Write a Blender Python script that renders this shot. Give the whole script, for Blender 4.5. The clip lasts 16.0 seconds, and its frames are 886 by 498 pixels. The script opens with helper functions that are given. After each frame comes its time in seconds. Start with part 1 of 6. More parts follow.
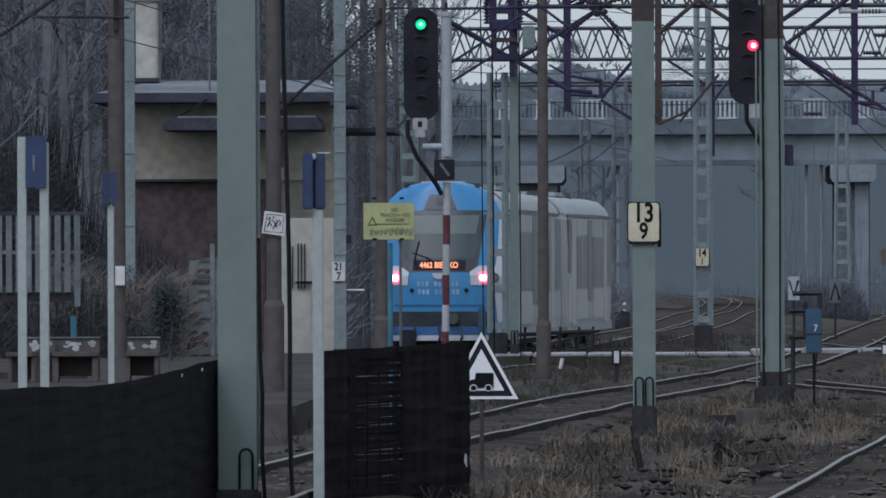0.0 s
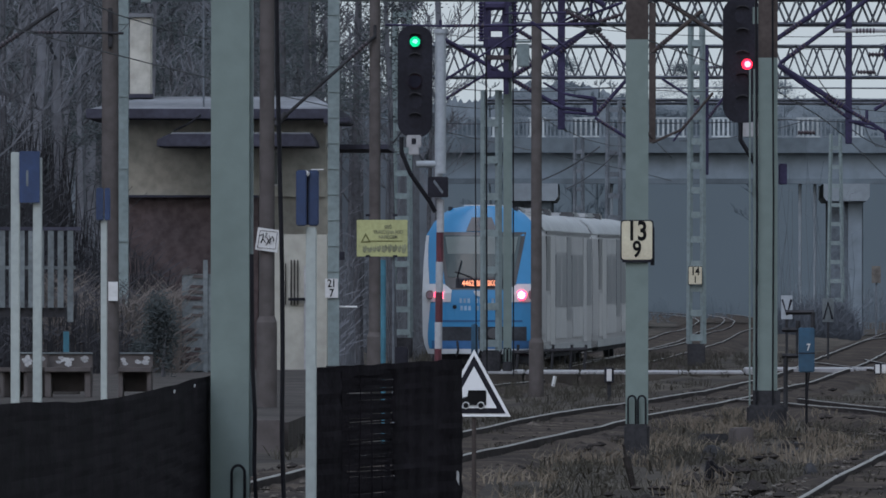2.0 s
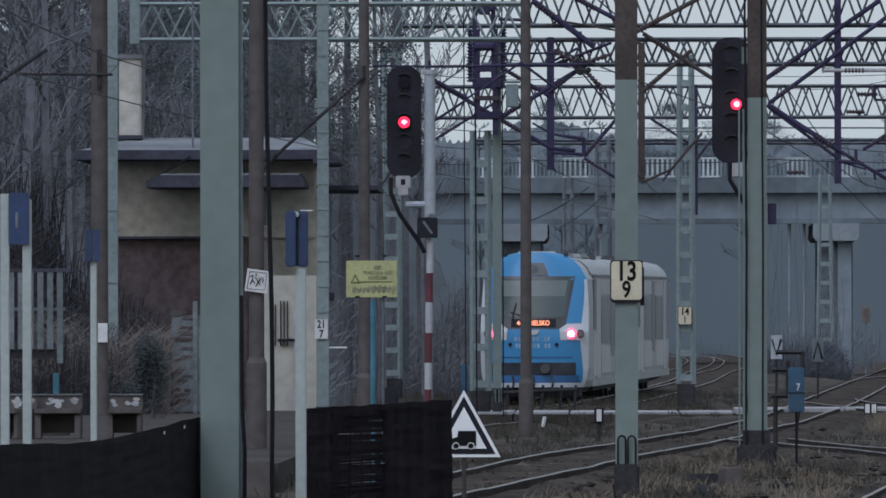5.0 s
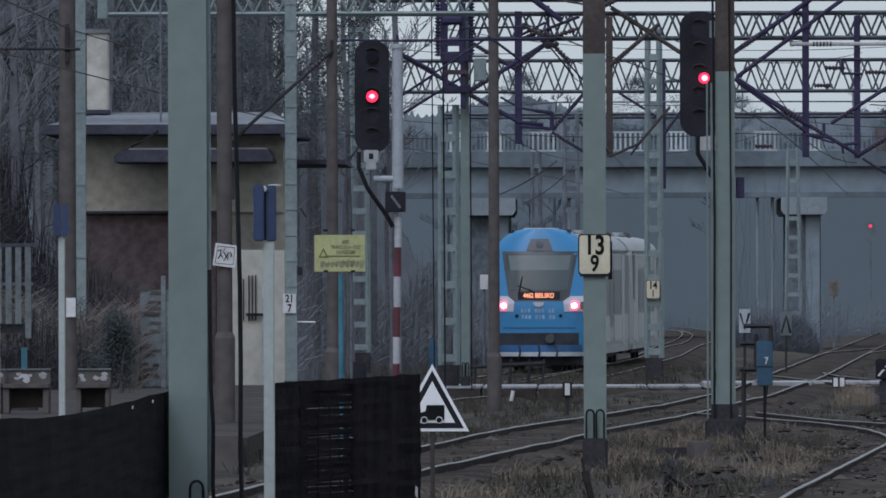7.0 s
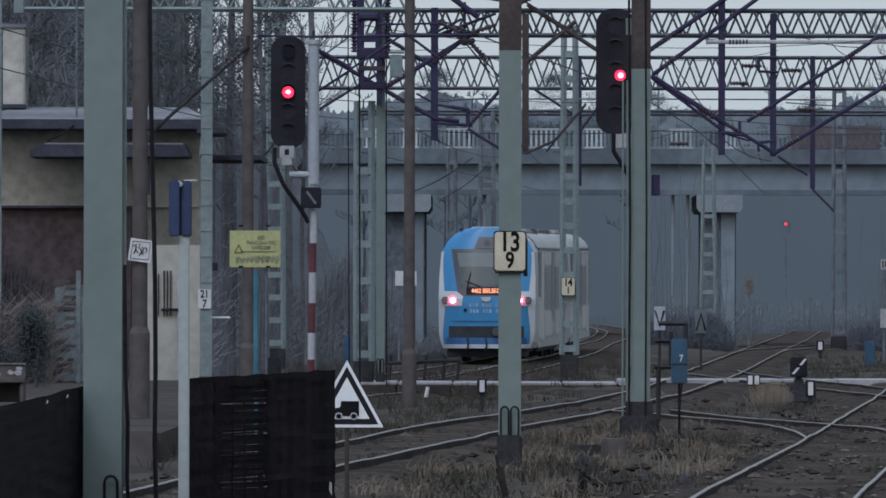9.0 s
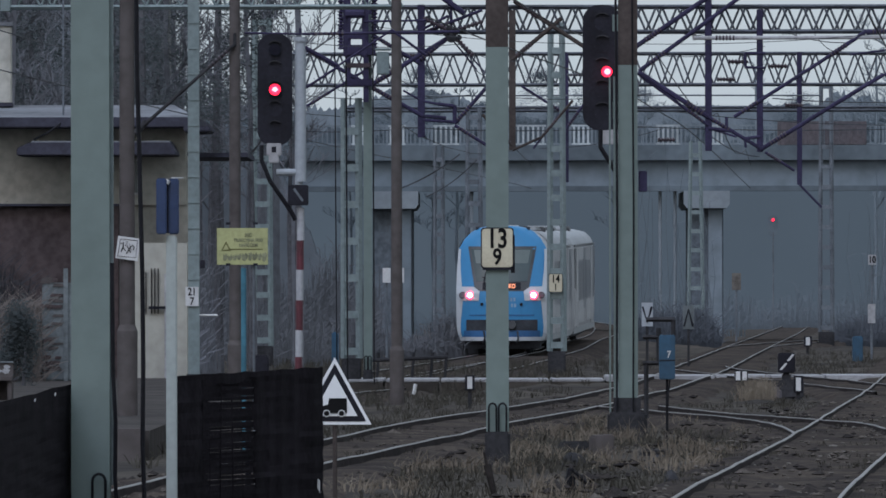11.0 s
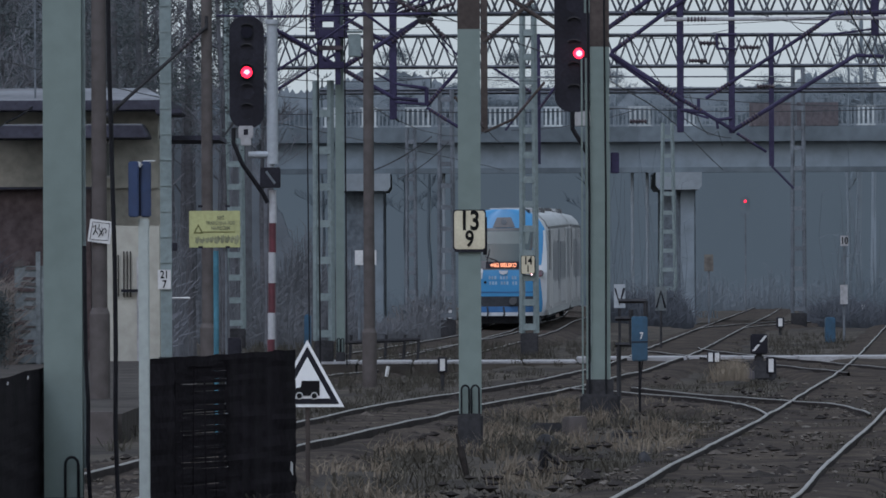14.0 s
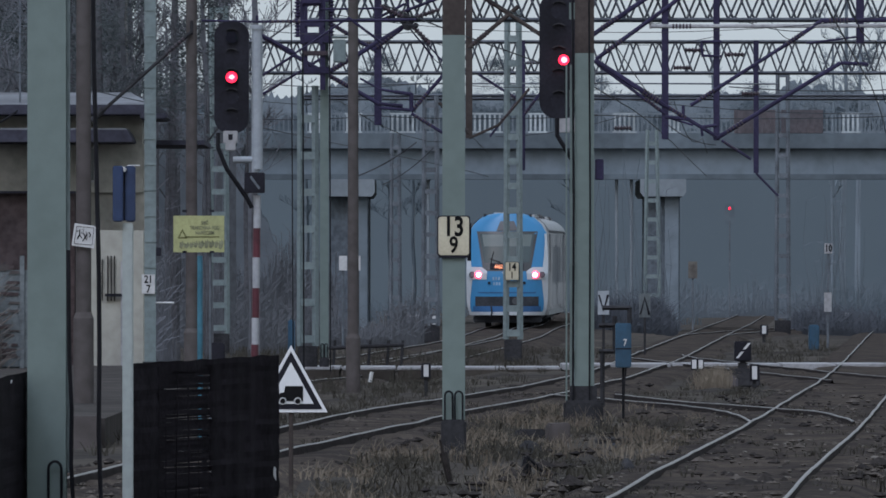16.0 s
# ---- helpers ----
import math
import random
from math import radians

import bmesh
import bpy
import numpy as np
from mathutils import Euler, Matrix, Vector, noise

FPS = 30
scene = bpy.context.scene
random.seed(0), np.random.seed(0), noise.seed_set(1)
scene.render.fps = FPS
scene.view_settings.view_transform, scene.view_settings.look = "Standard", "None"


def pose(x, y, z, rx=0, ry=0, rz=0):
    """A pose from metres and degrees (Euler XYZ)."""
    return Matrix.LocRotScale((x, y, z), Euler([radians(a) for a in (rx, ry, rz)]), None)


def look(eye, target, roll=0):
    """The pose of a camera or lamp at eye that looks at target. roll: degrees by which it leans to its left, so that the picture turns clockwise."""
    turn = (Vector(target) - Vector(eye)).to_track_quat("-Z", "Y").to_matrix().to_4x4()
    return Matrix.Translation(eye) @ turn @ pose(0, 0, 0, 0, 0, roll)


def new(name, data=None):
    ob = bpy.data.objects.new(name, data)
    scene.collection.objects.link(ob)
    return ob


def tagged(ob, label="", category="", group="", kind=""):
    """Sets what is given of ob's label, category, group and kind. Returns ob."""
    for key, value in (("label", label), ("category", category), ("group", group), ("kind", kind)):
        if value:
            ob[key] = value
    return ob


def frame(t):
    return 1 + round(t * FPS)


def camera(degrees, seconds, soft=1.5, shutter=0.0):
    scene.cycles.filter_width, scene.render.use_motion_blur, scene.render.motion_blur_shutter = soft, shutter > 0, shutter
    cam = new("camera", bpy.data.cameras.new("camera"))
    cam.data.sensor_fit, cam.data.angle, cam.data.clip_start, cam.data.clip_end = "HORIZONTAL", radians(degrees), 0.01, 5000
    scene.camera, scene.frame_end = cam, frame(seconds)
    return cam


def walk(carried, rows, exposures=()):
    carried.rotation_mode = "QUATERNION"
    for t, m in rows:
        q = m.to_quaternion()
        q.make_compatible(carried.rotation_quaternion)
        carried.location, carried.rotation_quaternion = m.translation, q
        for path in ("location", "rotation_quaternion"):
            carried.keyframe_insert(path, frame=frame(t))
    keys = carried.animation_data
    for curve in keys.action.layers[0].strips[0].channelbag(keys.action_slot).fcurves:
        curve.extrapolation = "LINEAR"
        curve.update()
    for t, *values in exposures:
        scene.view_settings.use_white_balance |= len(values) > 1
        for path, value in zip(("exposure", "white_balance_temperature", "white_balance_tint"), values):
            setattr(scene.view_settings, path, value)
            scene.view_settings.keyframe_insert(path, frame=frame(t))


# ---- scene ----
import itertools

cam = camera(4.987, 16.0, soft=1.65)
walk(cam, [
    (0, pose(0, 0, 1.73, 90.1241, 0, 1.0704) @ pose(0, 0, 0, 0, 0, -0.227)),
    (0.5, pose(0, 0, 1.73, 90.1265, 0, 1.0994) @ pose(0, 0, 0, 0, 0, -0.269)),
    (1, pose(0, 0, 1.73, 90.1300, 0, 1.0655) @ pose(0, 0, 0, 0, 0, -0.245)),
    (1.5, pose(0, 0, 1.73, 90.2276, 0, 1.0362) @ pose(0, 0, 0, 0, 0, -0.192)),
    (2, pose(0, 0, 1.73, 90.2213, 0, 1.0320) @ pose(0, 0, 0, 0, 0, 0.050)),
    (2.5, pose(0, 0, 1.73, 90.2516, 0, 0.9627) @ pose(0, 0, 0, 0, 0, 0.182)),
    (3, pose(0, 0, 1.73, 90.3063, 0, 0.9562) @ pose(0, 0, 0, 0, 0, 0.121)),
    (3.5, pose(0, 0, 1.73, 90.2660, 0, 0.9898) @ pose(0, 0, 0, 0, 0, 0.096)),
    (4, pose(0, 0, 1.73, 90.3312, 0, 0.9530) @ pose(0, 0, 0, 0, 0, -0.042)),
    (4.5, pose(0, 0, 1.73, 90.4196, 0, 0.9633) @ pose(0, 0, 0, 0, 0, -0.074)),
    (4.7, pose(0, 0, 1.73, 90.4544, 0, 0.9784) @ pose(0, 0, 0, 0, 0, -0.070)),
    (6.8, pose(0, 0, 1.73, 90.3241, 0, 0.8181) @ pose(0, 0, 0, 0, 0, -0.253)),
    (7, pose(0, 0, 1.73, 90.3043, 0, 0.7936) @ pose(0, 0, 0, 0, 0, -0.163)),
    (7.5, pose(0, 0, 1.73, 90.2284, 0, 0.6431) @ pose(0, 0, 0, 0, 0, -0.082)),
    (8, pose(0, 0, 1.73, 90.2402, 0, 0.4462) @ pose(0, 0, 0, 0, 0, 0.066)),
    (8.5, pose(0, 0, 1.73, 90.1403, 0, 0.3034) @ pose(0, 0, 0, 0, 0, 0.107)),
    (9, pose(0, 0, 1.73, 90.2832, 0, 0.3168) @ pose(0, 0, 0, 0, 0, 0.102)),
    (9.2, pose(0, 0, 1.73, 90.1924, 0, 0.3055) @ pose(0, 0, 0, 0, 0, -0.060)),
    (11.5, pose(0, 0, 1.73, 90.2822, 0, 0.2289) @ pose(0, 0, 0, 0, 0, -0.075)),
    (12, pose(0, 0, 1.73, 90.2865, 0, 0.1219) @ pose(0, 0, 0, 0, 0, 0.045)),
    (12.5, pose(0, 0, 1.73, 90.3004, 0, 0.1462) @ pose(0, 0, 0, 0, 0, -0.075)),
    (13, pose(0, 0, 1.73, 90.3316, 0, 0.0971) @ pose(0, 0, 0, 0, 0, -0.114)),
    (13.5, pose(0, 0, 1.73, 90.2011, 0, 0.1057) @ pose(0, 0, 0, 0, 0, -0.177)),
    (14, pose(0, 0, 1.73, 90.1644, 0, 0.0896) @ pose(0, 0, 0, 0, 0, -0.253)),
    (14.5, pose(0, 0, 1.73, 90.1430, 0, 0.0721) @ pose(0, 0, 0, 0, 0, -0.175)),
    (15, pose(0, 0, 1.73, 90.1036, 0, 0.0100) @ pose(0, 0, 0, 0, 0, -0.140)),
    (15.5, pose(0, 0, 1.73, 90.1709, 0, 0.0227) @ pose(0, 0, 0, 0, 0, -0.037)),
    (16, pose(0, 0, 1.73, 90.1974, 0, 0.0000) @ pose(0, 0, 0, 0, 0, 0.000)),
])

# ---- sky and light: a grey winter afternoon ----
world = bpy.data.worlds.new("sky")
scene.world = world
world.use_nodes = True
wn, wl = world.node_tree.nodes, world.node_tree.links
bg = wn["Background"]
sky = wn.new("ShaderNodeTexSky")
sky.sky_type, sky.sun_disc, sky.sun_elevation, sky.sun_rotation = "NISHITA", False, radians(38), radians(200)
sky.dust_density, sky.air_density, sky.ozone_density = 4.0, 1.0, 1.0
cloud = wn.new("ShaderNodeMix")
cloud.data_type = "RGBA"
cloud.inputs[0].default_value = 0.75
cloud.inputs[7].default_value = (5.7, 6.6, 6.4, 1)
wl.new(sky.outputs[0], cloud.inputs[6])
wl.new(cloud.outputs[2], bg.inputs[0])
bg.inputs[1].default_value = 0.1
sun = new("sun", bpy.data.lights.new("sun", "SUN"))
sun.data.energy, sun.data.angle, sun.data.color = 1.4, radians(35), (0.74, 0.865, 1.0)
sun.matrix_world = look((0, 0, 50), (12, 30, 0))
scene.view_settings.exposure = 0.16
scene.view_settings.use_white_balance = True
scene.view_settings.white_balance_temperature = 6000
scene.view_settings.white_balance_tint = 20


# ---- materials ----
def mat(name, color, rough=0.8, metal=0.0, scale=6.0, vary=0.25, second=None, bump=0.15, glow=None, leafy=0.0):
    m = bpy.data.materials.new(name)
    m.use_nodes = True
    n, l = m.node_tree.nodes, m.node_tree.links
    b = n["Principled BSDF"]
    b.inputs["Roughness"].default_value, b.inputs["Metallic"].default_value = rough, metal
    b.inputs["Specular IOR Level"].default_value = 0.5 if rough < 0.55 else (0.15 if rough < 0.89 else 0.03)
    if glow:
        b.inputs["Base Color"].default_value = (*color, 1)
        b.inputs["Emission Color"].default_value = (*color, 1)
        b.inputs["Emission Strength"].default_value = glow
        return m
    tc = n.new("ShaderNodeTexCoord")
    oi = n.new("ShaderNodeObjectInfo")
    add = n.new("ShaderNodeVectorMath")
    l.new(tc.outputs["Object"], add.inputs[0]), l.new(oi.outputs["Random"], add.inputs[1])
    fine, broad = n.new("ShaderNodeTexNoise"), n.new("ShaderNodeTexNoise")
    fine.inputs["Scale"].default_value, fine.inputs["Detail"].default_value = scale * 5, 6
    broad.inputs["Scale"].default_value, broad.inputs["Detail"].default_value = scale * 0.5, 4
    l.new(add.outputs[0], fine.inputs["Vector"]), l.new(add.outputs[0], broad.inputs["Vector"])
    ramp = n.new("ShaderNodeValToRGB")
    second = second or tuple(c * 0.6 for c in color)
    ramp.color_ramp.elements[0].position, ramp.color_ramp.elements[1].position = 0.35, 0.65
    ramp.color_ramp.elements[0].color, ramp.color_ramp.elements[1].color = (*second, 1), (*color, 1)
    l.new(broad.outputs[0], ramp.inputs[0])
    mix = n.new("ShaderNodeMix")
    mix.data_type, mix.blend_type = "RGBA", "MULTIPLY"
    mix.inputs[0].default_value = vary * 2
    l.new(ramp.outputs[0], mix.inputs[6])
    grey = n.new("ShaderNodeValToRGB")
    grey.color_ramp.elements[0].position, grey.color_ramp.elements[1].position = 0.3, 0.62
    grey.color_ramp.elements[0].color = (0.35, 0.33, 0.31, 1)
    l.new(fine.outputs[0], grey.inputs[0]), l.new(grey.outputs[0], mix.inputs[7])
    l.new(mix.outputs[2], b.inputs["Base Color"])
    if leafy:
        tr, ms = n.new("ShaderNodeBsdfTranslucent"), n.new("ShaderNodeMixShader")
        ms.inputs[0].default_value = leafy
        l.new(mix.outputs[2], tr.inputs[0])
        l.new(b.outputs[0], ms.inputs[1]), l.new(tr.outputs[0], ms.inputs[2])
        l.new(ms.outputs[0], n["Material Output"].inputs[0])
    if bump:
        bp = n.new("ShaderNodeBump")
        bp.inputs["Strength"].default_value, bp.inputs["Distance"].default_value = bump, 0.02
        l.new(fine.outputs[0], bp.inputs["Height"]), l.new(bp.outputs[0], b.inputs["Normal"])
    return m


GREEN = mat("weathered grey-green paint", (0.176, 0.221, 0.206), 0.6, 0, 1.2, 0.08, (0.158, 0.2, 0.188))
GREEN2 = mat("faded grey-green steel", (0.222, 0.27, 0.272), 0.6, 0, 2.0, 0.15, (0.175, 0.217, 0.22))
RUSTTOP = mat("rusty brown steel", (0.085, 0.07, 0.065), 0.8, 0, 3, 0.2)
CONCRETE = mat("stained brown concrete", (0.113, 0.103, 0.1), 0.9, 0, 1.0, 0.2, (0.092, 0.081, 0.08))
# Tar black, raised a little in colour for haze.
BASE = mat("dark tarred concrete", (0.058, 0.058, 0.063), 0.9, 0, 3, 0.25)
PALE = mat("pale concrete", (0.42, 0.42, 0.43), 0.9, 0, 2, 0.2, (0.32, 0.32, 0.33))
# Bridge colours are bluish because the distance haze is mixed into them.
BRIDGE = mat("bridge concrete with haze", (0.198, 0.234, 0.264), 0.9, 0, 0.35, 0.16, (0.165, 0.2, 0.228))
# Paler copy of the bridge colour: the pier heads' brighter light is in it.
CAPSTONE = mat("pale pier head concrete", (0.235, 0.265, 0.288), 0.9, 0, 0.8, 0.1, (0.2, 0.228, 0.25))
# Girder shade and haze are in this darker copy of the bridge colour.
BRIDGEDARK = mat("dark girder grey with haze", (0.165, 0.198, 0.224), 0.9, 0, 0.4, 0.15)
SIGNWHITE = mat("clean white sign enamel", (0.78, 0.79, 0.80), 0.4, 0, 3, 0.05, (0.72, 0.73, 0.74), 0.0)
# Railing white, dimmed in the colour for distance haze.
RAILWHITE = mat("white railing paint with haze", (0.47, 0.52, 0.54), 0.7, 0, 2, 0.15)
WHITE = mat("white paint", (0.62, 0.63, 0.63), 0.5, 0, 3, 0.1, (0.5, 0.5, 0.5))
BLACK = mat("black paint", (0.022, 0.022, 0.031), 0.55, 0, 4, 0.2)
CABLE = mat("black rubber", (0.013, 0.013, 0.017), 0.6)
PURPLE = mat("dark blue-violet steel paint", (0.047, 0.041, 0.09), 0.6, 0, 4, 0.2)
DIMSTEEL = mat("dull galvanised steel", (0.17, 0.19, 0.215), 0.7, 0, 3, 0.2)
TRUSS = mat("old galvanised lattice", (0.125, 0.138, 0.162), 0.7, 0, 3, 0.2)
# Wire tone includes a slight lift for distance haze.
WIRE = mat("dull copper wire", (0.075, 0.08, 0.09), 0.7)
INSUL = mat("brown porcelain", (0.06, 0.042, 0.055), 0.3)
BLUE = mat("train blue lacquer", (0.04, 0.215, 0.43), 0.35, 0, 0.6, 0.05, (0.036, 0.2, 0.4), 0.0)
BLUEDARK = mat("blue skirt lacquer", (0.04, 0.15, 0.36), 0.45, 0, 1.5, 0.12, None, 0.0)
TRAINWHITE = mat("train white lacquer", (0.52, 0.55, 0.58), 0.4, 0, 0.6, 0.08, (0.45, 0.48, 0.51), 0.0)
TRAINGREY = mat("train grey side panels", (0.365, 0.365, 0.378), 0.5, 0, 0.5, 0.1, (0.315, 0.315, 0.33), 0.0)
TRAINLIGHT = mat("train light grey doors", (0.43, 0.43, 0.435), 0.45, 0, 0.6, 0.1, (0.36, 0.37, 0.39), 0.0)
TRAINROOF = mat("train roof grey", (0.36, 0.375, 0.385), 0.7, 0, 0.7, 0.12, (0.31, 0.325, 0.335))
GALV = mat("pale galvanised tube", (0.36, 0.39, 0.42), 0.6, 0, 3, 0.1, (0.3, 0.33, 0.36))
TRAINWIN = mat("dim grey window glazing", (0.125, 0.132, 0.148), 0.3, 0, 1.2, 0.08, (0.1, 0.106, 0.12), 0.0)
TRAINDARK = mat("dark grey window band", (0.075, 0.078, 0.085), 0.35, 0, 2, 0.1, None, 0.0)
# Grime, with its black lifted in colour for the haze.
UNDER = mat("grimy underframe", (0.055, 0.06, 0.07), 0.8, 0, 3, 0.2)
GLASS = mat("tinted windscreen glass", (0.07, 0.095, 0.1), 0.12, 0, 0.8, 0.05, (0.058, 0.08, 0.086), 0.0)
TAIL = mat("red tail lamp", (1.0, 0.05, 0.10), glow=5)
TAILCORE = mat("red tail lamp core", (1.0, 0.55, 0.6), glow=9)
ORANGE = mat("orange led", (1.0, 0.36, 0.18), glow=1.0)
SIGRED = mat("red signal light", (1.0, 0.02, 0.05), glow=2.4)
SIGREDCORE = mat("red signal core", (1.0, 0.3, 0.36), glow=2.4)
SIGGREEN = mat("green signal light", (0.0, 0.55, 0.2), glow=1.0)
SIGGREENCORE = mat("green signal core", (0.25, 1.0, 0.6), glow=1.0)
DARKLENS = mat("unlit lens", (0.02, 0.02, 0.029), 0.9, 0, 4, 0.1, None, 0.0)
CREAM = mat("dirty cream render", (0.54, 0.525, 0.465), 0.9, 0, 1.0, 0.2, (0.43, 0.42, 0.38))
CREAMLIGHT = mat("cream painted wall", (0.44, 0.43, 0.375), 0.85, 0, 0.8, 0.14, (0.385, 0.378, 0.335))
BRICK = mat("dark red brick", (0.108, 0.083, 0.083), 0.9, 0, 1.2, 0.3, (0.08, 0.066, 0.068))
ROOF = mat("grey bitumen roof", (0.25, 0.262, 0.285), 0.9, 0, 1.0, 0.15)
FASCIA = mat("dark fascia board", (0.07, 0.07, 0.095), 0.8, 0, 2, 0.2)
FENCE = mat("black fence netting", (0.0215, 0.0185, 0.023), 0.9, 0, 3, 0.3)
SIGNBLUE = mat("blue enamel sign", (0.022, 0.05, 0.135), 0.5, 0, 3, 0.15)
LIGHTBLUE = mat("pale blue pole", (0.07, 0.2, 0.27), 0.6, 0, 3, 0.15)
BOXBLUE = mat("blue cabinet paint", (0.025, 0.09, 0.16), 0.5, 0, 3, 0.15)
YELLOW = mat("faded yellow board", (0.4, 0.41, 0.2), 0.6, 0, 5, 0.12, (0.35, 0.36, 0.18))
CREAMPLATE = mat("yellowed enamel plate", (0.58, 0.54, 0.40), 0.5, 0, 8, 0.1, (0.5, 0.45, 0.33))
LETTER = mat("black lettering", (0.006, 0.006, 0.007), 0.6)
FADED = mat("worn olive lettering", (0.17, 0.17, 0.07), 0.7)
SCRAWL = mat("grey spray paint", (0.265, 0.275, 0.175), 0.7)
REDPAINT = mat("dark red paint", (0.105, 0.02, 0.032), 0.5, 0, 4, 0.15)
POSTGREY = mat("pale grey-green post", (0.36, 0.40, 0.385), 0.5, 0, 3, 0.1, (0.32, 0.36, 0.35))
SLATGREY = mat("weathered slats", (0.19, 0.215, 0.225), 0.8, 0, 3, 0.2)
RAILTOP = mat("worn rail steel", (0.25, 0.235, 0.235), 0.42, 0.6, 3, 0.22, (0.165, 0.15, 0.148), 0.05)
# Rail rust, darkened further for the shade below the rail head.
RAILSIDE = mat("rusty rail web dark with shade", (0.04, 0.034, 0.034), 0.9, 0, 3, 0.25)
SLEEPER = mat("oily timber sleeper", (0.045, 0.04, 0.038), 0.9, 0, 3, 0.3)
BALLAST = mat("dirty ballast", (0.082, 0.067, 0.056), 0.95, 0, 2.2, 0.45, (0.034, 0.029, 0.028), 0.6)
STONE = mat("pale litter stone", (0.18, 0.165, 0.15), 0.9)
SLAB = mat("concrete crossing slab", (0.37, 0.37, 0.38), 0.85, 0, 1.5, 0.2, (0.28, 0.28, 0.29))
GRASSDRY = mat("dry winter grass", (0.22, 0.187, 0.146), 0.9, 0, 0.6, 0.2, (0.118, 0.1, 0.08), 0)
GRASSDARK = mat("dull grass", (0.075, 0.07, 0.058), 0.9, 0, 0.6, 0.2, (0.05, 0.047, 0.04), 0)
BARK = mat("dark wet bark", (0.125, 0.127, 0.138), 0.9, 0, 2, 0.25, (0.076, 0.076, 0.084), 0)
BIRCH = mat("birch bark", (0.30, 0.31, 0.31), 0.9, 0, 3, 0.3, (0.14, 0.14, 0.14), 0)
# Woods and brush: distance haze is put into these pale blue-grey colours.
FARBIRCH = mat("birch bark with haze", (0.2, 0.225, 0.24), 0.95, 0, 1, 0.15, (0.16, 0.185, 0.2), 0)
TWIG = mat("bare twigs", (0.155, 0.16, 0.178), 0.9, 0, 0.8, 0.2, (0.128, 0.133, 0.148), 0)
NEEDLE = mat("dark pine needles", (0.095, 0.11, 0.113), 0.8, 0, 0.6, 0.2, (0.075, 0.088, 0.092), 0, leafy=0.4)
FARTREE = mat("distant woods with blue haze", (0.146, 0.176, 0.202), 0.95, 0, 0.15, 0.15, (0.13, 0.16, 0.186), 0, leafy=0.4)
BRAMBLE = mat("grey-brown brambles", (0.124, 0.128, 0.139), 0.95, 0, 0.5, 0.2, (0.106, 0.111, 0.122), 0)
MIST = mat("plain far haze", (0.128, 0.158, 0.178), 1.0, 0, 0.035, 0.03, (0.112, 0.14, 0.16), 0)
HEDGE = mat("brush greyed for haze", (0.078, 0.085, 0.098), 0.95, 0, 0.3, 0.15, (0.064, 0.07, 0.082), 0)
FARBRUSH = mat("brown brush with haze", (0.146, 0.168, 0.19), 0.95, 0, 0.3, 0.15, (0.125, 0.146, 0.166), 0)
# Pier body: its shade is put into this darker concrete colour.
PIERDARK = mat("pier concrete dark for shade", (0.135, 0.155, 0.178), 0.9, 0, 0.9, 0.28, (0.11, 0.13, 0.15))
POSTWHITE = mat("chalky white band paint", (0.4, 0.41, 0.43), 0.92, 0, 3, 0.12, (0.34, 0.35, 0.37))
CLOD = mat("dark soil clods", (0.05, 0.044, 0.041), 0.95, 0, 4, 0.3, (0.03, 0.027, 0.027))
GRIT = mat("grey-brown ballast stones", (0.135, 0.118, 0.104), 0.95, 0, 4, 0.3, (0.085, 0.075, 0.068))
# Wood edge lifted to a plain grey, as haze would do.
RIDGE = mat("wood edge greyed for haze", (0.142, 0.16, 0.18), 0.95, 0, 0.2, 0.12, (0.124, 0.142, 0.16), 0)
SCRUB = mat("dark winter scrub", (0.06, 0.06, 0.066), 0.95, 0, 0.5, 0.2, (0.045, 0.045, 0.05), 0)
DRYBRUSH = mat("dry tan brush", (0.15, 0.13, 0.118), 0.95, 0, 0.5, 0.2, (0.105, 0.092, 0.086), 0)
PAVING = mat("dirty earth paving", (0.078, 0.07, 0.066), 0.95, 0, 0.8, 0.3, (0.052, 0.048, 0.046))
# Bare crowns far off, with the haze in their colour.
FARTWIG = mat("distant bare crowns with haze", (0.212, 0.25, 0.283), 0.95, 0, 0.15, 0.15, (0.182, 0.217, 0.248), 0)
GRAFFITI = mat("whitewash smears", (0.45, 0.46, 0.47), 0.8)
WEATHERED = mat("dull grey railing paint", (0.2, 0.235, 0.262), 0.85, 0, 1, 0.15, (0.165, 0.195, 0.22))
RUSTBOX = mat("rust red steel sheet", (0.14, 0.12, 0.127), 0.85, 0, 1.2, 0.25, (0.11, 0.104, 0.115))


SOIL = mat("trackside soil and dead grass", (0.088, 0.077, 0.066), 0.95, 0, 0.35, 0.35, (0.044, 0.04, 0.038), 0.7)


# ---- mesh helpers ----
def box(bm, x0, x1, y0, y1, z0, z1):
    v = [bm.verts.new(p) for p in itertools.product((x0, x1), (y0, y1), (z0, z1))]
    for f in ((0, 1, 3, 2), (4, 6, 7, 5), (0, 4, 5, 1), (2, 3, 7, 6), (0, 2, 6, 4), (1, 5, 7, 3)):
        bm.faces.new([v[i] for i in f])


def cbox(bm, x, y, z, sx, sy, sz):
    box(bm, x - sx / 2, x + sx / 2, y - sy / 2, y + sy / 2, z - sz / 2, z + sz / 2)


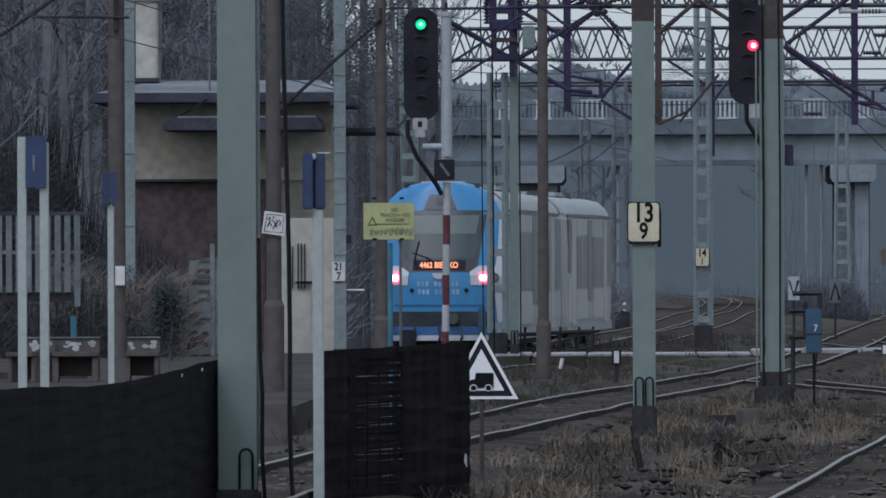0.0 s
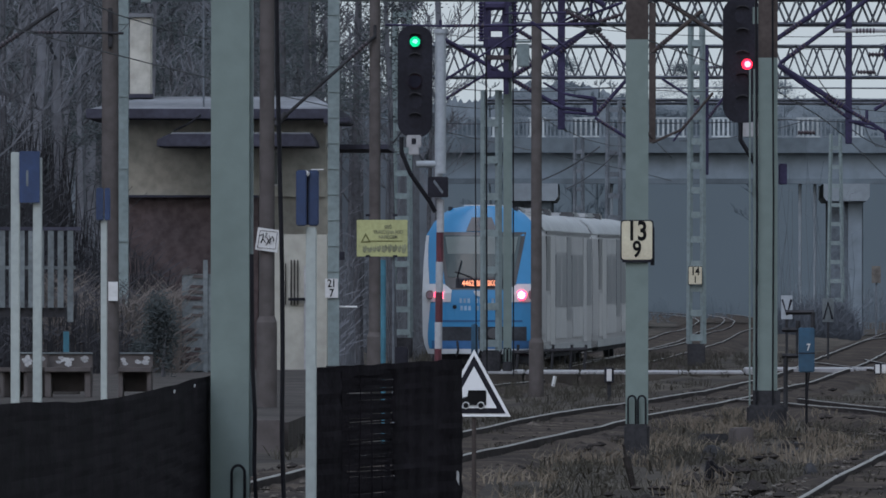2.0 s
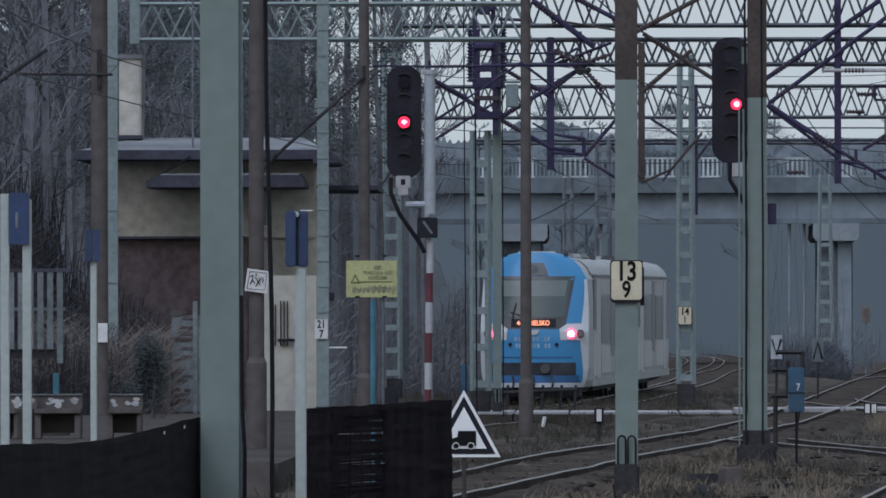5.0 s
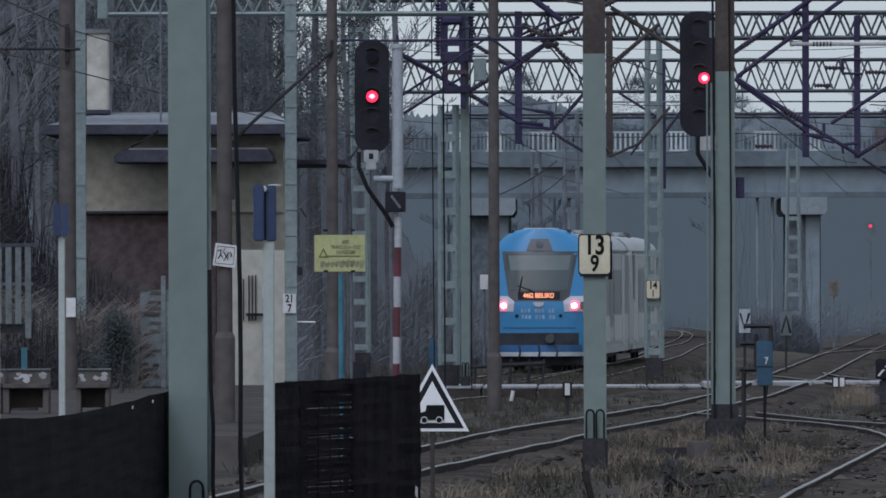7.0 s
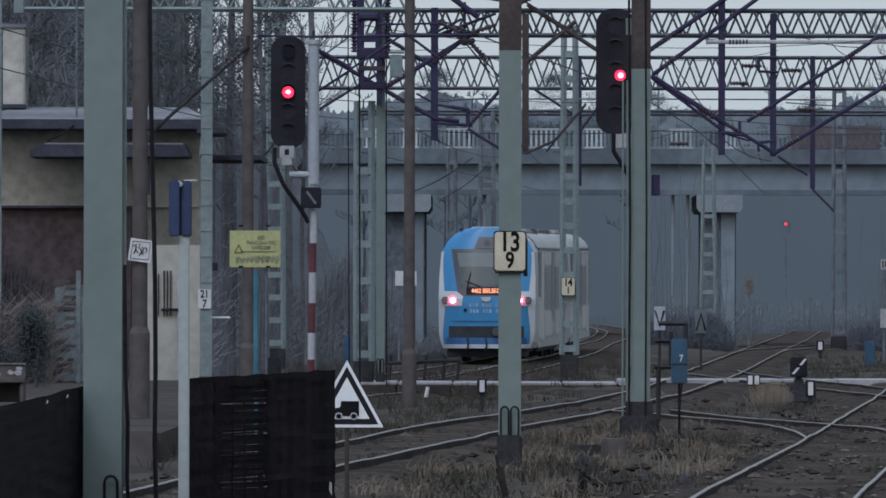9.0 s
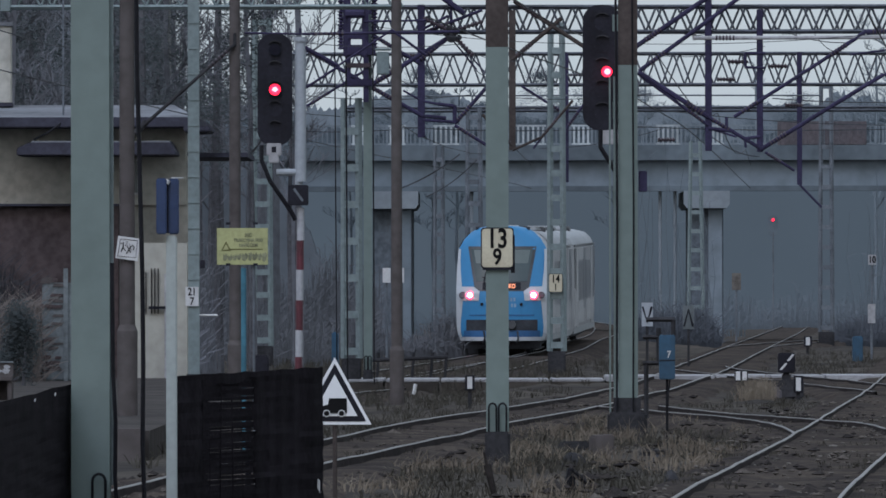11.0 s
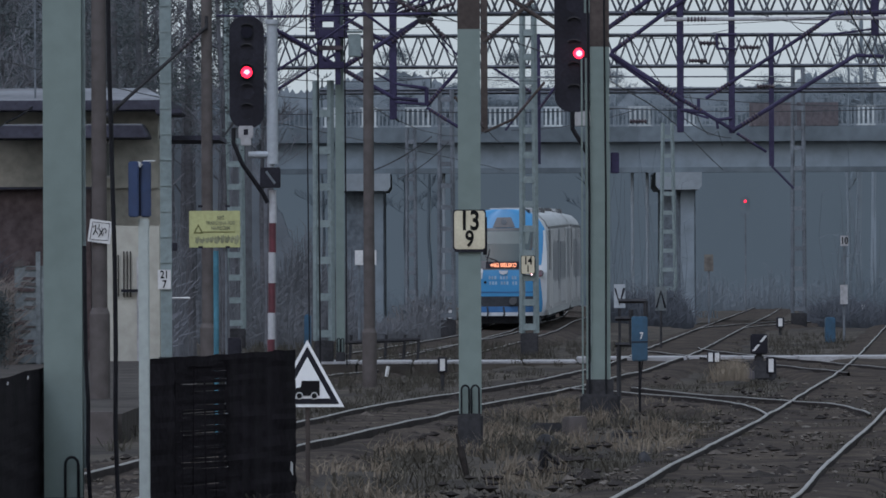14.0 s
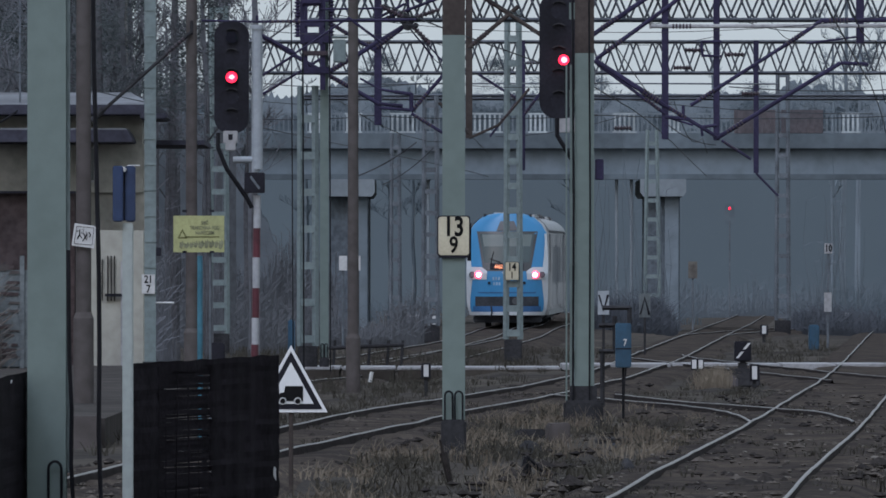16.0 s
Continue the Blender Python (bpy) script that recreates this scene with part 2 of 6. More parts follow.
def tube(bm, p, q, r, r2=None, n=8, caps=True):
    p, q, r2 = Vector(p), Vector(q), r if r2 is None else r2
    w = (q - p).normalized()
    u = w.orthogonal().normalized()
    v = w.cross(u)
    a, b = [], []
    for i in range(n):
        c = math.tau * (i + 0.5) / n
        d = u * math.cos(c) + v * math.sin(c)
        a.append(bm.verts.new(p + d * r)), b.append(bm.verts.new(q + d * r2))
    for i in range(n):
        bm.faces.new((a[i], a[(i + 1) % n], b[(i + 1) % n], b[i]))
    if caps:
        bm.faces.new(a[::-1]), bm.faces.new(b)


def bar(bm, p, q, w):
    tube(bm, p, q, w * 0.707, n=4)


def pipe(bm, points, r, n=6):
    """One bent tube through the points."""
    pts = [Vector(p) for p in points]
    rings = []
    u = (pts[1] - pts[0]).orthogonal().normalized()
    for i, p in enumerate(pts):
        w = (pts[min(i + 1, len(pts) - 1)] - pts[max(i - 1, 0)]).normalized()
        u = (u - w * u.dot(w)).normalized()
        v = w.cross(u)
        rings.append([bm.verts.new(p + (u * math.cos(math.tau * k / n) + v * math.sin(math.tau * k / n)) * r) for k in range(n)])
    for a, b in zip(rings, rings[1:]):
        for k in range(n):
            bm.faces.new((a[k], a[(k + 1) % n], b[(k + 1) % n], b[k]))
    bm.faces.new(rings[0][::-1]), bm.faces.new(rings[-1])


def ribbed(bm, p, q, r, ribs=6, n=10):
    """A ribbed insulator body from p to q."""
    p, q = Vector(p), Vector(q)
    w = (q - p).normalized()
    u = w.orthogonal().normalized()
    v = w.cross(u)
    rings = []
    for i in range(ribs * 4 + 1):
        rr = r * (1.0 if i % 4 in (1, 2) else 0.55)
        c = p + (q - p) * (i / (ribs * 4))
        rings.append([bm.verts.new(c + (u * math.cos(math.tau * k / n) + v * math.sin(math.tau * k / n)) * rr) for k in range(n)])
    for a, b in zip(rings, rings[1:]):
        for k in range(n):
            bm.faces.new((a[k], a[(k + 1) % n], b[(k + 1) % n], b[k]))
    bm.faces.new(rings[0][::-1]), bm.faces.new(rings[-1])


def plate(bm, pts, y0, y1):
    """A prism: the outline pts (x, z) between the depths y0 and y1."""
    a = [bm.verts.new((x, y0, z)) for x, z in pts]
    b = [bm.verts.new((x, y1, z)) for x, z in pts]
    bm.faces.new(a), bm.faces.new(b[::-1])
    for i in range(len(pts)):
        j = (i + 1) % len(pts)
        bm.faces.new((a[j], a[i], b[i], b[j]))


def rounded(x0, x1, z0, z1, r, n=5):
    out = []
    for cx, cz, a in ((x1 - r, z1 - r, 0), (x0 + r, z1 - r, 90), (x0 + r, z0 + r, 180), (x1 - r, z0 + r, 270)):
        for i in range(n + 1):
            c = radians(a + 90 * i / n)
            out.append((cx + r * math.cos(c), cz + r * math.sin(c)))
    return out


def disc(bm, x, z, y0, y1, r, n=20):
    plate(bm, [(x + r * math.cos(math.tau * i / n), z + r * math.sin(math.tau * i / n)) for i in range(n)], y0, y1)


def mesh_of(name, bm, material, smooth=False, bevel=0.0):
    if bevel:
        bmesh.ops.bevel(bm, geom=bm.edges[:], offset=bevel, segments=2, affect="EDGES", clamp_overlap=True)
    bmesh.ops.recalc_face_normals(bm, faces=bm.faces[:])
    me = bpy.data.meshes.new(name)
    bm.to_mesh(me)
    bm.free()
    me.materials.append(material)
    if smooth:
        for p in me.polygons:
            p.use_smooth = True
        me.set_sharp_from_angle(angle=radians(42))
    return me


def part(name, bm, material, parent, label="", smooth=False, bevel=0.0):
    ob = new(name, mesh_of(name, bm, material, smooth, bevel))
    ob.parent = parent
    if label:
        ob["label"] = label
    return ob


def thing(name, x, y, z, label, category, group="", kind="", rz=0):
    ob = new(name)
    ob.empty_display_size = 0.2
    ob.matrix_world = pose(x, y, z, 0, 0, rz)
    return tagged(ob, label, category, group, kind)


def solid(name, bm, material, label, category, kind="", group="", smooth=False, bevel=0.0):
    return tagged(new(name, mesh_of(name, bm, material, smooth, bevel)), label, category, group, kind)


def words(text, size, x, y, z, material, parent, name="lettering"):
    cu = bpy.data.curves.new(name, "FONT")
    cu.body, cu.size, cu.align_x, cu.align_y, cu.extrude, cu.offset = text, size, "CENTER", "CENTER", 0.002, size * 0.025
    tmp = bpy.data.objects.new(name, cu)
    me = bpy.data.meshes.new_from_object(tmp)
    bpy.data.objects.remove(tmp)
    me.materials.clear()
    me.materials.append(material)
    ob = new(name, me)
    ob.parent = parent
    ob.matrix_basis = pose(x, y, z, 90, 0, 0) @ Matrix.Diagonal((0.88, 1.12, 1, 1))
    return ob


def along(path, y):
    """Smooth x of a track's middle at the distance y."""
    n = len(path)
    i = max(0, min(n - 2, next((k for k in range(n - 1) if path[k + 1][0] >= y), n - 2)))
    (a, xa), (b, xb) = path[i], path[i + 1]
    sa = (xb - path[i - 1][1]) / (b - path[i - 1][0]) if i else (xb - xa) / (b - a)
    sb = (path[i + 2][1] - xa) / (path[i + 2][0] - a) if i + 2 < n else (xb - xa) / (b - a)
    h = b - a
    t = (y - a) / h
    if t < 0 or t > 1:
        return xa + sa * (y - a) if t < 0 else xb + sb * (y - b)
    return (2 * t**3 - 3 * t**2 + 1) * xa + (t**3 - 2 * t**2 + t) * h * sa + (3 * t**2 - 2 * t**3) * xb + (t**3 - t**2) * h * sb


def lerp_table(tab, v):
    for (a, x), (b, y) in zip(tab, tab[1:]):
        if v <= b:
            return x + (y - x) * max(0, (v - a)) / (b - a)
    return tab[-1][1]


def elevation(y):
    """The departing track dips and then climbs gently."""
    return lerp_table([(150, 0.0), (200, -0.2), (231, -0.27), (259, -0.29), (303, -0.15), (339, -0.02), (355, 0.17), (359, 0.21), (420, 0.38), (700, 0.5)], y)


# ---- tracks (distance, x of the middle) ----
WEST_LEFT = [(60, -4.55), (81, -3.7), (95, -3.2), (123, -1.98), (135, -1.38), (146, -0.68), (154, -0.03), (166, 0.8), (173, 1.32), (188, 2.14), (209, 3.15), (249, 4.6), (328, 7.48), (433, 11.4), (546, 15.6), (900, 28.5)]
WEST_RIGHT = [(60, -3.2), (81, -2.55), (95, -2.1), (105.6, -1.7), (114.5, -1.17), (124.6, -0.58), (133.7, -0.03), (141.6, 0.45), (151, 1.14), (164, 1.98), (181, 2.9), (190, 3.45), (212, 4.42), (236, 5.5), (288, 7.46), (366, 10.4), (465, 14.2), (900, 30.0)]
TRACK_WEST = [(60, -3.87), (81, -3.1), (95, -2.65), (123, -1.32), (135, -0.67), (154, 0.66), (173, 1.96), (190, 2.8), (212, 3.85), (249, 5.3), (328, 8.2), (433, 12.2), (546, 16.4), (900, 29.2)]
TRACK_TRAIN = [(120, -9.4), (180, -7.0), (231, -4.41), (261, -2.77), (287, -1.28), (324, 0.72), (343, 1.5), (359, 2.25), (370, 2.75), (383, 3.12), (402, 3.45), (430, 3.8), (480, 3.6), (560, 1.0), (700, -8.0)]
TRACK_EAST = [(40, -0.34), (82.2, 2.03), (95.8, 2.76), (106.7, 3.39), (119.8, 4.13), (134.2, 4.92), (162, 6.38), (181, 7.4), (219, 9.26), (305, 13.28), (432, 19.2), (502, 22.4), (663, 28.8), (900, 37.5)]
CROSS_LEFT = [(122, 3.75), (127.6, 3.86), (134.2, 3.92), (139, 3.82), (142.9, 3.62), (150, 2.95), (160, 1.7)]
CROSS_RIGHT = [(122, 5.0), (129, 5.19), (132.5, 5.2), (138.4, 5.12), (142.2, 4.63), (145.5, 4.17), (151, 3.5), (158, 2.9), (166, 2.1)]
TRACK_CROSS = [(120, 4.3), (128, 4.53), (134, 4.56), (139, 4.45), (143, 4.1), (150, 3.3), (158, 2.4), (166, 1.5)]
TRACK_CROSS_FAR = [(176, 8.15), (189, 7.56), (202, 6.95), (227, 5.75), (245, 5.15), (258, 5.2)]
TRACK_CROSS_DISTANT = [(335, 8.7), (350, 9.1), (380, 11.6), (402, 13.9), (420, 15.6)]
TRACK_LOOP = [(180, -5.2), (214, -2.9), (245, -1.55), (290, 0.55), (330, 2.15), (380, 4.0), (430, 4.9), (480, 5.1), (560, 4.0)]
TRACK_SIDE = [(60, 6.6), (120, 9.4), (180, 12.6), (260, 16.6), (420, 25.0)]


# ---- ground ----
def ground():
    xs = [-2500, -900, -300, -120, -60, -40] + [-30 + 0.6 * i for i in range(101)] + [40, 60, 120, 300, 900, 2500]
    ys = [-2500, -600, -100, 0, 30] + [50 + 0.8 * i for i in range(220)] + [226 + 4 * i for i in range(70)] + [520, 560, 640, 800, 1100, 1600, 2500, 4000]
    bm = bmesh.new()
    grid = []
    for y in ys:
        row = []
        for x in xs:
            z = -0.17
            if -31 < x < 31 and 45 < y < 500:
                z += 0.10 * noise.noise((x * 0.9, y * 0.12, 3)) + 0.05 * noise.noise((x * 2.1, y * 0.5, 7))
            e = max(0.0, min(1.0, (6.5 - abs(x - along(TRACK_TRAIN, y))) / 3.5)) if 150 < y < 700 else 0.0
            z += e * elevation(y) - (0.06 if e else 0)
            row.append(bm.verts.new((x, y, z)))
        grid.append(row)
    for a, b in zip(grid, grid[1:]):
        for i in range(len(xs) - 1):
            bm.faces.new((a[i], a[i + 1], b[i + 1], b[i]))
    solid("ground", bm, SOIL, "dark trackside soil with dead winter grass", "ground", "structure", smooth=True)


ground()


def track(path, y0, y1, label, sleepers, bed=True, rise=lambda y: 0.0, drop=0.0, rails=None, half=0.7525):
    root = thing("track", 0, 0, 0, label, "track", "station tracks", "structure")
    count = int(min(320, (y1 - y0) / 0.8))
    ys = [y0 + (y1 - y0) * (i / count) ** 1.3 for i in range(count + 1)]
    wob = [rise(y) + 0.016 * noise.noise((y * 0.16, path[0][1], 1)) for y in ys]
    for side in (-half, half):
        for name, w0, w1, z0, z1, m in (("rail_web", 0.018, 0.045, -0.17, -0.0125, RAILSIDE), ("rail_head", 0.0135, 0.017, -0.012, 0.0, RAILTOP)):
            bm = bmesh.new()
            rings = []
            for k, y in enumerate(ys):
                x = (along(rails[side > 0], y) if rails else along(path, y) + side) + 0.012 * noise.noise((y * 0.12, side, 8))
                z = wob[k] + (0.008 * noise.noise((y * 0.5, side, 4)))
                rings.append([bm.verts.new((x + sx, y, z + sz)) for sx, sz in ((-w1, z0), (w1, z0), (w0, z1), (-w0, z1))])
            for a, b in zip(rings, rings[1:]):
                for i in range(4):
                    bm.faces.new((a[i], a[(i + 1) % 4], b[(i + 1) % 4], b[i]))
            part(name, bm, m, root)
    if bed:
        bm = bmesh.new()
        rings = []
        for y in ys:
            x = along(path, y)
            shape = ((-1.9, -0.32), (-1.5, -0.2), (-1.2, -0.08), (-0.9, -0.052), (-0.6, -0.06), (-0.3, -0.07), (0, -0.075), (0.3, -0.07), (0.6, -0.06), (0.9, -0.052), (1.2, -0.08), (1.5, -0.2), (1.9, -0.32))
            rings.append([bm.verts.new((x + dx, y, rise(y) + z - drop + 0.035 * noise.noise(((x + dx) * 1.3, y * 0.8, 2)) + 0.02 * noise.noise(((x + dx) * 4, y * 2.5, 5)))) for dx, z in shape])
        for a, b in zip(rings, rings[1:]):
            for i in range(12):
                bm.faces.new((a[i], a[i + 1], b[i + 1], b[i]))
        tagged(part("ballast", bm, BALLAST, root, "dirty brown ballast bed", True), kind="stuff")
    if sleepers:
        me = None
        y = y0
        count = 0
        while y < y1 and count < 160:
            if me is None:
                bm = bmesh.new()
                cbox(bm, 0, 0, 0, 2.5, 0.24, 0.14)
                me = mesh_of("sleeper", bm, SLEEPER)
            ob = new("sleeper", me)
            ob.parent = root
            ob.matrix_basis = pose(along(path, y), y, -0.19 + random.uniform(-0.03, 0.02), 0, 0, -math.degrees(math.atan(0.05)) + random.uniform(-1, 1))
            y += 0.62
            count += 1


track(TRACK_WEST, 62, 640, "curving track with rusty rails beside the fence", False, drop=0.015, rails=(WEST_LEFT, WEST_RIGHT))
track(TRACK_TRAIN, 130, 690, "track on which the railcar leaves", False, True, elevation)
track(TRACK_EAST, 60, 800, "straight worn track with shiny rails", True, half=0.715)
track(TRACK_CROSS, 128.5, 160, "crossing track cutting over the straight track", False, rails=(CROSS_LEFT, CROSS_RIGHT))
track(TRACK_CROSS_FAR, 184, 250, "crossing track before the concrete crossing", False)
track(TRACK_CROSS_DISTANT, 345, 405, "distant crossover between two tracks", False)
track(TRACK_LOOP, 185, 550, "loop track joining under the bridge", False, True, elevation)
track(TRACK_SIDE, 70, 410, "siding track with rusty rails", False, drop=0.02)


def crossing():
    root = thing("level_crossing", 0, 0, 0, "pale concrete foot crossing over the tracks", "crossing", "", "structure")
    x = -7.0
    while x < 16:
        bm = bmesh.new()
        box(bm, x, x + 1.16, 221.5 + random.uniform(-0.2, 0.2), 226, -0.14, (-0.08 if x < 2.5 else -0.012) + random.uniform(-0.006, 0.006))
        part("slab", bm, SLAB, root, bevel=0.015)
        bm = bmesh.new()
        box(bm, x + 0.02, x + 1.14, 221.2, 225.8, -0.7, -0.143)
        part("bearer", bm, SOIL, root)
        x += 1.2


crossing()


# ---- low platform and the far bank on the house side ----
def platform():
    bm = bmesh.new()
    box(bm, -34, -3.95, 119, 196, -0.3, 0.16)
    solid("platform", bm, PAVING, "worn low platform of grey-brown paving", "platform", "structure")
    bm = bmesh.new()
    x = -12
    while x < -4:
        box(bm, x, x + 0.98, 118.6, 119, -0.25, 0.19)
        x += 1.0
    solid("platform_edge", bm, CONCRETE, "stained concrete platform edge stones", "platform edge", "structure", bevel=0.015)


platform()


# ---- bridge ----
def bridge():
    y = 415
    root = thing("road_bridge", 0, y, 0, "grey concrete road bridge with white picket railing", "bridge", "", "structure")
    bm = bmesh.new()
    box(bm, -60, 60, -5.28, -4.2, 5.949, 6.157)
    part("girder", bm, BRIDGEDARK, root, "girder coloured dark for its shade")
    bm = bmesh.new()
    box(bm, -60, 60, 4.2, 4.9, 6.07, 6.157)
    part("girder", bm, BRIDGEDARK, root, "girder coloured dark for its shade")
    bm = bmesh.new()
    box(bm, -60, 60, -5, 5, 6.157 + 0.003, 7.240)
    part("deck", bm, BRIDGE, root)
    bm = bmesh.new()
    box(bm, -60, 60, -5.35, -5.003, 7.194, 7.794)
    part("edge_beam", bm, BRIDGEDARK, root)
    for px0, px1 in ((575, 665), (1128, 1208), (1640, 1720)):
        xa, xb = (px0 - 784) * 0.02306, (px1 - 784) * 0.02306
        bm = bmesh.new()
        plate(bm, [(xa + 0.12, 5.25), (xb - 0.12, 5.25), (xb, 5.42), (xb, 5.949 - 0.003), (xa, 5.949 - 0.003), (xa, 5.42)], -6.1, 6.1)
        part("pier_cap", bm, CAPSTONE, root, "pale concrete pier head")
        bm = bmesh.new()
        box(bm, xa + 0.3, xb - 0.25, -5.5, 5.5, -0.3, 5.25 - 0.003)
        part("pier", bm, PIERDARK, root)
        # The lit side of the pier, added as a paler strip.
        bm = bmesh.new()
        box(bm, xb - 0.85, xb - 0.3, -5.7, -5.503, -0.3, 5.25 - 0.006)
        part("pilaster", bm, BRIDGE, root, "lit strip of the pier, added in paler concrete")
    for x in (-0.6, 7.0, 7.6, 18.5):
        bm = bmesh.new()
        tube(bm, (x, -4.8, -0.2), (x, -4.8, 5.949), 0.07)
        part("drain_pipe", bm, CAPSTONE, root)
    # railing bays of pickets: a few freshly painted, the rest grey
    white = [(-14.2, -13.1), (-9.6, -8.4), (-5.5, -4.85), (-4.0, -3.2), (-2.2, -1.05), (0.92, 2.45), (3.38, 4.25), (6.78, 7.85), (9.0, 9.62), (15.98, 16.86), (19.2, 20.4), (24.0, 25.2)]
    bays, x = [], -18.0
    for a, b in white:
        n = max(1, round((a - x) / 1.9))
        bays += [(x + (a - x) * i / n, x + (a - x) * (i + 1) / n, WEATHERED) for i in range(n)] + [(a, b, RAILWHITE)]
        x = b
    for a, b, m in bays:
        bm = bmesh.new()
        n = max(3, round((b - a - 0.12) / 0.19))
        for k in range(n):
            cbox(bm, a + 0.06 + (k + 0.5) * (b - a - 0.12) / n, -5.2, 8.209, 0.085 if m is RAILWHITE else 0.05, 0.04, 0.68)
        box(bm, a + 0.05, b - 0.05, -5.23, -5.17, 8.554, 8.624)
        box(bm, a + 0.05, b - 0.05, -5.23, -5.17, 7.817, 7.886)
        part("railing_panel", bm, m, root, "fresh white picket panel" if m is RAILWHITE else "dull grey picket panel")
        bm = bmesh.new()
        cbox(bm, b, -5.2, 8.209, 0.09, 0.1, 0.85)
        part("railing_post", bm, WEATHERED, root)
    for x0, x1 in ((11.72, 13.58), (13.62, 15.31)):
        bm = bmesh.new()
        box(bm, x0, x1, -5.34, -5.26, 7.797, 8.75)
        p = part("screen_panel", bm, RUSTBOX, root, "rust-brown steel sheet screen on the railing", bevel=0.015)
        for k in range(7):
            bm = bmesh.new()
            cbox(bm, x0 + 0.12 + k * (x1 - x0 - 0.24) / 6, -5.36, 8.27, 0.05, 0.036, 0.88)
            part("rib", bm, RUSTBOX, p)


bridge()


# ---- signal house ----
def house():
    y = 201
    root = thing("signal_house", -6.923, y, -0.17, "cream two-storey signal house with flat overhanging roof", "house", "", "structure")
    ox = -6.923
    g = 0.17

    def wall(name, px0, px1, py0, py1, d0, d1, material, label="", bevel=0.0):
        bm = bmesh.new()
        box(bm, px0 - ox, px1 - ox, d0 - y, d1 - y, py1 + g, py0 + g)
        return part(name, bm, material, root, label, bevel=bevel)

    wall("upper_wall", -10.113, -6.059, 5.169, 3.575, 205, 211, CREAM)
    wall("roof_slab", -10.823, -5.757, 5.323, 5.119, 203.6, 213, FASCIA, "dark overhanging roof edge", 0.02)
    bm = bmesh.new()
    x0, x1, xm0, xm1 = -10.767 - ox, -5.825 - ox, -9.747 - ox, -6.347 - ox
    z0, z1 = 5.323 + g, 5.629 + g
    lo = [bm.verts.new(p) for p in ((x0, 2.7, z0), (x1, 2.7, z0), (x1, 12, z0), (x0, 12, z0))]
    hi = [bm.verts.new(p) for p in ((xm0, 6, z1), (xm1, 6, z1), (xm1, 9, z1), (xm0, 9, z1))]
    for i in range(4):
        bm.faces.new((lo[i], lo[(i + 1) % 4], hi[(i + 1) % 4], hi[i]))
    bm.faces.new(hi)
    part("roof", bm, ROOF, root, "grey bitumen roof")
    bm = bmesh.new()
    plate(bm, [(x - ox, z + g) for x, z in ((-9.34, 4.545), (-6.18, 4.545), (-6.18, 4.61), (-6.28, 4.798), (-9.1, 4.798), (-9.34, 4.68))], 202.2 - y, 204.9 - y)
    part("awning", bm, FASCIA, root, "dark sloping awning over the windows", bevel=0.015)
    wall("awning_top", -9.06, -6.3, 4.831, 4.798, 202.4, 204.9, ROOF)
    wall("side_canopy", -6.471, -4.830, 4.642, 4.550, 206, 212, FASCIA)
    wall("gutter", -6.045, -5.504, 5.136, 5.012, 202.8, 206, FASCIA, "", 0.03)
    wall("brick_wall", -9.98, -7.367, 3.543, -0.310, 203.4, 204.6, BRICK, "dark red brick lower wall")
    wall("coping", -9.98, -7.367, 3.589, 3.543, 203.2, 204.7, FASCIA)
    wall("recess_wall", -7.367, -5.893, 4.563, -0.083, 205.2, 206, CREAM)
    wall("annex", -6.990, -5.918, 2.791, 0.033, 201, 203, CREAMLIGHT, "pale cream annex wall")
    wall("plinth", -7.013, -5.896, 0.033, -0.191, 200.9, 203.1, BRICK, "brick plinth")
    wall("downpipe", -6.365, -6.320, 2.177, -0.057, 200.93, 201, PALE)
    for k, px in enumerate((524, 534, 540, 546)):
        wall("hook", px * 0.011 + -12.507, (px + 2) * 0.011 + -12.507, (1.73 + (480 - (430 if k else 436)) * 0.011167), 1.395, 200.95, 200.997, SLEEPER)
    wall("latch", -6.678, -6.343, 1.540, 1.484, 200.9, 200.948, BLACK)
    ch = thing("chimney", -9.855, 206.5, 5.631, "tall cream rendered chimney on the roof", "chimney")
    bm = bmesh.new()
    cbox(bm, 0, 0, 0.79, 0.436, 0.5, 1.6)
    part("shaft", bm, CREAM, ch, bevel=0.02)
    bm = bmesh.new()
    cbox(bm, 0, 0, 1.633, 0.5, 0.58, 0.08)
    part("cap", bm, ROOF, ch)
    bm = bmesh.new()
    cbox(bm, 0, 0, 0, 0.482, 0.56, 0.08)
    part("flashing", bm, FASCIA, ch)
    for px0, px1 in ((458, 470), (505, 520)):
        w = thing("window", (px0 + px1) / 2 * 0.011 + -12.756, 204.98, 3.780, "narrow window in a white frame under the awning", "window", "", "structure")
        hw = 0.114
        bm = bmesh.new()
        cbox(bm, 0, 0, 0.364, hw * 2, 0.06, 0.729)
        part("window_frame", bm, WHITE, w)
        bm = bmesh.new()
        cbox(bm, 0, -0.035, 0.364, hw * 1.5, 0.02, 0.638)
        part("pane", bm, GLASS, w)
    pole = thing("roof_mast", -8.495, 204.3, 5.287, "thin pale antenna pole on the roof", "antenna pole")
    bm = bmesh.new()
    tube(bm, (0, 0, -0.05), (0, 0, 3.5), 0.022)
    part("tube", bm, DIMSTEEL, pole)
    bm = bmesh.new()
    pipe(bm, [(0, -0.1, 0), (-0.05, -0.9, -0.12), (-0.3, -1.2, -0.3), (-0.55, -1.2, -0.42)], 0.02)
    part("lead_in_cable", bm, CABLE, pole)


house()


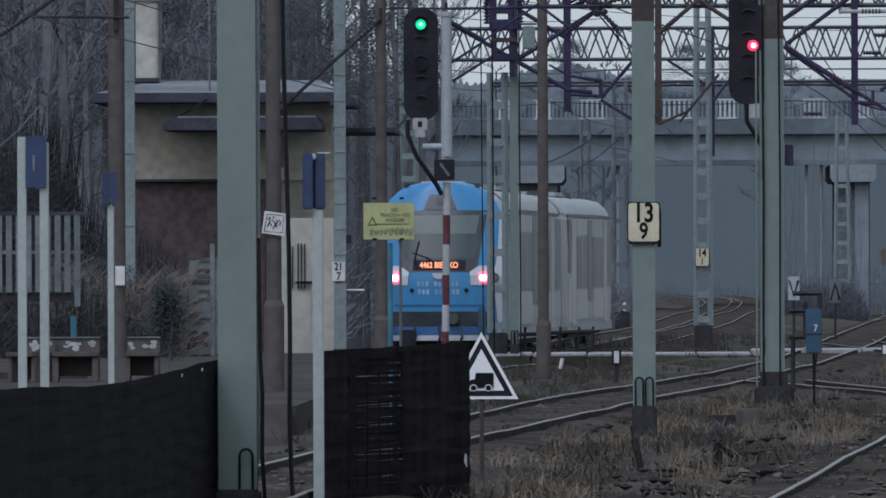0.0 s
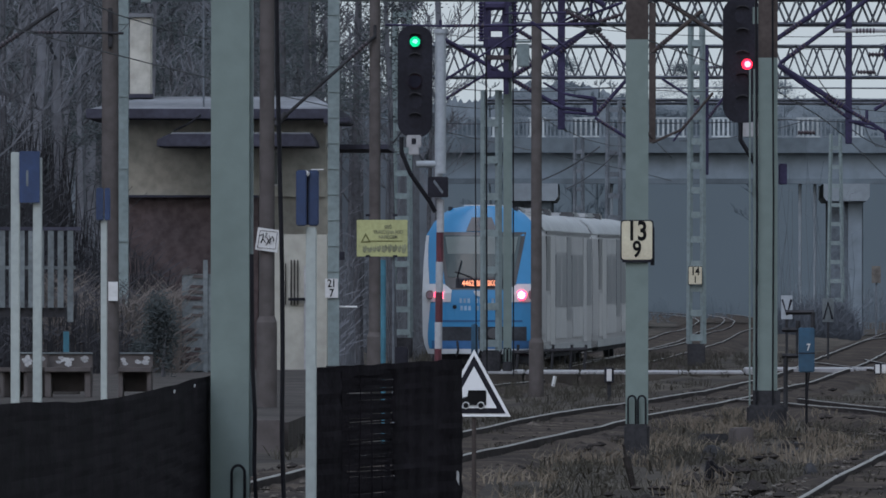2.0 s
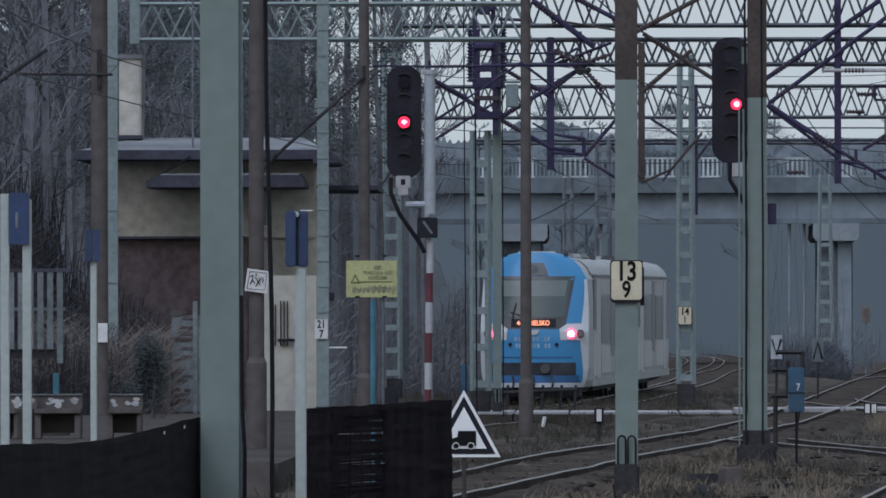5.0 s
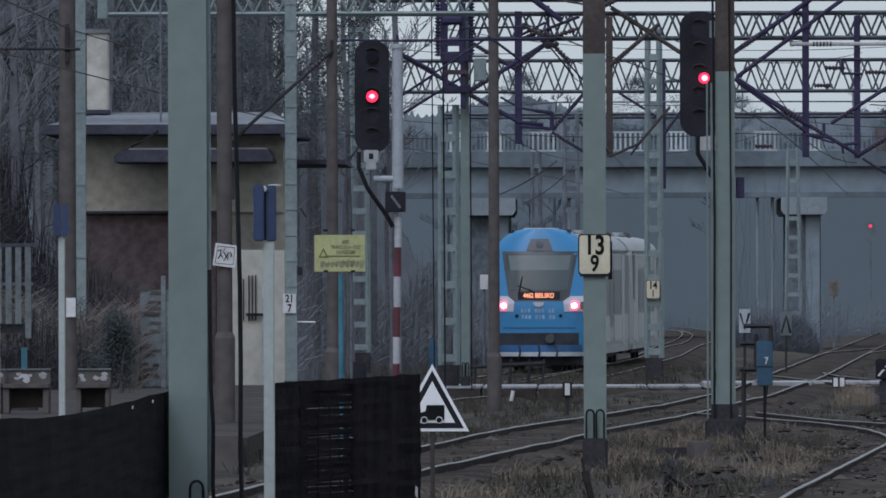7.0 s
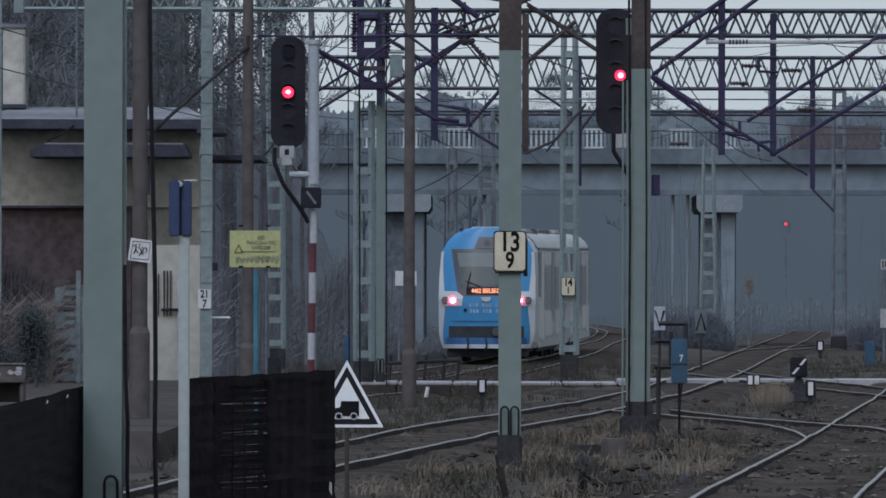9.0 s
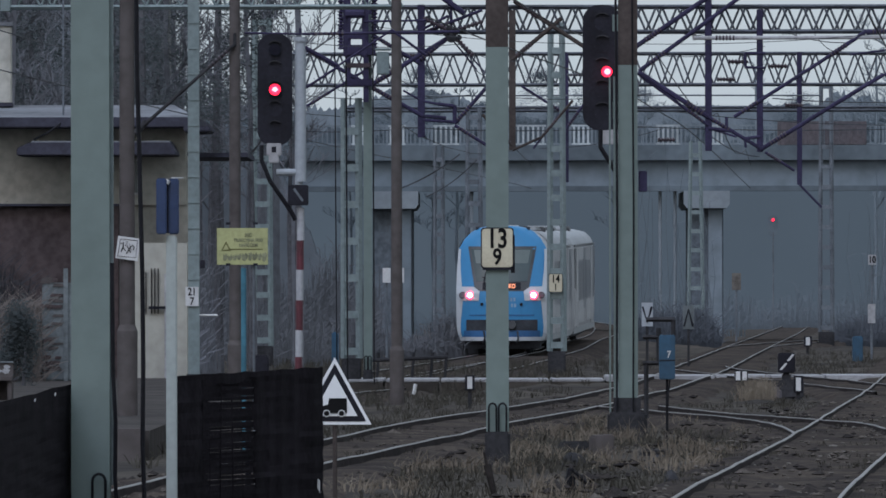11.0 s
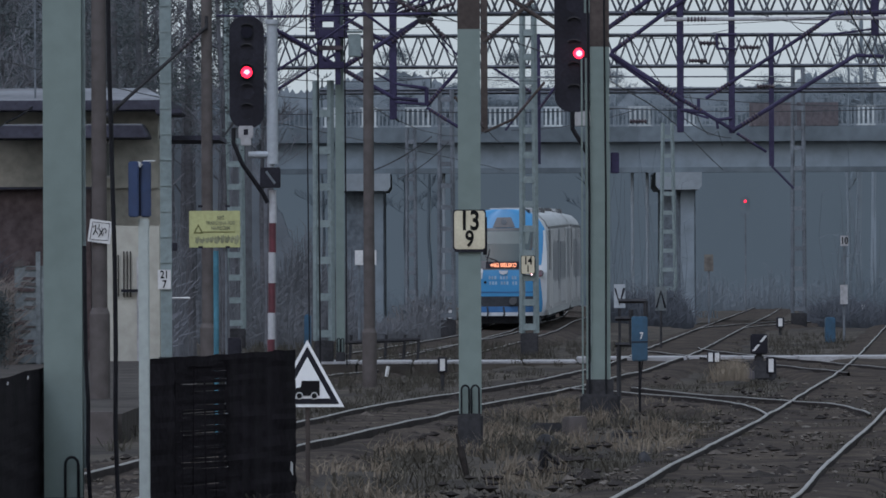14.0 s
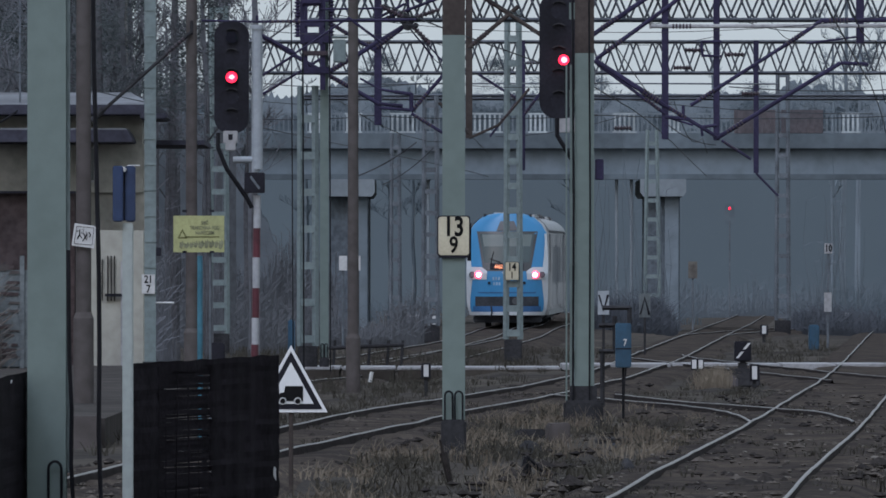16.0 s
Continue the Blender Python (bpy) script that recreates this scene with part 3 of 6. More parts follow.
# ---- masts and poles ----
def ladder_mast(x, y, w, h, label, taper=0.75, step=0.62, material=GREEN2, base=0.55, group="lattice masts"):
    m = thing("lattice_mast", x, y, -0.17, label, "mast", group)
    for s in (-1, 1):
        bm = bmesh.new()
        for dy in (-0.16, 0.16):
            bar(bm, (s * w / 2, dy, base), (s * w / 2 * taper, dy * 0.8, h), 0.105)
        part("leg", bm, material, m)
    z, me = base + 0.15, None
    while z < h:
        k = 1 - (1 - taper) * z / h
        bm = bmesh.new()
        cbox(bm, 0, -0.2 * k, z, w * k, 0.02, 0.16)
        part("batten", bm, material, m)
        z += step
    bm = bmesh.new()
    cbox(bm, 0, 0, base / 2, w * 1.25, 0.7, base)
    part("footing", bm, BASE, m, "dark concrete footing", bevel=0.03)
    return m


def concrete_pole(x, y, w, h, label, foot=1.6, group="concrete poles", fw=1.3):
    m = thing("concrete_pole", x, y, -0.17, label, "pole", group)
    bm = bmesh.new()
    tube(bm, (0, 0, foot), (0, 0, h), w / 2, w * 0.43, n=14)
    part("shaft", bm, CONCRETE, m, smooth=True)
    bm = bmesh.new()
    tube(bm, (0, 0, 0), (0, 0, foot), w / 2 * fw, w / 2 * fw, n=14)
    tube(bm, (0, 0, foot), (0, 0, foot + 0.08), w / 2 * fw, w / 2, n=14)
    part("socket", bm, CONCRETE, m, "wider dark pole socket", smooth=True)
    return m


def beam_mast(x, y, w, h, label, base_z=0.0, dark_top=None, foot=0.3):
    """A steel H-beam mast on a dark concrete foot."""
    m = thing("catenary_mast", x, y, -0.17, label, "mast", "steel beam masts")
    top = dark_top or h
    for name, a, b, mt in (("beam", foot, top, GREEN), ("upper_beam", top, h, RUSTTOP)):
        if b - a < 0.01:
            continue
        bm = bmesh.new()
        hw = w / 2
        prof = [(-hw, -0.15), (hw, -0.15), (hw, -0.13), (0.01, -0.13), (0.01, 0.13), (hw, 0.13), (hw, 0.15), (-hw, 0.15), (-hw, 0.13), (-0.01, 0.13), (-0.01, -0.13), (-hw, -0.13)]
        lo, hi = [bm.verts.new((px, py, a)) for px, py in prof], [bm.verts.new((px, py, b)) for px, py in prof]
        bm.faces.new(lo[::-1]), bm.faces.new(hi)
        for i in range(len(prof)):
            j = (i + 1) % len(prof)
            bm.faces.new((lo[i], lo[j], hi[j], hi[i]))
        part(name, bm, mt, m, "" if mt is GREEN else "brown unpainted upper end")
    bm = bmesh.new()
    box(bm, -w * 0.56, w * 0.56, -0.3, 0.3, -0.2, foot)
    part("footing", bm, BASE, m, "dark tarred footing", bevel=0.025)
    for s in (-1, 1):
        bm = bmesh.new()
        cx = s * w * 0.22
        pts = [(cx - w * 0.17, -0.2, foot - 0.02)]
        for k in range(9):
            c = math.pi - math.pi * k / 8
            pts.append((cx + w * 0.17 * math.cos(c), -0.2, foot + 0.261 + w * 0.2 * math.sin(c)))
        pts.append((cx + w * 0.17, -0.2, foot - 0.02))
        if w < 0.28 or s > 0:
            pipe(bm, pts, 0.011)
            part("earth_loop", bm, CABLE, m, "black cable loop")
        else:
            bm.free()
    return m


near = beam_mast(-3.150, 81, 0.306, 9, "tall grey-green steel beam mast beside the fence", foot=0.17)
bm = bmesh.new()
box(bm, 0.153 + 0.003, 0.180, -0.05, 0.02, 0.4, 9)
part("side_strip", bm, GREEN2, near)
km = beam_mast(0.118, 112, 0.249, 6.478, "grey-green beam mast carrying a distance plate", dark_top=4.468 + 0.17, foot=0.411)


def number_plate_km(parent, x, z, w, h, top, low, y, material=CREAMPLATE, ts=0.56):
    bm = bmesh.new()
    plate(bm, rounded(x - w / 2, x + w / 2, z - h / 2, z + h / 2, w * 0.1), y - 0.012, y)
    p = part("distance_plate", bm, material, parent, "yellowed enamel plate with black figures")
    bm = bmesh.new()
    plate(bm, rounded(x - w * 0.54, x + w * 0.54, z - h * 0.53, z + h * 0.53, w * 0.1), y + 0.001, y + 0.02)
    part("backing", bm, BLACK, parent)
    words(top, h * ts, x, y - 0.014, z + h * 0.22, LETTER, p)
    words(low, h * ts * 0.85, x, y - 0.014, z - h * 0.25, LETTER, p)


number_plate_km(km, 0, 2.259 + 0.17, 0.336, 0.423, "13", "9", -0.17, ts=0.62)
bm = bmesh.new()
for zz in (384, 456):
    z = 2.246 + 0.17 + (420 - zz) * 0.006
    cbox(bm, 0, -0.05, z, 0.324, 0.26, 0.025)
box(bm, 0.149, 0.193, -0.12, 0.1, 1.985 + 0.17, 2.402 + 0.17)
part("plate_clamp", bm, BLACK, km)

# channel mast with the second signal behind it
cm = thing("channel_mast", 1.869, 134, -0.17, "double-channel grey-green mast on a concrete block", "mast", "steel beam masts")
for px0, px1, dy in ((999, 1002, 0.1), (1007, 1011, 0.1), (1016, 1052, -0.1)):
    bm = bmesh.new()
    box(bm, (px0 - 1035) * 0.007, (px1 - 1035) * 0.007, dy - 0.09, dy + 0.09, 0.35, (4.767 if px0 > 1012 else 4.62) + 0.17)
    part("channel", bm, GREEN, cm)
    if px0 < 1012:
        continue
    bm = bmesh.new()
    box(bm, (px0 - 1035) * 0.007, (px1 - 1035) * 0.007, dy - 0.09, dy + 0.09, 4.767 + 0.17, 9)
    part("upper_channel", bm, RUSTTOP, cm, "brown unpainted upper end")
for k in range(7):
    bm = bmesh.new()
    cbox(bm, (1013 - 1035) * 0.007, 0.12, 0.9 + 1.15 * k, 0.104, 0.03, 0.22)
    part("batten", bm, GREEN, cm)
for px, r in ((1012, 0.016), (1043, 0.012)):
    bm = bmesh.new()
    x = (px - 1035) * 0.007
    pipe(bm, [(x, -0.24, 0.3), (x + 0.01, -0.24, 3), (x - 0.008, -0.24, 6), (x, -0.24, 9)], r)
    part("cable", bm, CABLE, cm, "black cable along the mast")
bm = bmesh.new()
cbox(bm, -0.02, 0, 0.16, 0.521, 0.6, 0.42)
part("block", bm, BASE, cm, "weathered concrete block", bevel=0.03)
bm = bmesh.new()
cbox(bm, -0.02, 0, 0.46, 0.357, 0.4, 0.2)
part("dark_foot", bm, BASE, cm)
bm = bmesh.new()
box(bm, 0.134, 0.246, -0.1, 0.08, 3.100 + 0.17, 3.375 + 0.17)
part("relay_box", bm, PURPLE, cm, "small dark blue box", bevel=0.01)

# concrete and lattice poles further off
concrete_pole(-9.394, 185, 0.329, 9, "thick brown concrete pole behind the benches", 0.5, fw=1.05)
concrete_pole(-4.735, 134, 0.208, 9, "brown concrete pole with a white board", 1.45, fw=1.3)
concrete_pole(-4.401, 178, 0.208, 9, "slim brown concrete pole behind the yellow board", 1.05)
concrete_pole(-1.572, 178, 0.198, 9, "slim brown concrete pole at the crossing", 0.95)
for px, y, w, foot in ((230, 196, 17, 0.3), (602, 198, 20, 0.06)):
    m = thing("steel_pole", px * 1.0 * y / 18000 + (-1120) * y / 18000, y, -0.17, "pale grey-green square steel pole", "pole", "steel poles")
    m.location.z = 0.16 if y > 197 else -0.17
    bm = bmesh.new()
    hw = w * y / 36000
    box(bm, -hw, hw, -0.1, 0.1, foot, 9.5)
    part("shaft", bm, GREEN2, m)
    bm = bmesh.new()
    box(bm, -hw * 1.3, hw * 1.3, -0.2, 0.2, 0, foot)
    part("footing", bm, BASE, m)
    z = 1.4
    while z < 9:
        bm = bmesh.new()
        cbox(bm, 0, -0.105, z, hw * 2.1, 0.02, 0.025)
        part("strap", bm, GREEN2, m)
        z += 0.5 if y > 197 else 1.4
    if y > 197:
        bm = bmesh.new()
        cbox(bm, -0.033, -0.13, 1.400 + 0.17, 0.253, 0.02, 0.374)
        p = part("number_tag", bm, WHITE, m, "white tag with black figures")
        words("21", 0.187, -0.033, -0.142, 1.488 + 0.17, LETTER, p)
        words("7", 0.187, -0.033, -0.142, 1.301 + 0.17, LETTER, p)
        bm = bmesh.new()
        tube(bm, (0.1, 0, 1.037 + 0.17), (0.462, 0, 1.037 + 0.17), 0.02)
        part("bracket", bm, WHITE, m)
        bm = bmesh.new()
        box(bm, 0.12, 0.22, -0.1, 0.1, 1.95 + 0.17, 2.11 + 0.17)
        part("lamp_box", bm, BLACK, m)
ladder_mast(-6.131, 278, 0.463, 9.5, "slim lattice mast behind the signal", 0.8)
ladder_mast(-2.948, 222, 0.333, 6.226, "broad lattice mast with switch gear on top", 0.95, 0.8)
beam_mast(-2.590, 222, 0.185, 8.05, "faded grey-green steel post beside the lattice mast")
m14 = ladder_mast(1.715, 249, 0.346, 8.6, "slim lattice mast with a distance plate", 0.8, 0.6)
number_plate_km(m14, -0.028, 2.048 + 0.17, 0.318, 0.429, "14", "1", -0.3)
ladder_mast(8.263, 402, 0.603, 8, "distant lattice mast before the bridge pier", 0.6, 0.75)
ladder_mast(12.688, 380, 0.464, 9.816, "distant lattice mast before the bridge", 0.8, 0.75, DIMSTEEL)
ladder_mast(-0.403, 330, 0.477, 8, "distant lattice mast beside the loop track", 0.8, 0.7, DIMSTEEL)
ladder_mast(-1.773, 380, 0.338, 7.5, "thin distant lattice mast", 0.8, 0.7, DIMSTEEL)

# switch gear on the broad lattice mast
sw = thing("line_switch", -2.850, 221.6, 6.208, "dark overhead-line switch on a lattice mast", "switch gear")
for px, z0, z1 in ((541, 130, -25), (572, 160, -25)):
    bm = bmesh.new()
    box(bm, (px - 5 - 553) * 0.01248, (px + 4 - 553) * 0.01248, -0.1, 0.1, (140 - z0) * 0.01248, (140 - z1) * 0.01248)
    part("upright", bm, PURPLE, sw)
for z0, z1, a, b in ((60, 78, 534, 588), (120, 132, 538, 582), (92, 100, 538, 580), (40, 50, 540, 575)):
    bm = bmesh.new()
    box(bm, (a - 553) * 0.01248, (b - 553) * 0.01248, -0.14, 0.14, (140 - z1) * 0.01248, (140 - z0) * 0.01248)
    part("gear_box", bm, PURPLE if z0 != 92 else INSUL, sw, bevel=0.01)
for px, z0, z1 in ((528, 68, -20), (586, 66, -20)):
    bm = bmesh.new()
    x = (px - 553) * 0.01248
    zz = (140 - z0) * 0.01248
    ribbed(bm, (x, -0.05, zz), (x, -0.05, zz + 1.16), 0.076, 16)
    part("insulator", bm, PURPLE, sw, "ribbed dark insulator")
bm = bmesh.new()
box(bm, (590 - 553) * 0.01248, (612 - 553) * 0.01248, -0.15, 0.15, (140 - 112) * 0.01248, (140 - 72) * 0.01248)
box(bm, (586 - 553) * 0.01248, (616 - 553) * 0.01248, -0.17, 0.17, (140 - 70) * 0.01248, (140 - 66) * 0.01248)
part("transformer", bm, GREEN2, sw, "grey-green transformer box", bevel=0.02)


# ---- light signals ----
def light_signal(x, y, ztop, sc, label, lit):
    """A five-lamp signal head; sc is its height."""
    s = thing("light_signal", x, y, -0.17, label, "railway signal", "light signals")
    w = sc * 0.31
    bm = bmesh.new()
    plate(bm, rounded(-w / 2, w / 2, ztop - sc + 0.17, ztop + 0.17, w * 0.42, 8), -0.03, 0.03)
    part("backboard", bm, BLACK, s, "black oblong backing board")
    for k in range(5):
        z = ztop + 0.17 - sc * (0.145 + 0.178 * k)
        bm = bmesh.new()
        n, r = 12, w * 0.24
        arc = [math.pi * (0.28 + 0.44 * i / n) for i in range(n + 1)]
        rim = [(r * 1.12 * math.cos(a), z + r * 1.12 * math.sin(a)) for a in arc] + [(r * math.cos(a), z + r * math.sin(a)) for a in reversed(arc)]
        plate(bm, rim, -0.075, -0.031)
        # Rims are a lighter grey than the board, for sky light on their edges.
        part("hood", bm, BASE, s)
        if k not in lit:
            bm = bmesh.new()
            disc(bm, 0, z, -0.034, -0.031, w * 0.2)
            part("lens", bm, BLACK, s)
    return s, w


HEAD = 1.584
sig, sw_ = light_signal(-2.992, 144, 5.450, HEAD, "five-lamp black light signal on a red and white post", (0, 2))


def turning_lamp(z, glow, core, label):
    """A lamp insert in the signal head: one face lit, the other dark."""
    ob = new("lamp_insert")
    ob.parent = sig
    ob.matrix_basis = pose(0, -0.068, z)
    r = sw_ * (0.165 if glow is SIGRED else 0.15)
    bm = bmesh.new()
    disc(bm, 0, 0, -0.014, -0.004, r)
    part("lit_lens", bm, glow, ob, label)
    bm = bmesh.new()
    plate(bm, [(-r * 0.55, -r * 0.1), (r * 0.1, -r * 0.45), (r * 0.6, 0), (r * 0.2, r * 0.5), (-r * 0.3, r * 0.35)], -0.018, -0.0145)
    part("bright_core", bm, core, ob)
    bm = bmesh.new()
    disc(bm, 0, 0, 0.0, 0.012, r * 1.12)
    n = 20
    for i in range(n):
        a0, a1 = math.tau * i / n, math.tau * (i + 1) / n
        p = [(r * math.cos(t) * q, r * math.sin(t) * q) for t in (a0, a1) for q in (1.02, 1.12)]
        plate(bm, [p[0], p[1], p[3], p[2]], -0.03, 0.0)
    part("dark_back", bm, DARKLENS, ob)
    return ob


lamp_green = turning_lamp(5.450 + 0.17 - HEAD * 0.145, SIGGREEN, SIGGREENCORE, "green signal lamp")
lamp_red = turning_lamp(5.450 + 0.17 - HEAD * 0.501, SIGRED, SIGREDCORE, "red signal lamp")
# support: grey tube beside the head, bracket, striped post
bm = bmesh.new()
tube(bm, (0.360, 0.05, 3.354 + 0.17), (0.360, 0.05, 5.354 + 0.17), 0.080, n=14)
tube(bm, (0.360, 0.05, 5.338 + 0.17), (0.360, 0.05, 5.402 + 0.17), 0.096, n=14)
part("support_tube", bm, GALV, sig, "pale grey support tube", smooth=True)
bm = bmesh.new()
tube(bm, (0.016, 0.05, 3.490 + 0.17), (0.368, 0.05, 3.490 + 0.17), 0.048, n=10)
tube(bm, (0.336, 0.05, 3.314 + 0.17), (0.336, 0.05, 3.594 + 0.17), 0.056, n=10)
part("bracket", bm, GALV, sig)
bm = bmesh.new()
cbox(bm, -0.016, 0, 3.810 + 0.17, 0.208, 0.1, 0.176)
cbox(bm, -0.016, 0, 3.674 + 0.17, 0.144, 0.12, 0.112)
part("cable_terminal", bm, PALE, sig, "pale cable terminal box", bevel=0.01)
bm = bmesh.new()
plate(bm, [(-0.048, 3.770 + 0.17), (0.016, 3.770 + 0.17), (0.016, 3.850 + 0.17), (-0.048, 3.850 + 0.17)], -0.056, -0.052)
part("terminal_cover", bm, BLACK, sig)
bm = bmesh.new()
pipe(bm, [(-0.192, 0, 3.866 + 0.17), (-0.192, -0.05, 3.658 + 0.17), (-0.064, -0.08, 3.354 + 0.17), (0.224, -0.08, 2.938 + 0.17), (0.288, -0.06, 2.810 + 0.17)], 0.032, 8)
part("feed_cable", bm, CABLE, sig, "thick black feed cable")
bm = bmesh.new()
cbox(bm, 0.328, -0.06, 3.162 + 0.17, 0.288, 0.14, 0.288)
part("marker_box", bm, BLACK, sig, "black square marker box", bevel=0.01)
bm = bmesh.new()
plate(bm, [(0.256, 3.242 + 0.17), (0.280, 3.266 + 0.17), (0.408, 3.090 + 0.17), (0.384, 3.066 + 0.17)], -0.134, -0.131)
part("marker_stripe", bm, DIMSTEEL, sig)
for k, (z0, z1) in enumerate(((346, 404), (404, 456), (456, 510), (510, 563), (563, 610), (610, 662), (662, 733))):
    bm = bmesh.new()
    tube(bm, (((45 - 0.8 * k)) * 0.008000, 0, 1.73 + (503 - z1) * 0.008 + 0.17), (((45 - 0.8 * k)) * 0.008000, 0, 1.73 + (503 - z0) * 0.008 + 0.17), 0.053, n=14)
    part("post_band", bm, POSTWHITE if k % 2 == 0 else REDPAINT, sig, "white painted band" if k % 2 == 0 else "red painted band", smooth=True)

sig2, w2 = light_signal(1.708, 150, 6.022, 1.850, "black light signal showing red behind the channel mast", (2,))
bm = bmesh.new()
disc(bm, 0.067, 5.030 + 0.17, -0.3, -0.28, 0.078)
part("lit_lens", bm, SIGRED, sig2, "red signal lamp")
bm = bmesh.new()
disc(bm, 0.075, 5.030 + 0.17, -0.31, -0.301, 0.045)
part("bright_core", bm, SIGREDCORE, sig2)
bm = bmesh.new()
tube(bm, (0.250, 0.1, 0), (0.250, 0.1, 5.922), 0.058, n=12)
part("post", bm, GREEN2, sig2)
bm = bmesh.new()
pipe(bm, [(-0.025, 0, 4.188 + 0.17), (-0.025, 0, 3.922 + 0.17), (0.200, 0, 3.555 + 0.17)], 0.033, 8)
part("feed_cable", bm, CABLE, sig2)
bm = bmesh.new()
cbox(bm, 0.133, 0.02, 4.072 + 0.17, 0.250, 0.1, 0.217)
part("cable_terminal", bm, PALE, sig2, bevel=0.01)
# tiny distant signal beyond the bridge
far = thing("light_signal", 14.647, 520, -0.17, "distant light signal showing red on a pale post", "railway signal", "light signals")
bm = bmesh.new()
tube(bm, (0, 0, 0), (0, 0, 5.139), 0.045)
part("post", bm, DIMSTEEL, far)
bm = bmesh.new()
plate(bm, rounded(-0.25, 0.25, 4.937, 6.006, 0.2), 0, 0.05)
part("backboard", bm, BRIDGEDARK, far)
bm = bmesh.new()
disc(bm, 0, 5.601 + 0.17, -0.03, -0.001, 0.065)
part("lit_lens", bm, SIGRED, far)


# ---- fence and signs ----
def fence():
    root = thing("fence", 0, 0, -0.17, "low fence hung with black netting", "fence")

    def sheet(name, pts, z_of, cols, gaps, worn=lambda t, q: False):
        """A hung net panel of upright strips between the plan points pts, with its own top line."""
        n = cols
        bm = bmesh.new()
        for k in range(n):
            a, b = k / n, (k + 1 - gaps(k / n)) / n
            out = []
            for t in (a, b):
                x = pts[0][0] + (pts[1][0] - pts[0][0]) * t + 0.02 * noise.noise((t * 11, 5, 1))
                y = pts[0][1] + (pts[1][1] - pts[0][1]) * t + 0.16 * noise.noise((t * 8, 1, 1)) + 0.05 * noise.noise((t * 23, 2, 1))
                out.append((x, y, z_of(t) + 0.17 + 0.012 * noise.noise((t * 12, 3, 1))))
            nq = 30
            rows = [q / nq for q in range(nq + 1)]
            grid = [[bm.verts.new((x + 0.012 * noise.noise((y * 0.7, q * 14, 5)), y + 0.05 * noise.noise((x * 2.2, q * 17, 2)) + 0.02 * noise.noise((x * 7, q * 31, 4)), z * q)) for (x, y, z) in out] for q in rows]
            back = [[bm.verts.new((v.co.x, v.co.y + 0.012, v.co.z)) for v in g] for g in grid]
            for j in range(nq):
                if worn(a, rows[j]):
                    continue
                g0, g1, h0, h1 = grid[j], grid[j + 1], back[j], back[j + 1]
                bm.faces.new((g0[0], g0[1], g1[1], g1[0]))
                bm.faces.new((h0[1], h0[0], h1[0], h1[1]))
        part(name, bm, FENCE, root)

    sheet("netting", ((-3.815, 58), (-3.307, 82)), lambda t: lerp_table([(0, 1.05), (0.144, 1.033), (0.46, 0.963), (0.67, 0.98), (0.99, 1.036), (1.01, 1.04)], t), 60, lambda t: 0)
    sheet("netting", ((-2.471, 80), (-1.361, 84.5)), lambda t: 1.103 + (1.143 - 1.103) * t, 110, lambda t: 0.0, lambda t, q: 0.23 < t + 0.03 * noise.noise((q * 9, 1, 1)) < 0.52 and 0.12 < q < 0.93)
    # open weave where the net has worn thin
    rnd = random.Random(17)
    z = 0.14
    while z < 1.22:
        bm = bmesh.new()
        h = rnd.uniform(0.012, 0.034)
        t0, t1, dz = 0.19, 0.56, rnd.uniform(-0.012, 0.014)
        pa, pb = (-2.471 + 1.11 * t0, 80.02 + 4.5 * t0), (-2.471 + 1.11 * t1, 80.02 + 4.5 * t1)
        v = [(pa[0], pa[1], z), (pb[0], pb[1], z + dz), (pb[0], pb[1], z + dz + h), (pa[0], pa[1], z + h)]
        f = [bm.verts.new(p) for p in v]
        g = [bm.verts.new((p[0] + 0.004, p[1] + 0.01, p[2])) for p in v]
        bm.faces.new(f), bm.faces.new(g[::-1])
        for i in range(4):
            bm.faces.new((f[i], f[(i + 1) % 4], g[(i + 1) % 4], g[i]))
        part("cross_strand", bm, FENCE, root)
        z += h + rnd.choice((-0.008, -0.006, -0.005, -0.004, -0.002, 0.002, 0.005))
    for k in range(4):
        t = 0.24 + 0.075 * k + rnd.uniform(-0.02, 0.02)
        bm = bmesh.new()
        x, y, w = -2.471 + 1.11 * t, 80 + 4.5 * t, rnd.choice((0.004, 0.008))
        tube(bm, (x, y, 0.1), (x + rnd.uniform(-0.02, 0.02), y, 1.2), w, n=4)
        part("upright_strand", bm, FENCE, root)
    for px, y in ((-3.80, 62), (-3.62, 71), (-3.40, 81.5), (-2.430, 80.4), (-1.936, 82.25), (-1.407, 84.45)):
        bm = bmesh.new()
        tube(bm, (px, y + 0.3, 0), (px, y + 0.3, 1.05), 0.025)
        part("post", bm, BLACK, root)
    for x, y, z in ((-3.42, 76.5, 0.965), (-3.37, 78.9, 0.985)):
        bm = bmesh.new()
        bar(bm, (x + 0.02, y, z + 0.17 - 0.025), (x + 0.025, y, z + 0.17), 0.008)
        part("tie", bm, WHITE, root, "short white tie")
    bm = bmesh.new()
    plate(bm, [(-1.405, 0.148 + 0.17), (-1.381, 0.101 + 0.17), (-1.381, 0.204 + 0.17), (-1.400, 0.223 + 0.17)], 84.2, 84.22)
    part("tear_tag", bm, WHITE, root)


fence()


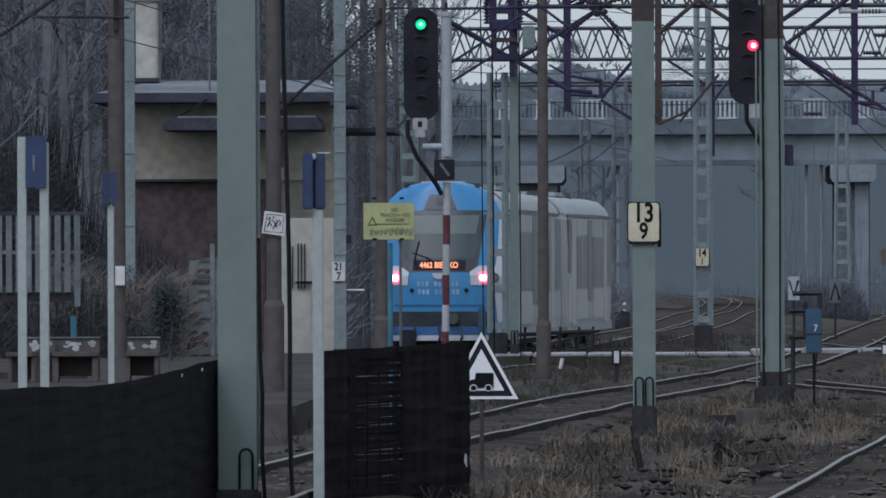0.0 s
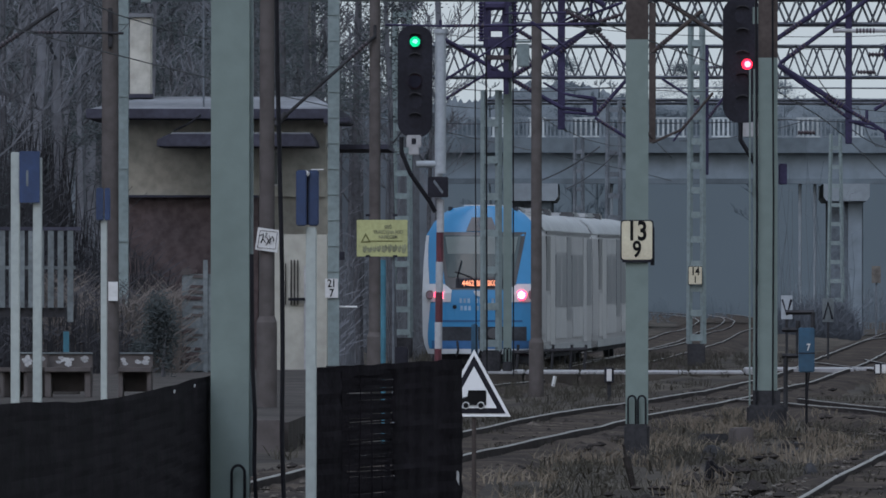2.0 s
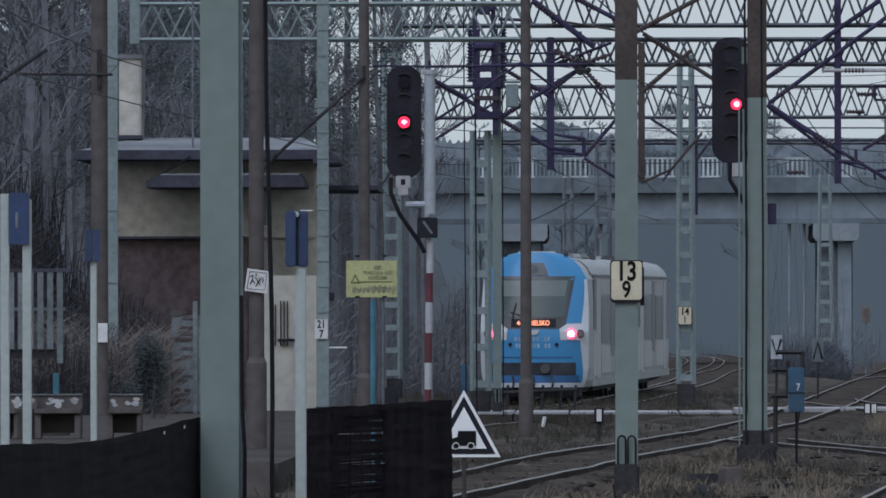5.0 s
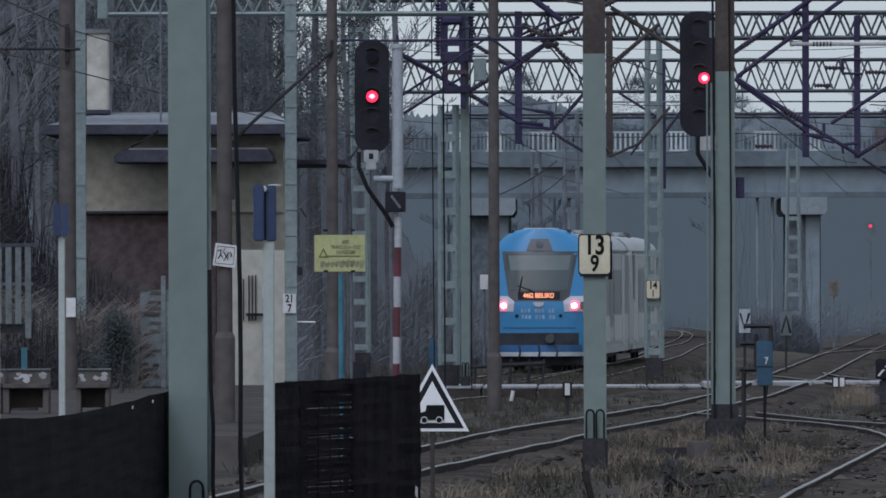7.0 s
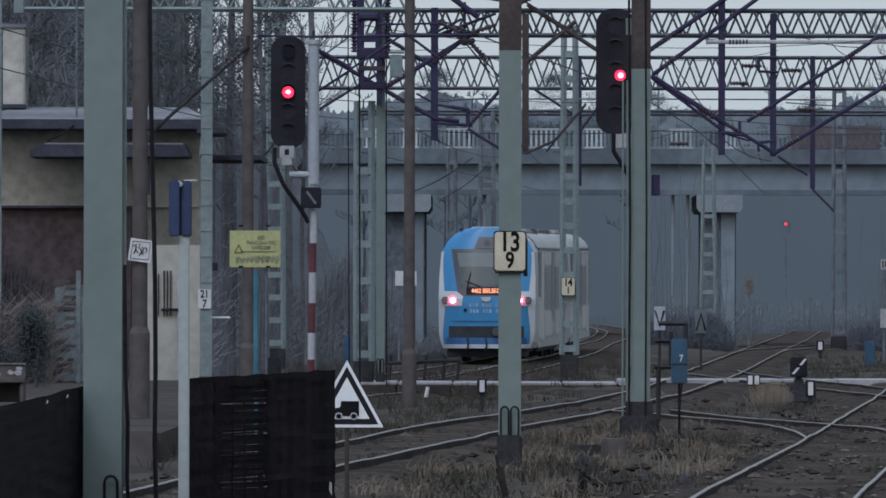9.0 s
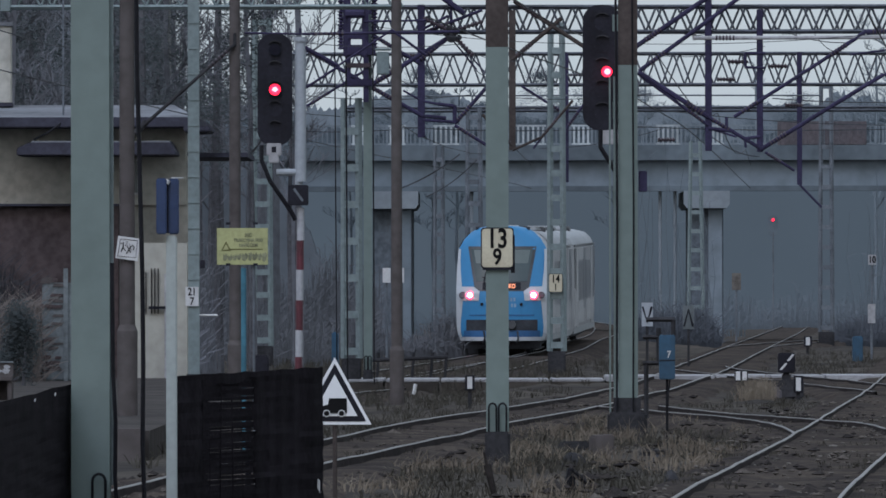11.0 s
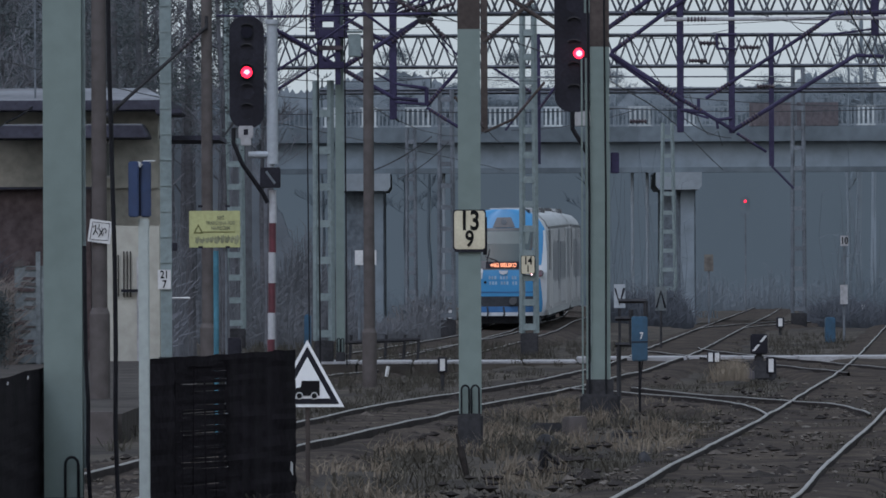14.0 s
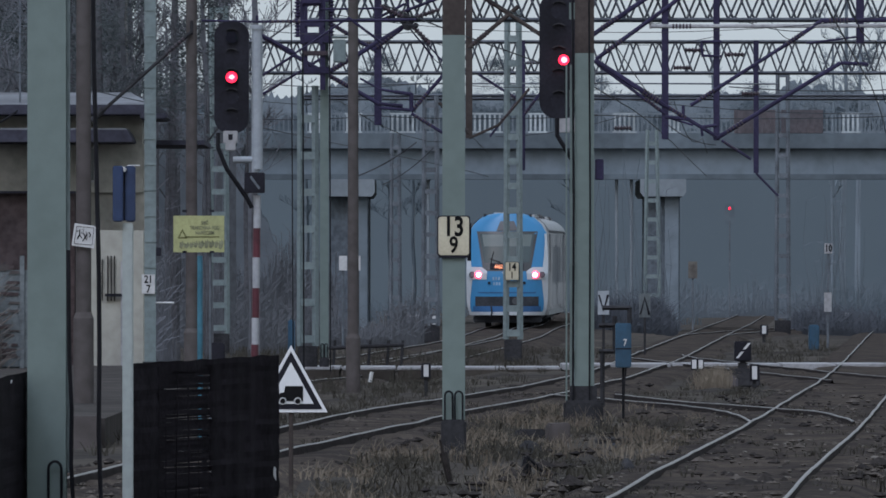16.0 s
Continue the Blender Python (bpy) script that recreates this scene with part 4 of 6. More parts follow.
def signs():
    # white post with a blue double sign
    s = thing("platform_sign", -2.414, 78, -0.17, "blue double-faced sign box on a pale post", "sign", "blue platform signs")
    bm = bmesh.new()
    box(bm, -0.043, 0.039, -0.045, 0.045, 0, 2.198 + 0.17)
    part("post", bm, POSTGREY, s, bevel=0.008)
    for a, b, dy, rz in ((-29, -9, -0.06, 0), (-6, 14, 0.0, 0)):
        bm = bmesh.new()
        box(bm, a * 0.004, b * 0.004, dy - 0.05, dy + 0.05, 2.207 + 0.17, 2.636 + 0.17)
        part("sign_panel", bm, SIGNBLUE, s, bevel=0.01)
    bm = bmesh.new()
    cbox(bm, -0.035, 0.0, 2.415 + 0.17, 0.035, 0.06, 0.399)
    part("spine", bm, BLACK, s)
    bm = bmesh.new()
    tube(bm, (-0.039, -0.07, 2.597 + 0.17), (-0.022, -0.07, 2.623 + 0.17), 0.02)
    cbox(bm, 0.043, 0, 2.640 + 0.17, 0.095, 0.02, 0.009)
    part("top_clip", bm, WHITE, s)
    # two-post blue board
    s = thing("platform_sign", -6.496, 110, -0.17, "blue board between two pale posts", "sign", "blue platform signs")
    for px, top in ((38, 235), (78, 245)):
        bm = bmesh.new()
        box(bm, (px - 8 - 57) * 0.006, (px + 8 - 57) * 0.006, -0.05, 0.05, 0, 1.73 + (480 - top) * 0.006 + 0.17)
        part("post", bm, POSTGREY, s, bevel=0.008)
    bm = bmesh.new()
    box(bm, -0.067, 0.153, -0.09, -0.055, 2.653 + 0.17, 3.209 + 0.17)
    part("board", bm, SIGNBLUE, s)
    bm = bmesh.new()
    box(bm, 0.006, 0.031, -0.094, -0.091, 2.830 + 0.17, 3.001 + 0.17)
    part("lettering_bar", bm, SLATGREY, s)
    s = thing("platform_sign", -6.417, 125, -0.17, "small blue sign box on a thin pale post", "sign", "blue platform signs")
    bm = bmesh.new()
    box(bm, -0.042, 0.035, -0.04, 0.04, 0, 2.633 + 0.17)
    part("post", bm, POSTGREY, s, bevel=0.008)
    for a, b in ((-14, -1), (1, 11)):
        bm = bmesh.new()
        box(bm, a * 0.007, b * 0.007, -0.09, -0.045, 2.563 + 0.17, 2.959 + 0.17)
        part("sign_panel", bm, SIGNBLUE, s, bevel=0.008)
    # yellow warning board
    s = thing("warning_board", -2.880, 120, -0.17, "faded yellow board with a warning triangle and small print", "sign")
    bm = bmesh.new()
    box(bm, -0.300, 0.300, -0.01, 0.01, 2.103 + 0.17, 2.537 + 0.17)
    part("board", bm, YELLOW, s, bevel=0.004)
    for px in (-24, 22):
        for pz in (380, 449):
            bm = bmesh.new()
            cbox(bm, px * 0.007, 0.01, 1.73 + (503 - pz) * 0.007 + 0.17, 0.053, 0.05, 0.027)
            part("clip", bm, BLACK, s)
    bm = bmesh.new()
    plate(bm, [(-0.253, 2.270 + 0.17), (-0.133, 2.270 + 0.17), (-0.193, 2.383 + 0.17)], -0.014, -0.011)
    part("triangle", bm, FADED, s)
    bm = bmesh.new()
    plate(bm, [(-0.227, 2.283 + 0.17), (-0.160, 2.283 + 0.17), (-0.193, 2.350 + 0.17)], -0.017, -0.0145)
    part("triangle_field", bm, YELLOW, s)
    for text, z in (("SIEĆ", 2.451), ("TRAKCYJNA POD", 2.392), ("NAPIĘCIEM", 2.333)):
        words(text, 0.05, 0.07, -0.0125, z + 0.17, SCRAWL, s)
    bm = bmesh.new()
    box(bm, -0.19, 0.24, -0.014, -0.0105, 2.281 + 0.17, 2.293 + 0.17)
    part("text_bar", bm, FADED, s)
    rnd = random.Random(3)
    x = -0.23
    while x < 0.25:
        w = rnd.uniform(0.05, 0.085)
        z0, z1 = 2.135 + 0.17 + rnd.uniform(0, 0.02), 2.255 + 0.17 + rnd.uniform(-0.03, 0.01)
        bm = bmesh.new()
        plate(bm, [(x, z0 + 0.02), (x + w * 0.45, z0), (x + w * 0.8, z0 + 0.03), (x + w, z1 - 0.04), (x + w * 0.6, z1), (x + w * 0.4, z1 - 0.03), (x + w * 0.1, z1 - 0.01)], -0.0135, -0.0105)
        part("scrawl", bm, SCRAWL, s, "grey spray scrawl")
        x += w - 0.004
    bm = bmesh.new()
    tube(bm, (0.133, 0.06, 0), (0.133, 0.06, 2.517 + 0.17), 0.018)
    part("post", bm, DIMSTEEL, s)
    # triangular sign
    s = thing("triangle_sign", -1.375, 92, -0.17, "white triangle sign with a black border and lorry symbol", "sign")
    ax, az, bx, bz = 0, 1.178 + 0.17, 0.332, 0.570 + 0.17

    def tri(k, y0, y1, m, name):
        cz = bz + (az - bz) / 3
        bm = bmesh.new()
        plate(bm, [(-bx * k, cz + (bz - cz) * k), (bx * k, cz + (bz - cz) * k), (0, cz + (az - cz) * k)], y0, y1)
        part(name, bm, m, s)

    tri(1.0, -0.012, 0.0, SIGNWHITE, "plate")
    tri(0.86, -0.016, -0.0125, BLACK, "border")
    tri(0.62, -0.02, -0.0165, SIGNWHITE, "field")
    bm = bmesh.new()
    plate(bm, [(-0.122, 0.672 + 0.17), (0.11, 0.672 + 0.17), (0.11, 0.808 + 0.17), (-0.051, 0.808 + 0.17), (-0.061, 0.752 + 0.17), (-0.102, 0.742 + 0.17)], -0.028, -0.0205)
    part("lorry_symbol", bm, LETTER, s)
    for wx in (-13, 14):
        bm = bmesh.new()
        disc(bm, wx * 0.005 - 0.008, 0.672 + 0.17, -0.031, -0.0285, 0.033)
        w = part("wheel_rim", bm, WHITE, s)
        bm = bmesh.new()
        disc(bm, wx * 0.005 - 0.008, 0.672 + 0.17, -0.034, -0.0315, 0.024)
        part("wheel_symbol", bm, LETTER, w)
    bm = bmesh.new()
    tube(bm, (0, 0.03, 0), (0, 0.03, bz + 0.3), 0.022)
    part("post", bm, RUSTTOP, s)
    # white board hung askew on the pole
    s = thing("white_board", -4.721, 133.88, 2.365, "small tilted white board with scrawled black strokes", "sign")
    bm = bmesh.new()
    w, h = 0.148, 0.148
    r = Matrix.Rotation(radians(8), 4, "Y")
    v = [(r @ Vector((a * w, 0, b * h))) for a, b in ((-1, -1), (1, -1), (1, 1), (-1, 1))]
    plate(bm, [(p.x, p.z) for p in v], -0.015, 0.0)
    part("board", bm, WHITE, s)
    for pts in (((-14, 8), (-8, 12), (-9, 2), (-13, -6)), ((-9, 2), (-4, -5)), ((-1, 4), (5, -8)), ((6, 4), (-3, -10)), ((9, 6), (12, 2), (10, -3))):
        bm = bmesh.new()
        pipe(bm, [(a * 0.007, -0.018, b * 0.007) for a, b in pts], 0.008, 4)
        part("stroke", bm, LETTER, s)
    for pts in (((-17, -17), (17, -15), (16, 17), (-16, 16), (-17, -17)), ((-6, 11), (-2, 13), (-3, 9), (-6, 4), (-1, 5)), ((1, -3), (8, 8)), ((2, 9), (7, -4))):
        bm = bmesh.new()
        pipe(bm, [tuple(r @ Vector((a * 0.007, -0.018, b * 0.007))) for a, b in pts], 0.0045, 4)
        part("stroke", bm, BASE, s)
    # hanging black cable
    bm = bmesh.new()
    pts = [(-2.721, 4.363), (-2.712, 3.442), (-2.699, 2.959), (-2.686, 2.388), (-2.673, 1.862), (-2.668, 1.203), (-2.673, 0.589), (-2.660, 0.150), (-2.638, -0.2)]
    pipe(bm, [(x, 79, z) for x, z in pts], 0.018, 8)
    solid("hanging_cable", bm, CABLE, "thick black cable hanging down to the ground", "cable")
    # cable along the near mast foot
    bm = bmesh.new()
    pts = [(-2.969, 1.999), (-2.960, 1.103), (-2.942, 0.745), (-2.946, 0.297), (-2.920, -0.2)]
    pipe(bm, [(x, 80.6, z) for x, z in pts], 0.016, 8)
    solid("mast_cable", bm, CABLE, "black cable down the side of the mast", "cable")


signs()


# ---- benches, slats and pole on the house platform ----
def platform_things():
    for a, b in ((20, 84), (92, 174), (222, 281)):
        s = thing("bench", (a + b) / 2 * 0.00811 + -9.085, 146, 0.16, "weathered concrete bench with peeling white paint", "bench", "platform benches")
        w = (b - a) / 2 * 0.00811
        for x in (-w, w * 0.72):
            bm = bmesh.new()
            box(bm, x, x + w * 0.28, -0.2, 0.2, 0, 0.36)
            part("leg", bm, CONCRETE, s, bevel=0.01)
        bm = bmesh.new()
        box(bm, -w, w, -0.25, 0.22, 0.363, 0.43)
        part("seat", bm, CONCRETE, s, bevel=0.01)
        bm = bmesh.new()
        box(bm, -w, w, 0.225, 0.27, 0.08, 0.62)
        part("backrest", bm, CONCRETE, s, bevel=0.01)
        bm = bmesh.new()
        box(bm, -w, w, 0.2, 0.28, 0.622, 0.645)
        part("top_edge", bm, SLATGREY, s, "paler top edge")
        rnd = random.Random(a)
        for k in range(9):
            bm = bmesh.new()
            x, z, r = rnd.uniform(-0.8, 0.75) * w, rnd.uniform(0.48, 0.58), rnd.uniform(0.02, 0.05)
            pts = [(x + 1.5 * r * rnd.uniform(0.6, 1.3) * math.cos(c), z + r * rnd.uniform(0.5, 1.2) * math.sin(c)) for c in (0, 0.8, 1.6, 2.4, 3.2, 4.0, 4.8, 5.6)]
            plate(bm, pts, 0.2205 - 0.004 * k / 9, 0.2245)
            part("paint_smear", bm, GRAFFITI, s)
        if a < 50:
            s.matrix_world = s.matrix_world @ pose(0, 0, 0, 0, 0, -38)
    s = thing("slat_screen", -8.708, 150, 0.16, "screen of pale upright slats hung under a dark rail", "screen")
    bm = bmesh.new()
    box(bm, -10.000 - -8.708, 0.667, -0.06, 0.06, 2.580 - 0.16, 2.630 - 0.16)
    part("rail", bm, FASCIA, s)
    for px in range(-60, 155, 18):
        bm = bmesh.new()
        box(bm, (px - 80) * 0.008, (px - 69) * 0.008, -0.05, -0.02, (1.73 + (480 - (515 if px < 130 else 540)) * 0.008333) - 0.16, 2.580 - 0.163)
        part("slat", bm, SLATGREY, s)
    bm = bmesh.new()
    box(bm, -10.000 - -8.708, 0.583, -0.018, 0.02, 2.005 - 0.16, 2.055 - 0.16)
    part("middle_rail", bm, SLATGREY, s)
    bm = bmesh.new()
    box(bm, -10.000 - -8.708, 0.45, 0.0, 0.4, 1.3 - 0.16, 1.438 - 0.16)
    part("lower_rail", bm, BASE, s, "dark beam under the slats")
    bm = bmesh.new()
    box(bm, -10.000 - -8.708, 0.625, 0.02, 0.5, 0, 0.1)
    part("earth_bank", bm, PAVING, s, "low earth-coloured kerb under the screen")
    bm = bmesh.new()
    box(bm, 0.400, 0.483, 0.05, 0.15, 0.1, 1.088 - 0.16)
    part("blue_leg", bm, LIGHTBLUE, s)
    s = thing("blue_pole", -2.843, 119, -0.17, "short pale blue steel pole", "pole")
    bm = bmesh.new()
    tube(bm, (0, 0, 0), (0, 0, 2.061 + 0.17), 0.033)
    part("shaft", bm, LIGHTBLUE, s)
    bm = bmesh.new()
    cbox(bm, -9.328, 184.82, 1.669, 0.174, 0.02, 0.348)
    solid("pole_tag", bm, WHITE, "small white tag on the thick concrete pole", "sign")


platform_things()


# ---- small trackside signals and boxes ----
def trackside():
    def dwarf(px, pytop, y, w, h, label, faces=(0,)):
        s = thing("dwarf_signal", (px - 784) * y / 18000, y, -0.17, label, "dwarf signal", "dwarf signals")
        k = y / 18000
        zt = 1.73 + (503 - pytop) * k + 0.17
        bm = bmesh.new()
        box(bm, -w * k / 2, w * k / 2, -0.1, 0.1, zt - h * k, zt)
        part("case", bm, BLACK, s, bevel=0.01)
        for f in faces:
            bm = bmesh.new()
            hw = 0.26 if len(faces) == 1 else 0.17
            box(bm, (f - hw) * w * k, (f + hw) * w * k, -0.112, -0.103, zt - h * k * 0.88, zt - h * k * 0.1)
            part("white_face", bm, WHITE, s)
        bm = bmesh.new()
        box(bm, -w * k * 0.2, w * k * 0.2, -0.06, 0.06, 0, zt - h * k - 0.002)
        part("foot", bm, BASE, s)

    dwarf(754, 643, 168, 17, 27, "black dwarf signal with a white face")
    dwarf(1234, 635, 196, 23, 20, "black dwarf signal with two white faces", (-0.25, 0.25))
    dwarf(1335, 645, 186, 17, 30, "black dwarf signal with a white face")
    dwarf(1352, 575, 330, 14, 18, "distant dwarf signal with a white face")
    dwarf(1498, 552, 400, 14, 14, "distant dwarf signal with a white face")
    dwarf(768, 557, 352, 12, 20, "distant dwarf signal with a white face")
    s = thing("dwarf_signal", (385 - 784) * 170 / 18000, 170, -0.17, "dark dwarf signal with a pale sloping cover", "dwarf signal", "dwarf signals")
    bm = bmesh.new()
    box(bm, -0.13, 0.13, -0.12, 0.12, 0.62, 0.92)
    part("case", bm, BLACK, s, bevel=0.02)
    bm = bmesh.new()
    plate(bm, [(-0.2, 0.5), (0.2, 0.5), (0.13, 0.617), (-0.13, 0.617)], -0.2, 0.16)
    part("cover", bm, PALE, s, "pale sloping cover", bevel=0.01)
    bm = bmesh.new()
    box(bm, -0.1, 0.1, -0.1, 0.1, 0, 0.498)
    part("foot", bm, BASE, s)
    # shunting signal with a white bar
    s = thing("shunting_signal", 5.536, 188, -0.17, "dark switch lantern with a white slanting bar", "shunting signal")
    bm = bmesh.new()
    box(bm, -0.157, 0.157, -0.15, 0.15, 0.299 + 0.17, 0.675 + 0.17)
    part("lantern", bm, BLACK, s, bevel=0.02)
    bm = bmesh.new()
    for a, b in ((0.0, 0.42), (0.58, 1.0)):
        x0, z0, x1, z1 = -0.104, 0.362 + 0.17, 0.125, 0.644 + 0.17
        p, q = (x0 + (x1 - x0) * a, z0 + (z1 - z0) * a), (x0 + (x1 - x0) * b, z0 + (z1 - z0) * b)
        plate(bm, [(p[0] - 0.025, p[1]), (p[0] + 0.025, p[1]), (q[0] + 0.025, q[1]), (q[0] - 0.025, q[1])], -0.156, -0.152)
    part("white_bar", bm, WHITE, s)
    bm = bmesh.new()
    box(bm, -0.272, 0.313, -0.3, 0.3, 0, 0.174 + 0.17)
    box(bm, -0.084, 0.084, -0.1, 0.1, 0.02, 0.299 + 0.17)
    part("drive_housing", bm, BASE, s, bevel=0.03)
    # blue cabinet on a thin post
    s = thing("blue_cabinet", 2.268, 128, -0.17, "blue steel cabinet on a thin black post", "cabinet")
    bm = bmesh.new()
    box(bm, -0.100, 0.100, -0.1, 0.1, 0.678 + 0.17, 1.239 + 0.17)
    part("case", bm, BOXBLUE, s, bevel=0.012)
    bm = bmesh.new()
    box(bm, -0.100, 0.100, -0.106, -0.102, 0.912 + 0.17, 0.926 + 0.17)
    part("door_seam", bm, BLACK, s)
    words("7", 0.107, 0.021, -0.11, 0.990 + 0.17, WHITE, s, "figure")
    bm = bmesh.new()
    tube(bm, (0, 0, 0), (0, 0, 0.678 + 0.17), 0.018)
    pipe(bm, [(0.036, -0.02, 0.678 + 0.17), (0.014, -0.05, 0.471 + 0.17), (0, -0.02, 0.187 + 0.17)], 0.01)
    part("post", bm, CABLE, s)
    s = thing("equipment_rack", 2.341, 140, -0.17, "dark steel frame beside the blue cabinet", "frame")
    for px0, py0, px1, py1 in ((1060, 576, 1090, 576), (1066, 545, 1116, 545), (1114, 545, 1114, 575), (1060, 622, 1090, 622), (1088, 560, 1088, 625), (1066, 620, 1066, 720)):
        k = 140 / 18000
        bm = bmesh.new()
        bar(bm, ((px0 - 1085) * k, 0, 1.9 + (503 - py0) * k), ((px1 - 1085) * k, 0, 1.9 + (503 - py1) * k), 0.045)
        part("bar", bm, BASE, s)
    # V boards
    for px, py, y, flip in ((1068, 536, 215, 0), (1141, 541, 260, 1)):
        k = y / 18000
        s = thing("switch_board", (px - 784) * k, y, -0.17, "white board with a black arrow shape on a thin post", "sign", "arrow boards")
        z = 1.9 + (503 - py) * k
        bm = bmesh.new()
        box(bm, -10 * k, 10 * k, -0.01, 0.01, z - 21 * k, z + 21 * k)
        part("board", bm, SLATGREY if flip else GALV, s)
        bm = bmesh.new()
        pts = [(-8, 14), (0, -14), (8, 14)] if not flip else [(-8, -16), (0, 14), (8, -16)]
        pipe(bm, [(a * k, -0.014, z + b * k) for a, b in pts], 2.2 * k, 4)
        part("arrow", bm, BLACK, s)
        bm = bmesh.new()
        tube(bm, (0, 0.03, 0), (0, 0.03, z), 0.03)
        part("post", bm, BASE, s)
    # far plates beyond the crossing
    for px, py, y, w, h, m, label in ((1465, 535, 300, 13, 34, PALE, "small white marker post"), (1466, 440, 396, 14, 18, PALE, "distant cream speed board on a mast"), (1226, 478, 398, 16, 30, STONE, "distant tan warning board"), (607, 466, 300, 14, 26, WHITE, "distant small white board on a post"), (634, 466, 300, 8, 26, WHITE, "distant small white board on a post")):
        k = y / 18000
        s = thing("marker_board", (px - 784) * k, y, -0.17, label, "sign")
        z = 1.9 + (503 - py) * k
        bm = bmesh.new()
        box(bm, -w * k / 2, w * k / 2, -0.03, 0.03, z - h * k / 2, z + h * k / 2)
        part("board", bm, m, s)
        if px == 1466:
            words("10", 15 * k, 0, -0.05, z, LETTER, s, "figures")
        bm = bmesh.new()
        tube(bm, (0, 0.06, 0), (0, 0.06, z), 0.04)
        part("post", bm, DIMSTEEL, s)
    # tarpaulin-like heap and dark barrel
    s = thing("point_machine", 5.019, 184, -0.17, "rust-brown point machine under dead weeds", "point machine")
    bm = bmesh.new()
    box(bm, -0.348, 0.307, -0.4, 0.4, 0, 0.24)
    part("case", bm, RUSTBOX, s, bevel=0.05)
    for px, py, y, w, h in ((1440, 575, 290, 18, 50), (516, 566, 228, 12, 26)):
        k = y / 18000
        s = thing("relay_case", (px - 784) * k, y, -0.17, "dark blue-grey trackside relay case", "relay case")
        bm = bmesh.new()
        box(bm, -w * k / 2, w * k / 2, -0.3, 0.3, 0, 1.9 + (503 - py) * k)
        part("case", bm, BOXBLUE, s, bevel=0.03)
    # signal wire posts beyond the crossing
    s = thing("wire_run", -1.880, 235, -0.17, "low dark pipe run on short stakes", "pipe run")
    bm = bmesh.new()
    k = 235 / 18000
    tube(bm, (-60 * k, 0, 0.42), (75 * k, 0, 0.5), 0.05)
    part("pipe", bm, BASE, s)
    for px in (-50, -20, 12, 45, 70):
        bm = bmesh.new()
        tube(bm, (px * k, 0, 0), (px * k + 0.04, 0, 0.6), 0.035)
        part("stake", bm, BASE, s)
    s = thing("marker_peg", -1.417, 197, -0.17, "leaning white and red fouling peg", "marker peg")
    bm = bmesh.new()
    bar(bm, (0, 0, 0), (0.04, 0, 0.2), 0.05)
    part("peg", bm, WHITE, s)
    s = thing("concrete_trough", -0.9, 345, -0.17, "pale tilted concrete trough among brambles", "trough")
    bm = bmesh.new()
    plate(bm, [(-0.34, -0.1), (0.34, -0.1), (0.37, 0.64), (-0.28, 0.78)], -0.3, 0.3)
    part("body", bm, CONCRETE, s, bevel=0.03)
    bm = bmesh.new()
    tube(bm, (-0.46, -0.2, 0.84), (0.34, -0.2, 0.8), 0.07)
    part("pipe", bm, PALE, s)


trackside()


# ---- overhead line ----
def bx(b, y):
    """x of a bearing b at the distance y."""
    return (b - 807) * y / 18000


def bz(b, y):
    """Height of an elevation b at the distance y."""
    return 1.73 + (486 - b) * y / 18000


def truss(y, b0, b1, tops, step, label, steel=TRUSS):
    root = thing("gantry", bx((b0 + b1) / 2, y), y, bz(tops[-1], y), label, "gantry", "overhead gantries")
    x0, x1 = bx(b0, y) - root.location.x, bx(b1, y) - root.location.x
    zs = [bz(t, y) - root.location.z for t in tops]
    for z in zs:
        bm = bmesh.new()
        bar(bm, (x0, 0, z), (x1, 0, z), 0.06)
        part("chord", bm, steel, root)
    n = int((x1 - x0) / step)
    w = (x1 - x0) / n
    for face in (0, 0.5):
        for flip in (1, -1):
            bm = bmesh.new()
            bar(bm, (-flip * w / 4, 0, zs[-1]), (flip * w / 4, 0, zs[0]), 0.035)
            me = mesh_of("brace", bm, steel)
            for i in range(n):
                ob = new("brace", me)
                ob.parent = root
                ob.matrix_basis = pose(x0 + w * (i + (0.25 if flip > 0 else 0.75) + 0.6 * face), face, 0)
    bm = bmesh.new()
    bar(bm, (x0, 0.5, zs[0]), (x1, 0.5, zs[0]), 0.07)
    bar(bm, (x0, 0.5, zs[-1]), (x1, 0.5, zs[-1]), 0.07)
    part("rear_chord", bm, steel, root)
    return root


GANTRY_FAR = truss(278, 395, 1720, (57, 112), 0.618, "lattice gantry beam across all tracks")
GANTRY_MID = truss(225.09, 570, 1720, (-26, 18), 0.463, "upper lattice gantry beam")
truss(225.09, 430, 1720, (-125, -51), 0.650, "tall lattice gantry beam above the hanging posts")
GANTRY_NEAR = truss(205, -44, 640, (-90, -27), 0.661, "faded lattice gantry beam before the house", GREEN2)
bm = bmesh.new()
cbox(bm, bx(-44, 205) - GANTRY_NEAR.location.x, 0.25, 0.36, 0.2, 0.62, 0.9)
part("end_plate", bm, GREEN2, GANTRY_NEAR, bevel=0.01)
truss(330, 560, 1720, (152, 158), 1.100, "thin distant cross beam")


